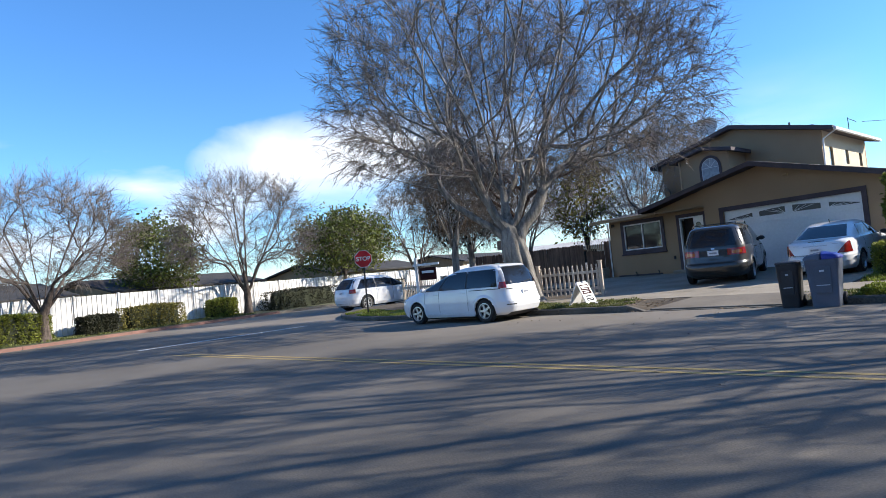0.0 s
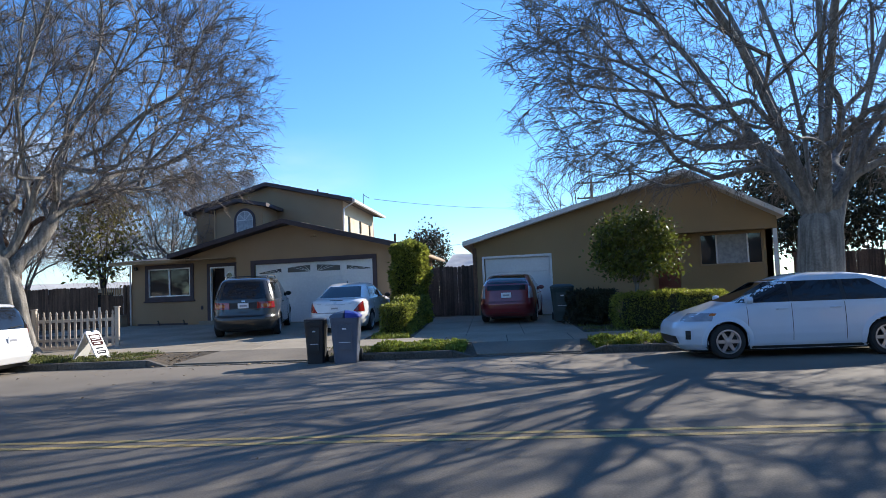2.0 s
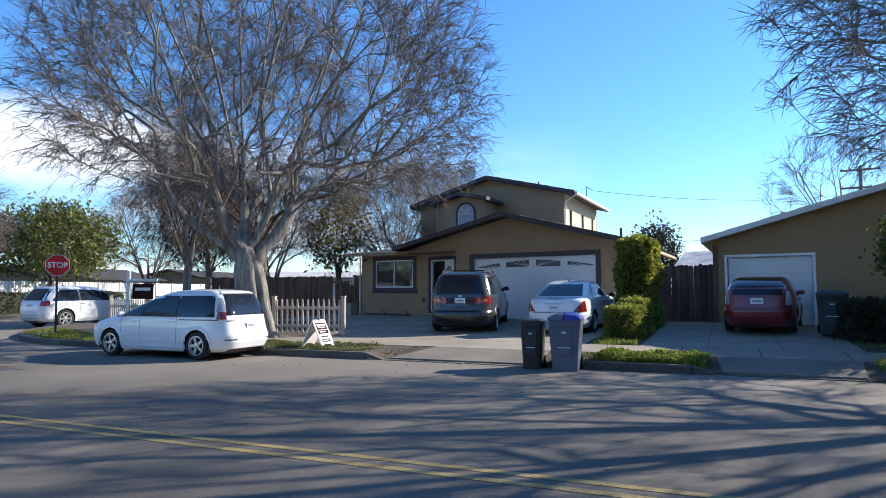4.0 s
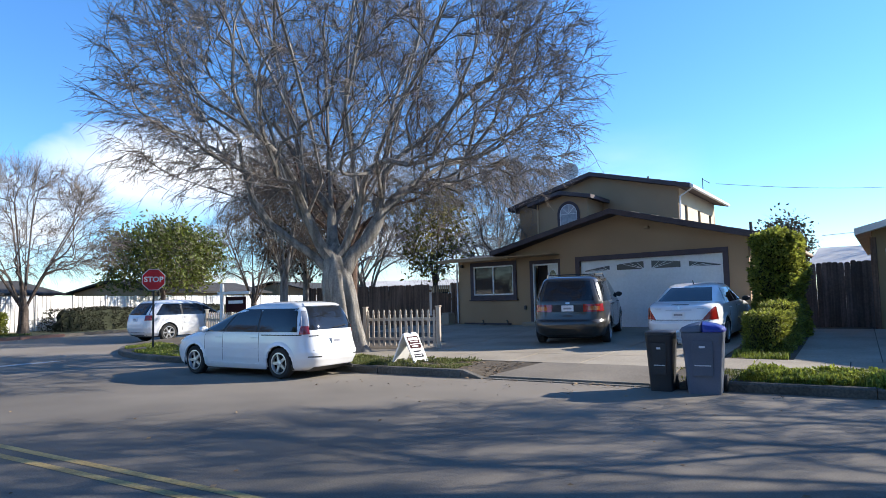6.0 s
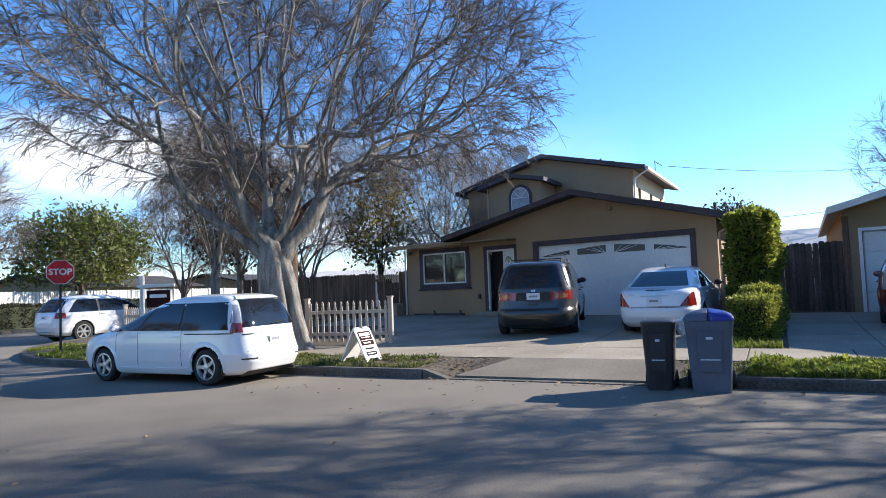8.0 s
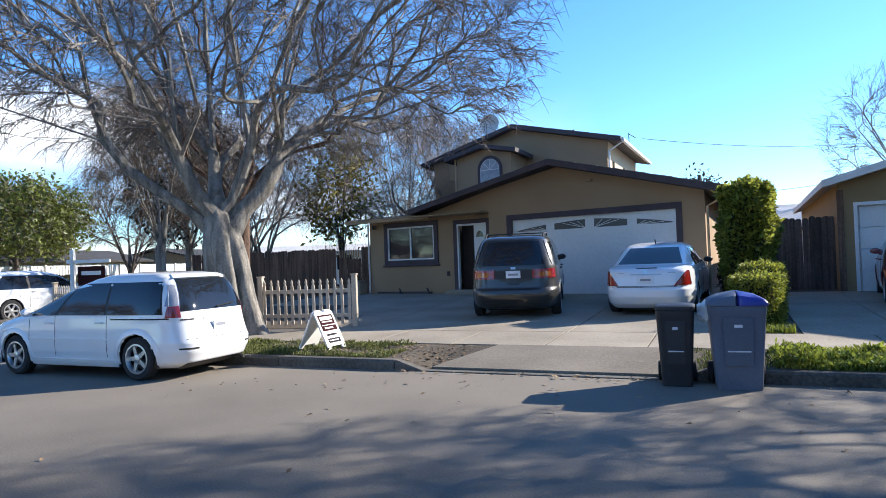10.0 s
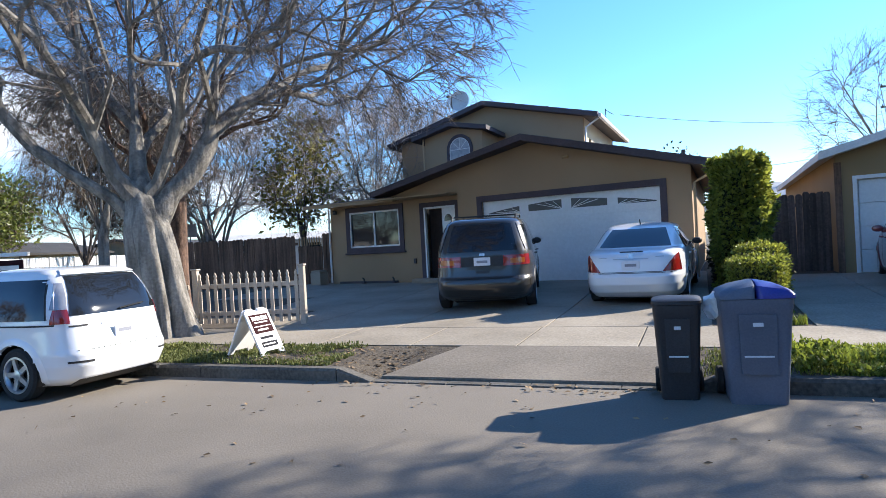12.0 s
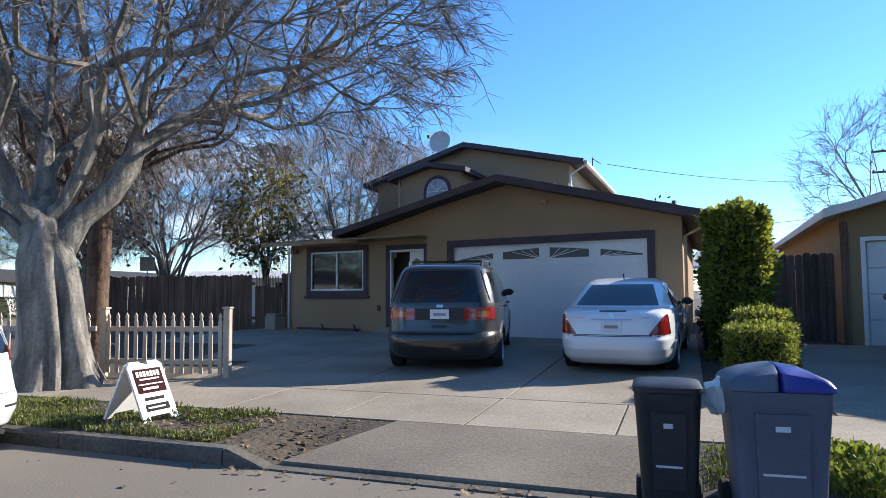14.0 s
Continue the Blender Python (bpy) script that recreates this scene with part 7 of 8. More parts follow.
def hatchback(label, m, mat, group=""):
    ob, sh_, b_ = car("hatchback", label, "car", m, pr_levels, mat, 0.31, (1.36, -1.34), 6, n=5.5)
    windows(ob, sh_, [(0.28, 0.26, 1.14, 0.50), (-0.62, -0.62, 0.20, 0.18), (-1.62, -1.1, -0.7, -0.7)], 0.98, 1.34)
    part("rear_window", end_patch(sh_, False, 1.17, 1.42, (-0.62, -0.5), (0.62, 0.5), 0.008), M["car_glass"], ob, "dark sloping rear window", True)
    part("rear_glass", end_patch(sh_, False, 0.97, 1.12, (-0.58, -0.58), (0.58, 0.58), 0.006), M["car_glass"], ob, "dark upright lower rear glass", True)
    part("windscreen", end_patch(sh_, True, 1.0, 1.38, (-0.6, -0.44), (0.6, 0.44), 0.008), M["car_glass"], ob, "", True)
    for sgn in (1, -1):
        part("tail_lamp", wrap_patch(sh_, sgn, 0.72, 1.08, 0.66, -1.96, 0.012), M["lamp_red"] if mat is not M["paint_red"] else M["lamp_clear"], ob, "", True)
        rows_ = []
        for i in range(5):
            f = i / 4
            z = 0.68 + 0.14 * f
            xs_ = np.linspace(2.1 - 0.16 * f, 1.62 - 0.05 * f, 8)
            rows_.append([(x, sgn * sh_.side(x, z, 0.010), z) for x in xs_])
        hl = part("head_lamp", skin(rows_, 0.03, (0.3, sgn, 0)), M["lamp_clear"], ob, "clear swept-back head lamp", True)
        part("turn_lens", side_patch(sh_, sgn, 0.775, 0.815, (1.56, 1.52), (1.66, 1.62), 0.013, 3, 2), M["lamp_amber"], hl)
        part("fog_slot", side_patch(sh_, sgn, 0.36, 0.52, (1.98, 1.98), (2.06, 2.06), 0.008, 2, 2), M["black_plastic"], ob)
        mirror(ob, sh_, 0.98, 0.98, mat, sgn)
    plate_on(ob, sh_, 0.82)
    part("bumper_gap", end_patch(sh_, False, 0.62, 0.63, (-0.8, -0.8), (0.8, 0.8), 0.004, 12, 1), M["seam"], ob)
    part("rear_valance", end_patch(sh_, False, 0.17, 0.30, (-0.7, -0.7), (0.7, 0.7), 0.006, 10, 1), M["black_plastic"], ob)
    part("grille", end_patch(sh_, True, 0.28, 0.42, (-0.55, -0.55), (0.55, 0.55), 0.004), M["black_plastic"], ob)
    part("sill", side_patch(sh_, 1, 0.17, 0.22, (-0.95, -0.95), (0.95, 0.95), 0.006, 8, 1), M["black_plastic"], ob)
    part("sill", side_patch(sh_, -1, 0.17, 0.22, (-0.95, -0.95), (0.95, 0.95), 0.006, 8, 1), M["black_plastic"], ob)
    seams(ob, sh_, (-0.66, 0.24, 1.0), 0.3, 0.95)
    handles(ob, sh_, (-0.5, 0.42), 0.86, mat)
    return ob


hatchback("dark red hatchback parked nose-in on the shaded drive", Matrix.Translation((-3.36, 23.7, 0.385)) @ pose(0, 0, 0, 0, 0, 94), M["paint_red"])
pu, pv = 8.15, -0.95
hatchback("pale bluish-white hatchback parked at the kerb under a tree", Matrix.Translation((*S(pu, pv), 0.0)) @ pose(0, 0, 0, 0, 0, 180 + 11.3), M["paint_ice"])

# white sport utility car on the side street
su_levels = [(0.24, -2.1, 2.1, 0.80), (0.36, -2.22, 2.22, 0.86), (0.55, -2.28, 2.28, 0.885), (0.72, -2.27, 2.27, 0.89), (0.86, -2.25, 2.14, 0.886), (0.96, -2.23, 1.75, 0.88), (1.04, -2.2, 1.35, 0.868), (1.14, -2.15, 1.12, 0.845),
             (1.3, -2.02, 0.82, 0.79), (1.48, -1.85, 0.48, 0.72), (1.58, -1.72, 0.2, 0.65), (1.64, -1.45, -0.2, 0.52), (1.665, -1.0, -0.6, 0.3)]
su_head = 99.0
rw = Vector((-28.8, 16.75))
fwd = Vector((math.cos(radians(su_head)), math.sin(radians(su_head))))
su_c = rw + fwd * 1.33 + Vector((-fwd.y, fwd.x)) * 0.78
su, sh, sub = car("sport_utility_car", "white sport utility car parked on the side street", "car", Matrix.Translation((su_c.x, su_c.y, 0)) @ pose(0, 0, 0, 0, 0, su_head) @ Matrix.Scale(1.05, 4),
                  su_levels, M["paint_white"], 0.36, (1.33, -1.33), 6)
windows(su, sh, [(0.3, 0.28, 1.15, 0.55), (-0.7, -0.7, 0.22, 0.2), (-1.85, -1.5, -0.78, -0.78)], 1.06, 1.5)
part("rear_window", end_patch(sh, False, 1.08, 1.54, (-0.72, -0.58), (0.72, 0.58), 0.008), M["car_glass"], su, "dark rear window", True)
part("windscreen", end_patch(sh, True, 1.08, 1.54, (-0.72, -0.58), (0.72, 0.58), 0.008), M["car_glass"], su, "", True)
for sgn in (1, -1):
    part("tail_lamp", wrap_patch(sh, sgn, 0.86, 1.06, 0.6, -1.95, 0.012), M["lamp_red"], su, "", True)
    mirror(su, sh, 1.0, 1.06, M["paint_white"], sgn)
plate_on(su, sh, 0.9)
part("rear_valance", end_patch(sh, False, 0.26, 0.4, (-0.7, -0.7), (0.7, 0.7), 0.006, 10, 1), M["black_plastic"], su)
seams(su, sh, (-0.74, 0.26), 0.4, 1.02)
handles(su, sh, (-0.58, 0.45), 0.96, M["paint_white"])

# ---- bins, signs and small things ----
M["bin_black"] = material("black_bin_plastic", (0.014, 0.014, 0.016), (0.034, 0.034, 0.038), 0.5, 60, 2, 0.15)
M["bin_grey"] = material("blue_grey_bin_plastic", (0.082, 0.098, 0.135), (0.122, 0.143, 0.19), 0.55, 60, 2, 0.15)
M["bin_grey_dark"] = material("shaded_bin_panel_plastic", (0.075, 0.087, 0.115), (0.115, 0.13, 0.165), 0.6, 60, 2, 0.15)
M["bin_blue"] = material("blue_lid_plastic", (0.02, 0.025, 0.20), (0.035, 0.045, 0.30), 0.4, 60, 2, 0.1)
M["bin_green"] = material("dark_green_plastic", (0.012, 0.028, 0.03), (0.022, 0.042, 0.045), 0.5, 60, 2, 0.1)
M["label_white"] = material("white_label", (0.55, 0.56, 0.58), (0.72, 0.73, 0.75), 0.6, 40, 3, 0.0)
M["sign_white"] = material("white_sign_board", (0.74, 0.73, 0.71), (0.84, 0.83, 0.81), 0.5, 30, 2, 0.05)
M["sign_maroon"] = material("maroon_print", (0.03, 0.012, 0.013), (0.05, 0.02, 0.021), 0.95, 30, 2, 0.0, spec=0.05)
M["ink"] = material("dark_print", (0.02, 0.02, 0.024), (0.04, 0.04, 0.045), 0.95, 30, 2, 0.0, spec=0.05)
M["stop_red"] = material("stop_sign_red", (0.58, 0.008, 0.014), (0.68, 0.014, 0.02), 0.45, 20, 2, 0.0)
M["hydrant"] = material("white_hydrant_paint", (0.66, 0.66, 0.64), (0.8, 0.8, 0.78), 0.5, 20, 2, 0.1)
M["wire"] = material("black_cable", (0.02, 0.02, 0.02), (0.04, 0.04, 0.04), 0.7, 20, 2, 0.0)
M["pole_wood"] = material("utility_pole_wood", (0.06, 0.045, 0.035), (0.13, 0.10, 0.08), 0.9, 20, 2, 0.4, wave=(20, 20, 1))


def rounded(x0, x1, y0, y1, r, z, n=4):
    """Plan points of a rounded rectangle at height z."""
    pts = []
    for cx, cy, a0 in ((x1 - r, y1 - r, 0), (x0 + r, y1 - r, 90), (x0 + r, y0 + r, 180), (x1 - r, y0 + r, 270)):
        for k in range(n + 1):
            a = radians(a0 + 90 * k / n)
            pts.append((cx + r * math.cos(a), cy + r * math.sin(a), z))
    return pts


def wheelie_bin(label, m, w, d, h, mat, lid_mat, wheel_r=0.12, second=None, dome=1.0):
    """A wheeled kerbside bin: tapered tub with rim, domed lid, front panel, handle bar and two wheels. Front is -y."""
    ob = thing("wheelie_bin", label, "bin", m, "bins at the kerb")
    hb = h - 0.12
    rows = []
    for z, k in ((0.0, 0.78), (0.03, 0.80), (hb * 0.5, 0.9), (hb - 0.10, 0.985), (hb - 0.09, 1.0), (hb, 1.02)):
        rows.append(rounded(-w / 2 * k, w / 2 * k, -d / 2 * k, d / 2 * k, 0.06 * k, z))
    tub = Mesh().grid(rows, closed=True)
    n = len(rows[0])
    tub.f.append(tuple(range(n - 1, -1, -1)))
    top = (len(rows) - 1) * n
    tub.f.append(tuple(range(top, top + n)))
    t = part("tub", tub, mat, ob, "", True)
    # domed lid
    lid_rows = []
    for z, k in ((hb + 0.005, 1.06), (hb + 0.04, 1.06), (hb + 0.04 + 0.035 * dome, 0.99 - 0.04 * dome), (hb + 0.04 + 0.065 * dome, 0.72), (hb + 0.04 + 0.08 * dome, 0.4)):
        lid_rows.append(rounded(-w / 2 * k, w / 2 * k, -d / 2 * k, d / 2 * k, 0.07 * k, z))
    lid = Mesh().grid(lid_rows, closed=True)
    lid.f.append(tuple(range(n - 1, -1, -1)))
    top = (len(lid_rows) - 1) * n
    lid.f.append(tuple(range(top, top + n)))
    if second:
        # two lids side by side on the divided bin
        for x0, x1, mt in ((-w / 2, -0.005, lid_mat), (0.005, w / 2, second)):
            rr_ = []
            for z, k in ((hb + 0.005, 1.06), (hb + 0.035, 1.06), (hb + 0.07, 0.97), (hb + 0.1, 0.66), (hb + 0.11, 0.3)):
                a = x0 if x0 > 0 else x0 * k
                b = x1 if x1 < 0 else x1 * k
                dz = 0.0
                rr_.append([(px, py, pz + 0.05 * (1 - abs(px) / (w / 2)) * (pz > hb + 0.05)) for px, py, pz in rounded(a, b, -d / 2 * k, d / 2 * k, 0.05 * k, z)])
            lm = Mesh().grid(rr_, closed=True)
            lm.f.append(tuple(range(n - 1, -1, -1)))
            lm.f.append(tuple(range(4 * n, 5 * n)))
            part("lid", lm, mt, ob, "blue half lid" if mt is second else "grey half lid", True)
    else:
        part("lid", lid, lid_mat, ob, "", True)
    # front panel with rim, label, and white stripe; the divided bin's recess shade is put into a darker colour
    fy = -d / 2 * 0.93
    part("front_panel", Mesh().slab([(-w * 0.24, fy - 0.02, hb * 0.30), (w * 0.24, fy - 0.02, hb * 0.30), (w * 0.26, -d / 2 * 0.985 - 0.012, hb * 0.86), (-w * 0.26, -d / 2 * 0.985 - 0.012, hb * 0.86)], (0, 0.03, 0)), M["bin_black"] if mat is M["bin_black"] else M["bin_grey_dark"] if second else mat, t)
    part("catch_bar", Mesh().box(-w * 0.2, w * 0.2, -d / 2 * 0.9 - 0.035, -d / 2 * 0.9, hb * 0.46, hb * 0.475), M["label_white"], t, "white stripe")
    part("sticker", Mesh().box(-w * 0.07, w * 0.07, -d / 2 * 0.97 - 0.03, -d / 2 * 0.97 - 0.022, hb * 0.75, hb * 0.785), M["label_white"], t, "white label")
    part("handle", Mesh().tube([(-w * 0.4, d / 2 * 1.0, hb - 0.05), (-w * 0.4, d / 2 + 0.09, hb + 0.01), (w * 0.4, d / 2 + 0.09, hb + 0.01), (w * 0.4, d / 2 * 1.0, hb - 0.05)], 0.015, 6), mat, ob)
    for sgn in (1, -1):
        part("wheel", Mesh().lathe([(0.02, -0.03), (wheel_r - 0.01, -0.03), (wheel_r, -0.02), (wheel_r, 0.02), (wheel_r - 0.01, 0.03), (0.02, 0.03)], 16,
                                   Matrix.Translation((sgn * (w / 2 - 0.02), d / 2 * 0.86, wheel_r)) @ pose(0, 0, 0, 0, 90, 0)), M["tyre"], ob, "", True)
    part("wheel_axle", Mesh().tube([(-w / 2, d / 2 * 0.86, wheel_r), (w / 2, d / 2 * 0.86, wheel_r)], 0.012, 6), M["metal_dark"], ob)
    return ob


bin_turn = 14.0
wheelie_bin("black wheeled refuse bin standing in the gutter", Matrix.Translation((*S(-1.10, -0.16), 0.0)) @ pose(0, 0, 0, 0, 0, bin_turn), 0.42, 0.46, 1.0, M["bin_black"], M["bin_black"], dome=0.35)
wheelie_bin("tall blue-grey divided recycling bin with a half-blue lid", Matrix.Translation((*S(-0.45, -0.2), 0.0)) @ pose(0, 0, 0, 0, 0, bin_turn + 2), 0.59, 0.56, 1.05, M["bin_grey"], M["bin_grey"], 0.13, M["bin_blue"])
wheelie_bin("dark green wheeled bin beside the red car", Matrix.Translation((-1.6, 22.2, 0.38)) @ pose(0, 0, 0, 0, 0, 4), 0.68, 0.7, 1.1, M["bin_green"], M["bin_green"])
# a crumpled clear bag between the bins
bag = Mesh()
rng_b = random.Random(4)
rows_b = []
for i in range(7):
    a = math.pi * i / 6
    rows_b.append([(0.09 * math.sin(a) * math.cos(2 * math.pi * j / 10) * rng_b.uniform(0.6, 1.4), 0.07 * math.sin(a) * math.sin(2 * math.pi * j / 10) * rng_b.uniform(0.6, 1.4), 0.12 * math.cos(a) + rng_b.uniform(-0.02, 0.02)) for j in range(10)])
bag.grid(rows_b, closed=True)
bg = part("plastic_bag", bag.move(Matrix.Translation((*S(-0.77, -0.2), 0.86))), M["sign_white"])
tagged(bg, "crumpled white plastic bag caught between the bins", "bag")

# folding board sign on the verge
asign = thing("sandwich_board", "white folding board sign with maroon print on the verge", "sign", Matrix.Translation((*S(-6.70, 0.82), rise(0.82) - 0.01)) @ pose(0, 0, 0, 0, 0, 98) @ Matrix.Scale(0.88, 4))
for sgn, nm in ((1, "rear_board"), (-1, "front_board")):
    mm = Matrix.Translation((0, 0.0, 0.72)) @ pose(0, 0, 0, 26 * sgn, 0, 0) @ Matrix.Translation((0, 0, -0.78))
    bo = Mesh()
    bo.slab([(-0.27, 0, 0.09), (-0.27, 0, 0.0), (-0.17, 0, 0.0), (-0.15, 0, 0.07), (0.15, 0, 0.07), (0.17, 0, 0.0), (0.27, 0, 0.0), (0.27, 0, 0.74), (0.22, 0, 0.78),
             (0.06, 0, 0.78), (0.05, 0, 0.745), (-0.05, 0, 0.745), (-0.06, 0, 0.78), (-0.22, 0, 0.78), (-0.27, 0, 0.74)], (0, 0.03, 0))
    pb = part(nm, bo.move(mm), M["sign_white"], asign, "white moulded plastic board")
    if sgn == -1:
        def flat(x0, x1, z0, z1, mat, lift=0.004, nm="print"):
            part(nm, Mesh().box(x0, x1, -lift, -0.001, z0, z1).move(mm), mat, pb)
        flat(-0.22, 0.22, 0.37, 0.69, M["sign_maroon"], 0.004, "maroon_panel")
        for k in range(7):
            flat(-0.18 + k * 0.053, -0.142 + k * 0.053, 0.585, 0.655, M["sign_white"], 0.007, "white_bar")
        flat(-0.15, 0.15, 0.54, 0.56, M["sign_white"], 0.007, "white_bar")
        flat(-0.19, 0.19, 0.475, 0.49, M["sign_white"], 0.007, "white_bar")
        flat(-0.14, 0.1, 0.41, 0.44, M["sign_white"], 0.007, "white_bar")
        flat(-0.16, 0.14, 0.27, 0.31, M["ink"], 0.004, "print_bar")
        flat(-0.18, 0.18, 0.13, 0.22, M["ink"], 0.004, "print_bar")
        flat(-0.15, 0.12, 0.165, 0.185, M["sign_white"], 0.007, "white_bar")

# stop sign on the corner
sp = Vector((-22.35, 13.42, 0.16))
stop = thing("stop_sign", "red octagonal stop sign on a thin metal post", "street sign", sp)
face = math.degrees(math.atan2(-sp.y + 5.0, -sp.x - 0.5))      # turned towards oncoming traffic
turn = pose(0, 0, 0, 0, 0, face + 90)
part("post", Mesh().box(-0.03, 0.03, 0.02, 0.05, -0.1, 2.5).move(turn), M["metal_dark"], stop)
R8 = 0.37
octo = [(R8 * math.cos(radians(22.5 + 45 * k)), 0.0, 2.18 + R8 * math.sin(radians(22.5 + 45 * k))) for k in range(8)]
octi = [(x * 0.93, -0.004, 2.18 + (z - 2.18) * 0.93) for x, y, z in octo]
part("rim_plate", Mesh().slab(octo, (0, 0.008, 0)).move(turn), M["label_white"], stop, "white rim")
face_ob = part("face_plate", Mesh().slab(octi, (0, 0.003, 0)).move(turn), M["stop_red"], stop, "red face")
txt = bpy.data.curves.new("lettering", "FONT")
txt.body = "STOP"
txt.size = 0.235
txt.align_x, txt.align_y = "CENTER", "CENTER"
txt.extrude = 0.002
txt.offset = 0.006
to = new("lettering", txt)
dg = bpy.context.evaluated_depsgraph_get()
tm = bpy.data.meshes.new_from_object(to.evaluated_get(dg))
bpy.data.objects.remove(to)
tm.materials.clear()
tm.materials.append(M["sign_white"])
tm.transform(turn @ Matrix.Translation((0, -0.008, 2.18)) @ pose(0, 0, 0, 90, 0, 0))
lt = new("lettering", tm)
lt.parent = stop
tagged(lt, "white lettering")

# fire hydrant, house-for-sale post, street-sign pole
hy = thing("fire_hydrant", "white fire hydrant on the grass corner", "hydrant", (*S(-12.75, 0.45), 0.15))
part("barrel", Mesh().lathe([(0.14, 0), (0.14, 0.05), (0.095, 0.06), (0.095, 0.42), (0.12, 0.44), (0.12, 0.5), (0.09, 0.6), (0.04, 0.66), (0.03, 0.7)], 16), M["hydrant"], hy, "", True)
for a in (0, 180, 270):
    part("outlet", Mesh().lathe([(0.05, 0.08), (0.05, 0.14), (0.065, 0.145), (0.065, 0.17), (0.03, 0.18)], 10, Matrix.Translation((0, 0, 0.38)) @ pose(0, 0, 0, 0, 0, a) @ pose(0, 0, 0, 0, 90, 0)), M["hydrant"], hy, "", True)
ps = Vector((-21.2, 15.15, 0.22))
sale = thing("sale_sign", "white yard-arm post with a hanging dark sign by the picket fence", "sign", Matrix.Translation(ps) @ pose(0, 0, 0, 0, 0, 30))
part("post", Mesh().box(-0.05, 0.05, -0.05, 0.05, 0, 1.95, 0.006), M["sign_white"], sale)
part("arm", Mesh().box(-0.15, 1.0, -0.04, 0.04, 1.6, 1.69, 0.006), M["sign_white"], sale)
part("panel", Mesh().box(0.14, 0.86, -0.012, 0.012, 1.02, 1.52), M["sign_maroon"], sale, "dark maroon panel")
part("white_bar", Mesh().box(0.24, 0.76, -0.017, -0.012, 1.3, 1.4), M["sign_white"], sale)
for x in (0.22, 0.78):
    part("hanger", Mesh().tube([(x, 0, 1.52), (x, 0, 1.6)], 0.008, 5), M["metal_dark"], sale)
pl = thing("street_sign_pole", "thin grey pole with a pale sign back", "street sign", (*S(-22.6, 17.0), 0.2))
part("post", Mesh().tube([(0, 0, -0.1), (0, 0, 2.9)], 0.03, 8), M["metal_grey"], pl)
part("plate", Mesh().box(-0.3, 0.3, -0.06, -0.04, 2.35, 2.95).move(pose(0, 0, 0, 0, 0, 45)), M["metal_grey"], pl)

# pipes and small clutter at the tan house
for x in (-18.05, -16.85):
    v = thing("standpipe", "small dark tap pipe against the tan wall", "tap", (x, WY - 0.12, 0.45))
    part("pipe", Mesh().tube([(0, 0, 0), (0, 0, 0.16), (0, -0.06, 0.2)], 0.025, 6), M["metal_dark"], v)
    part("valve", Mesh().box(-0.06, 0.06, -0.05, 0.05, 0.0, 0.08, 0.01), M["fascia"], v)
bk = thing("concrete_block", "pale concrete block beside the gate", "block", (-19.75, 24.3, 0.45))
part("block", Mesh().box(-0.22, 0.22, -0.2, 0.2, 0, 0.42, 0.015), M["concrete"], bk)
part("cap", Mesh().box(-0.2, 0.2, -0.18, 0.18, 0.42, 0.5, 0.015), M["concrete"], bk)

# ---- utility poles, cables and houses in the distance ----
for x, y, h, yaw in ((-2.2, 57.0, 9.9, 5), (0.9, 57.5, 10.4, 5)):
    up = thing("utility_pole", "wooden utility pole with crossarms behind the houses", "utility pole", (x, y, 0.2))
    part("pole", Mesh().tube([(0, 0, 0), (0, 0, h)], [0.15, 0.1], 8), M["pole_wood"], up)
    for z in (h - 0.35, h - 1.6):
        arm = part("crossarm", Mesh().box(-1.2, 1.2, -0.06, 0.06, z, z + 0.12).move(pose(0, 0, 0, 0, 0, yaw)), M["pole_wood"], up)
        for k in (-1.1, -0.6, 0.6, 1.1):
            part("insulator", Mesh().lathe([(0.03, 0), (0.05, 0.05), (0.03, 0.12)], 8, pose(0, 0, 0, 0, 0, yaw) @ Matrix.Translation((k, 0, z + 0.12))), M["metal_dark"], arm)
for (p, q, sag) in (((-12.9, 35.5, 6.6), (-2.2, 57.0, 8.2), 0.5), ((-2.2, 57.0, 8.4), (60.0, 60.0, 8.4), 1.2), ((-7.3, 30.0, 3.4), (-2.2, 57.0, 7.6), 0.5)):
    p, q = Vector(p), Vector(q)
    pts = [p.lerp(q, t) - Vector((0, 0, sag * 4 * t * (1 - t))) for t in np.linspace(0, 1, 13)]
    cb = part("cable", Mesh().tube(pts, 0.014, 4), M["wire"])
    tagged(cb, "thin black overhead cable", "cable")


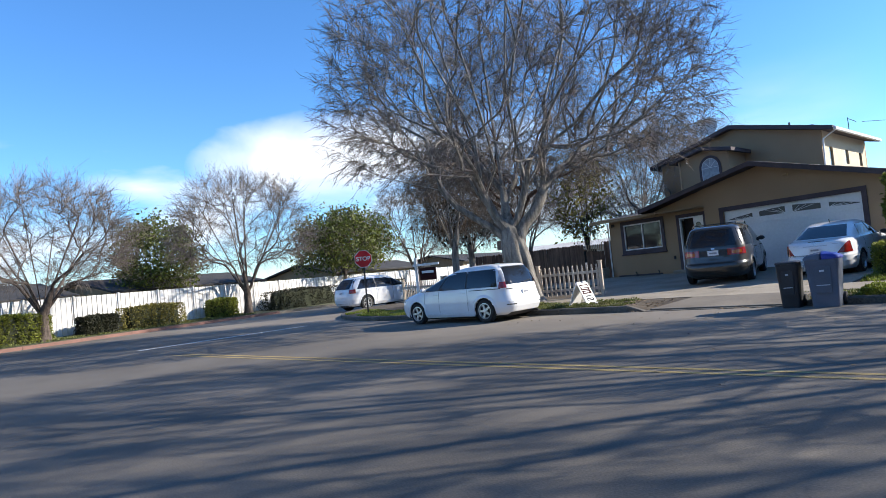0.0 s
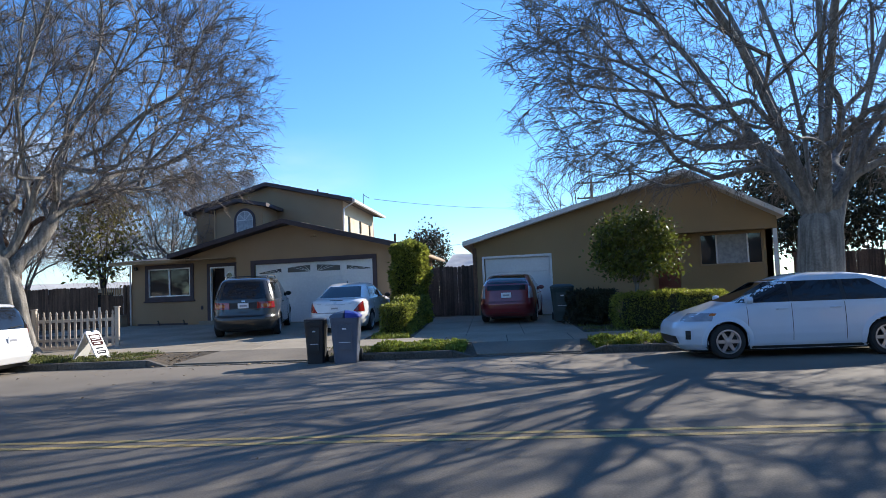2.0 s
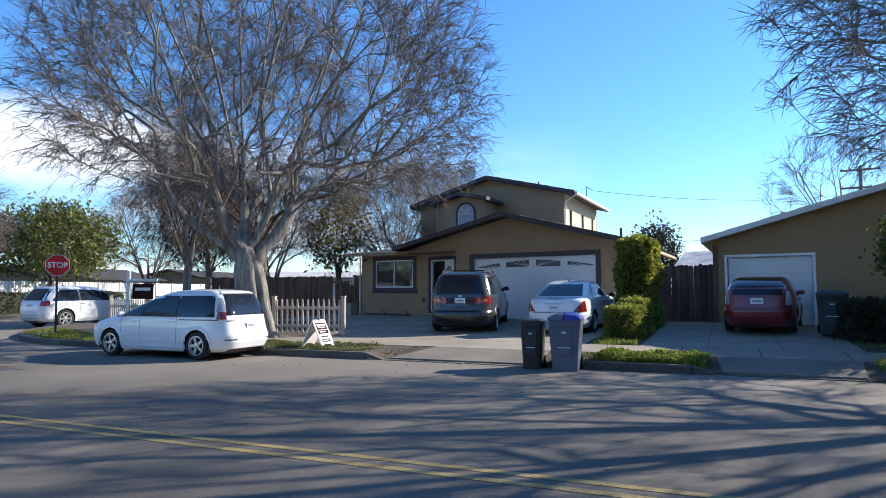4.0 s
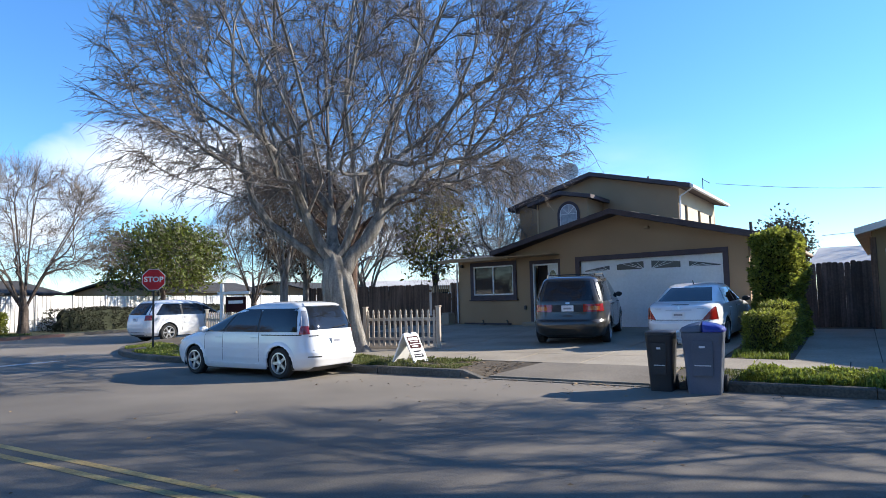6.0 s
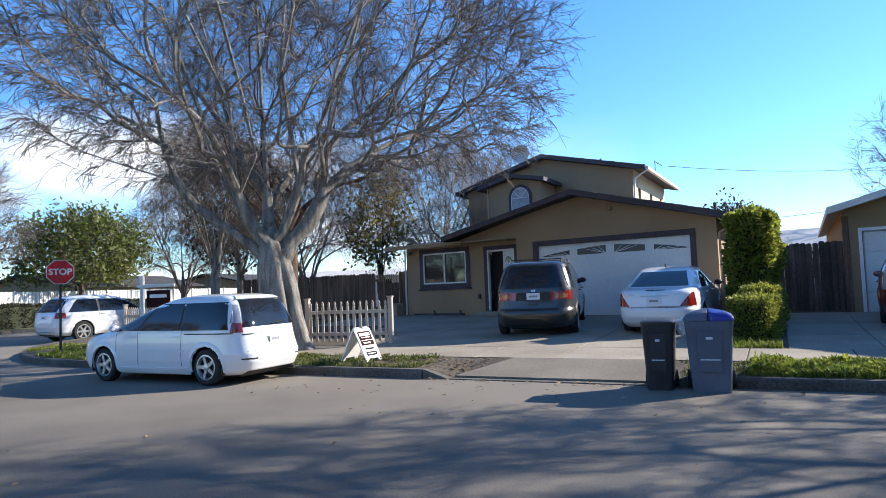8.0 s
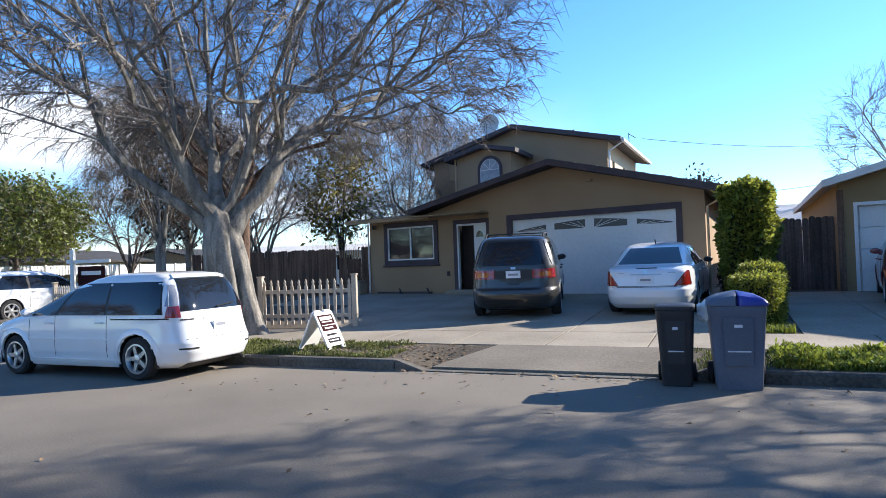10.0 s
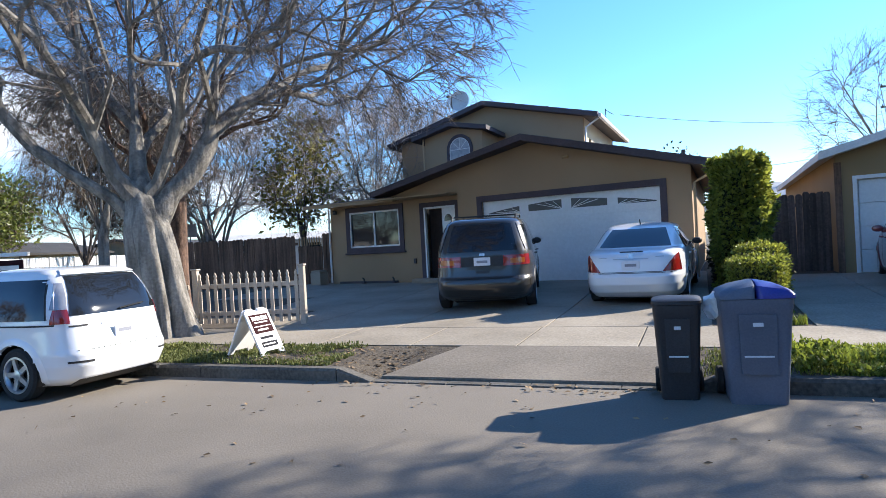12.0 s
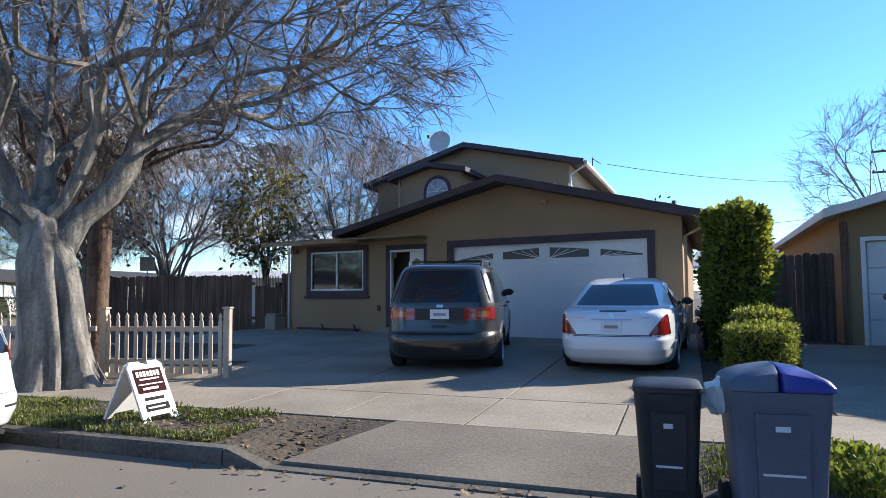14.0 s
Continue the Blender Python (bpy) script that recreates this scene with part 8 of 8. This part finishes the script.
def far_house(label, x, y, w, d, h, rise_, yaw, wall, roof, z0=0.2):
    """A low house of the street behind: walls with windows under a gabled roof with eaves."""
    ob = thing("far_house", label, "house", Matrix.Translation((x, y, z0)) @ pose(0, 0, 0, 0, 0, yaw))
    n_win = max(2, int(w / 3))
    holes = [(-w / 2 + w * (k + 0.5) / n_win - 0.6, -w / 2 + w * (k + 0.5) / n_win + 0.6, 0.95, 2.1) for k in range(n_win)]
    part("front_wall", wall_holes("x", -d / 2, 0.2, -w / 2, w / 2, -0.2, {-w / 2: h, w / 2: h}, holes), wall, ob)
    part("back_wall", wall_holes("x", d / 2 - 0.2, 0.2, -w / 2, w / 2, -0.2, {-w / 2: h, w / 2: h}, []), wall, ob)
    for x_ in (-w / 2 + 0.2, w / 2):
        part("side_wall", wall_holes("y", x_, 0.2, -d / 2 + 0.2, d / 2 - 0.2, -0.2, {-d / 2: h, 0: h + rise_ - 0.1, d / 2: h}, []), wall, ob)
    for a, b, c, e in holes:
        wd = part("window", ring(a, b, c, e, 0.06, -d / 2 - 0.02, -d / 2 + 0.06), M["white_paint"], ob)
        part("pane", Mesh().box(a + 0.06, b - 0.06, -d / 2 + 0.04, -d / 2 + 0.06, c + 0.06, e - 0.06), M["glass"], wd)
    o = 0.5
    for s in (-1, 1):
        part("roof", Mesh().slab([(-w / 2 - o, 0, h + rise_), (w / 2 + o, 0, h + rise_), (w / 2 + o, s * (d / 2 + o), h - 0.12), (-w / 2 - o, s * (d / 2 + o), h - 0.12)], (0, 0, 0.14)), roof, ob)
    return ob


fz = math.degrees(STREET) + 90 + 15.1
far_house("long low dark-roofed house behind the white fence", *S(-52.0, 46.0), 18, 8, 2.5, 0.9, fz, M["soffit"], M["dark_roof"])
far_house("low grey-roofed house behind the white fence", *S(-47.0, -9.0), 14, 8, 2.3, 1.0, fz, M["fence_white"], M["dark_roof"])
far_house("low tan house behind the white fence", *S(-49.0, 6.5), 13, 8, 2.3, 0.9, fz, M["soffit"], M["dark_roof"])
far_house("low dark-roofed house behind the white fence", *S(-51.0, 27.0), 16, 8, 2.4, 0.9, fz, M["soffit"], M["dark_roof"])
far_house("low pale-roofed house behind the yard trees", -38.5, 41.0, 7.5, 5, 2.3, 0.4, 40, M["fence_white"], M["roof_light"])
far_house("low white-roofed house beyond the gap between the houses", -6.0, 47.0, 10, 7, 2.5, 1.1, 4, M["fence_white"], M["roof_light"])
far_house("tan house next to the ochre house", 17.5, 27.5, 12, 10, 2.7, 1.4, 2, M["stucco_nb"], M["shingle"])
# Unseen houses and trees behind the walk's start, added to block low sky light
for k, (u, lb) in enumerate(((-9.0, "grey"), (8.0, "pale"), (25.0, "tan"))):
    far_house(f"low {lb} house added unseen behind the walk to block sky light", *S(u, -27.0), 14, 9, 2.8, 1.7, 11.3 + 180, (M["fence_white"], M["stucco"], M["soffit"])[k], M["shingle"])
for k, u in enumerate((-16.0, 0.0, 17.0, 33.0)):
    vase_tree("unseen leafy evergreen added behind the walk to block sky light", (*S(u, -22.5), 0.15), 8.5, 3.6, 81 + k, 260, 300, 0.2, 2.0, leaves=(M["leaf"], 7000, 0.3, 0.45), name="evergreen_tree", low=0.25)
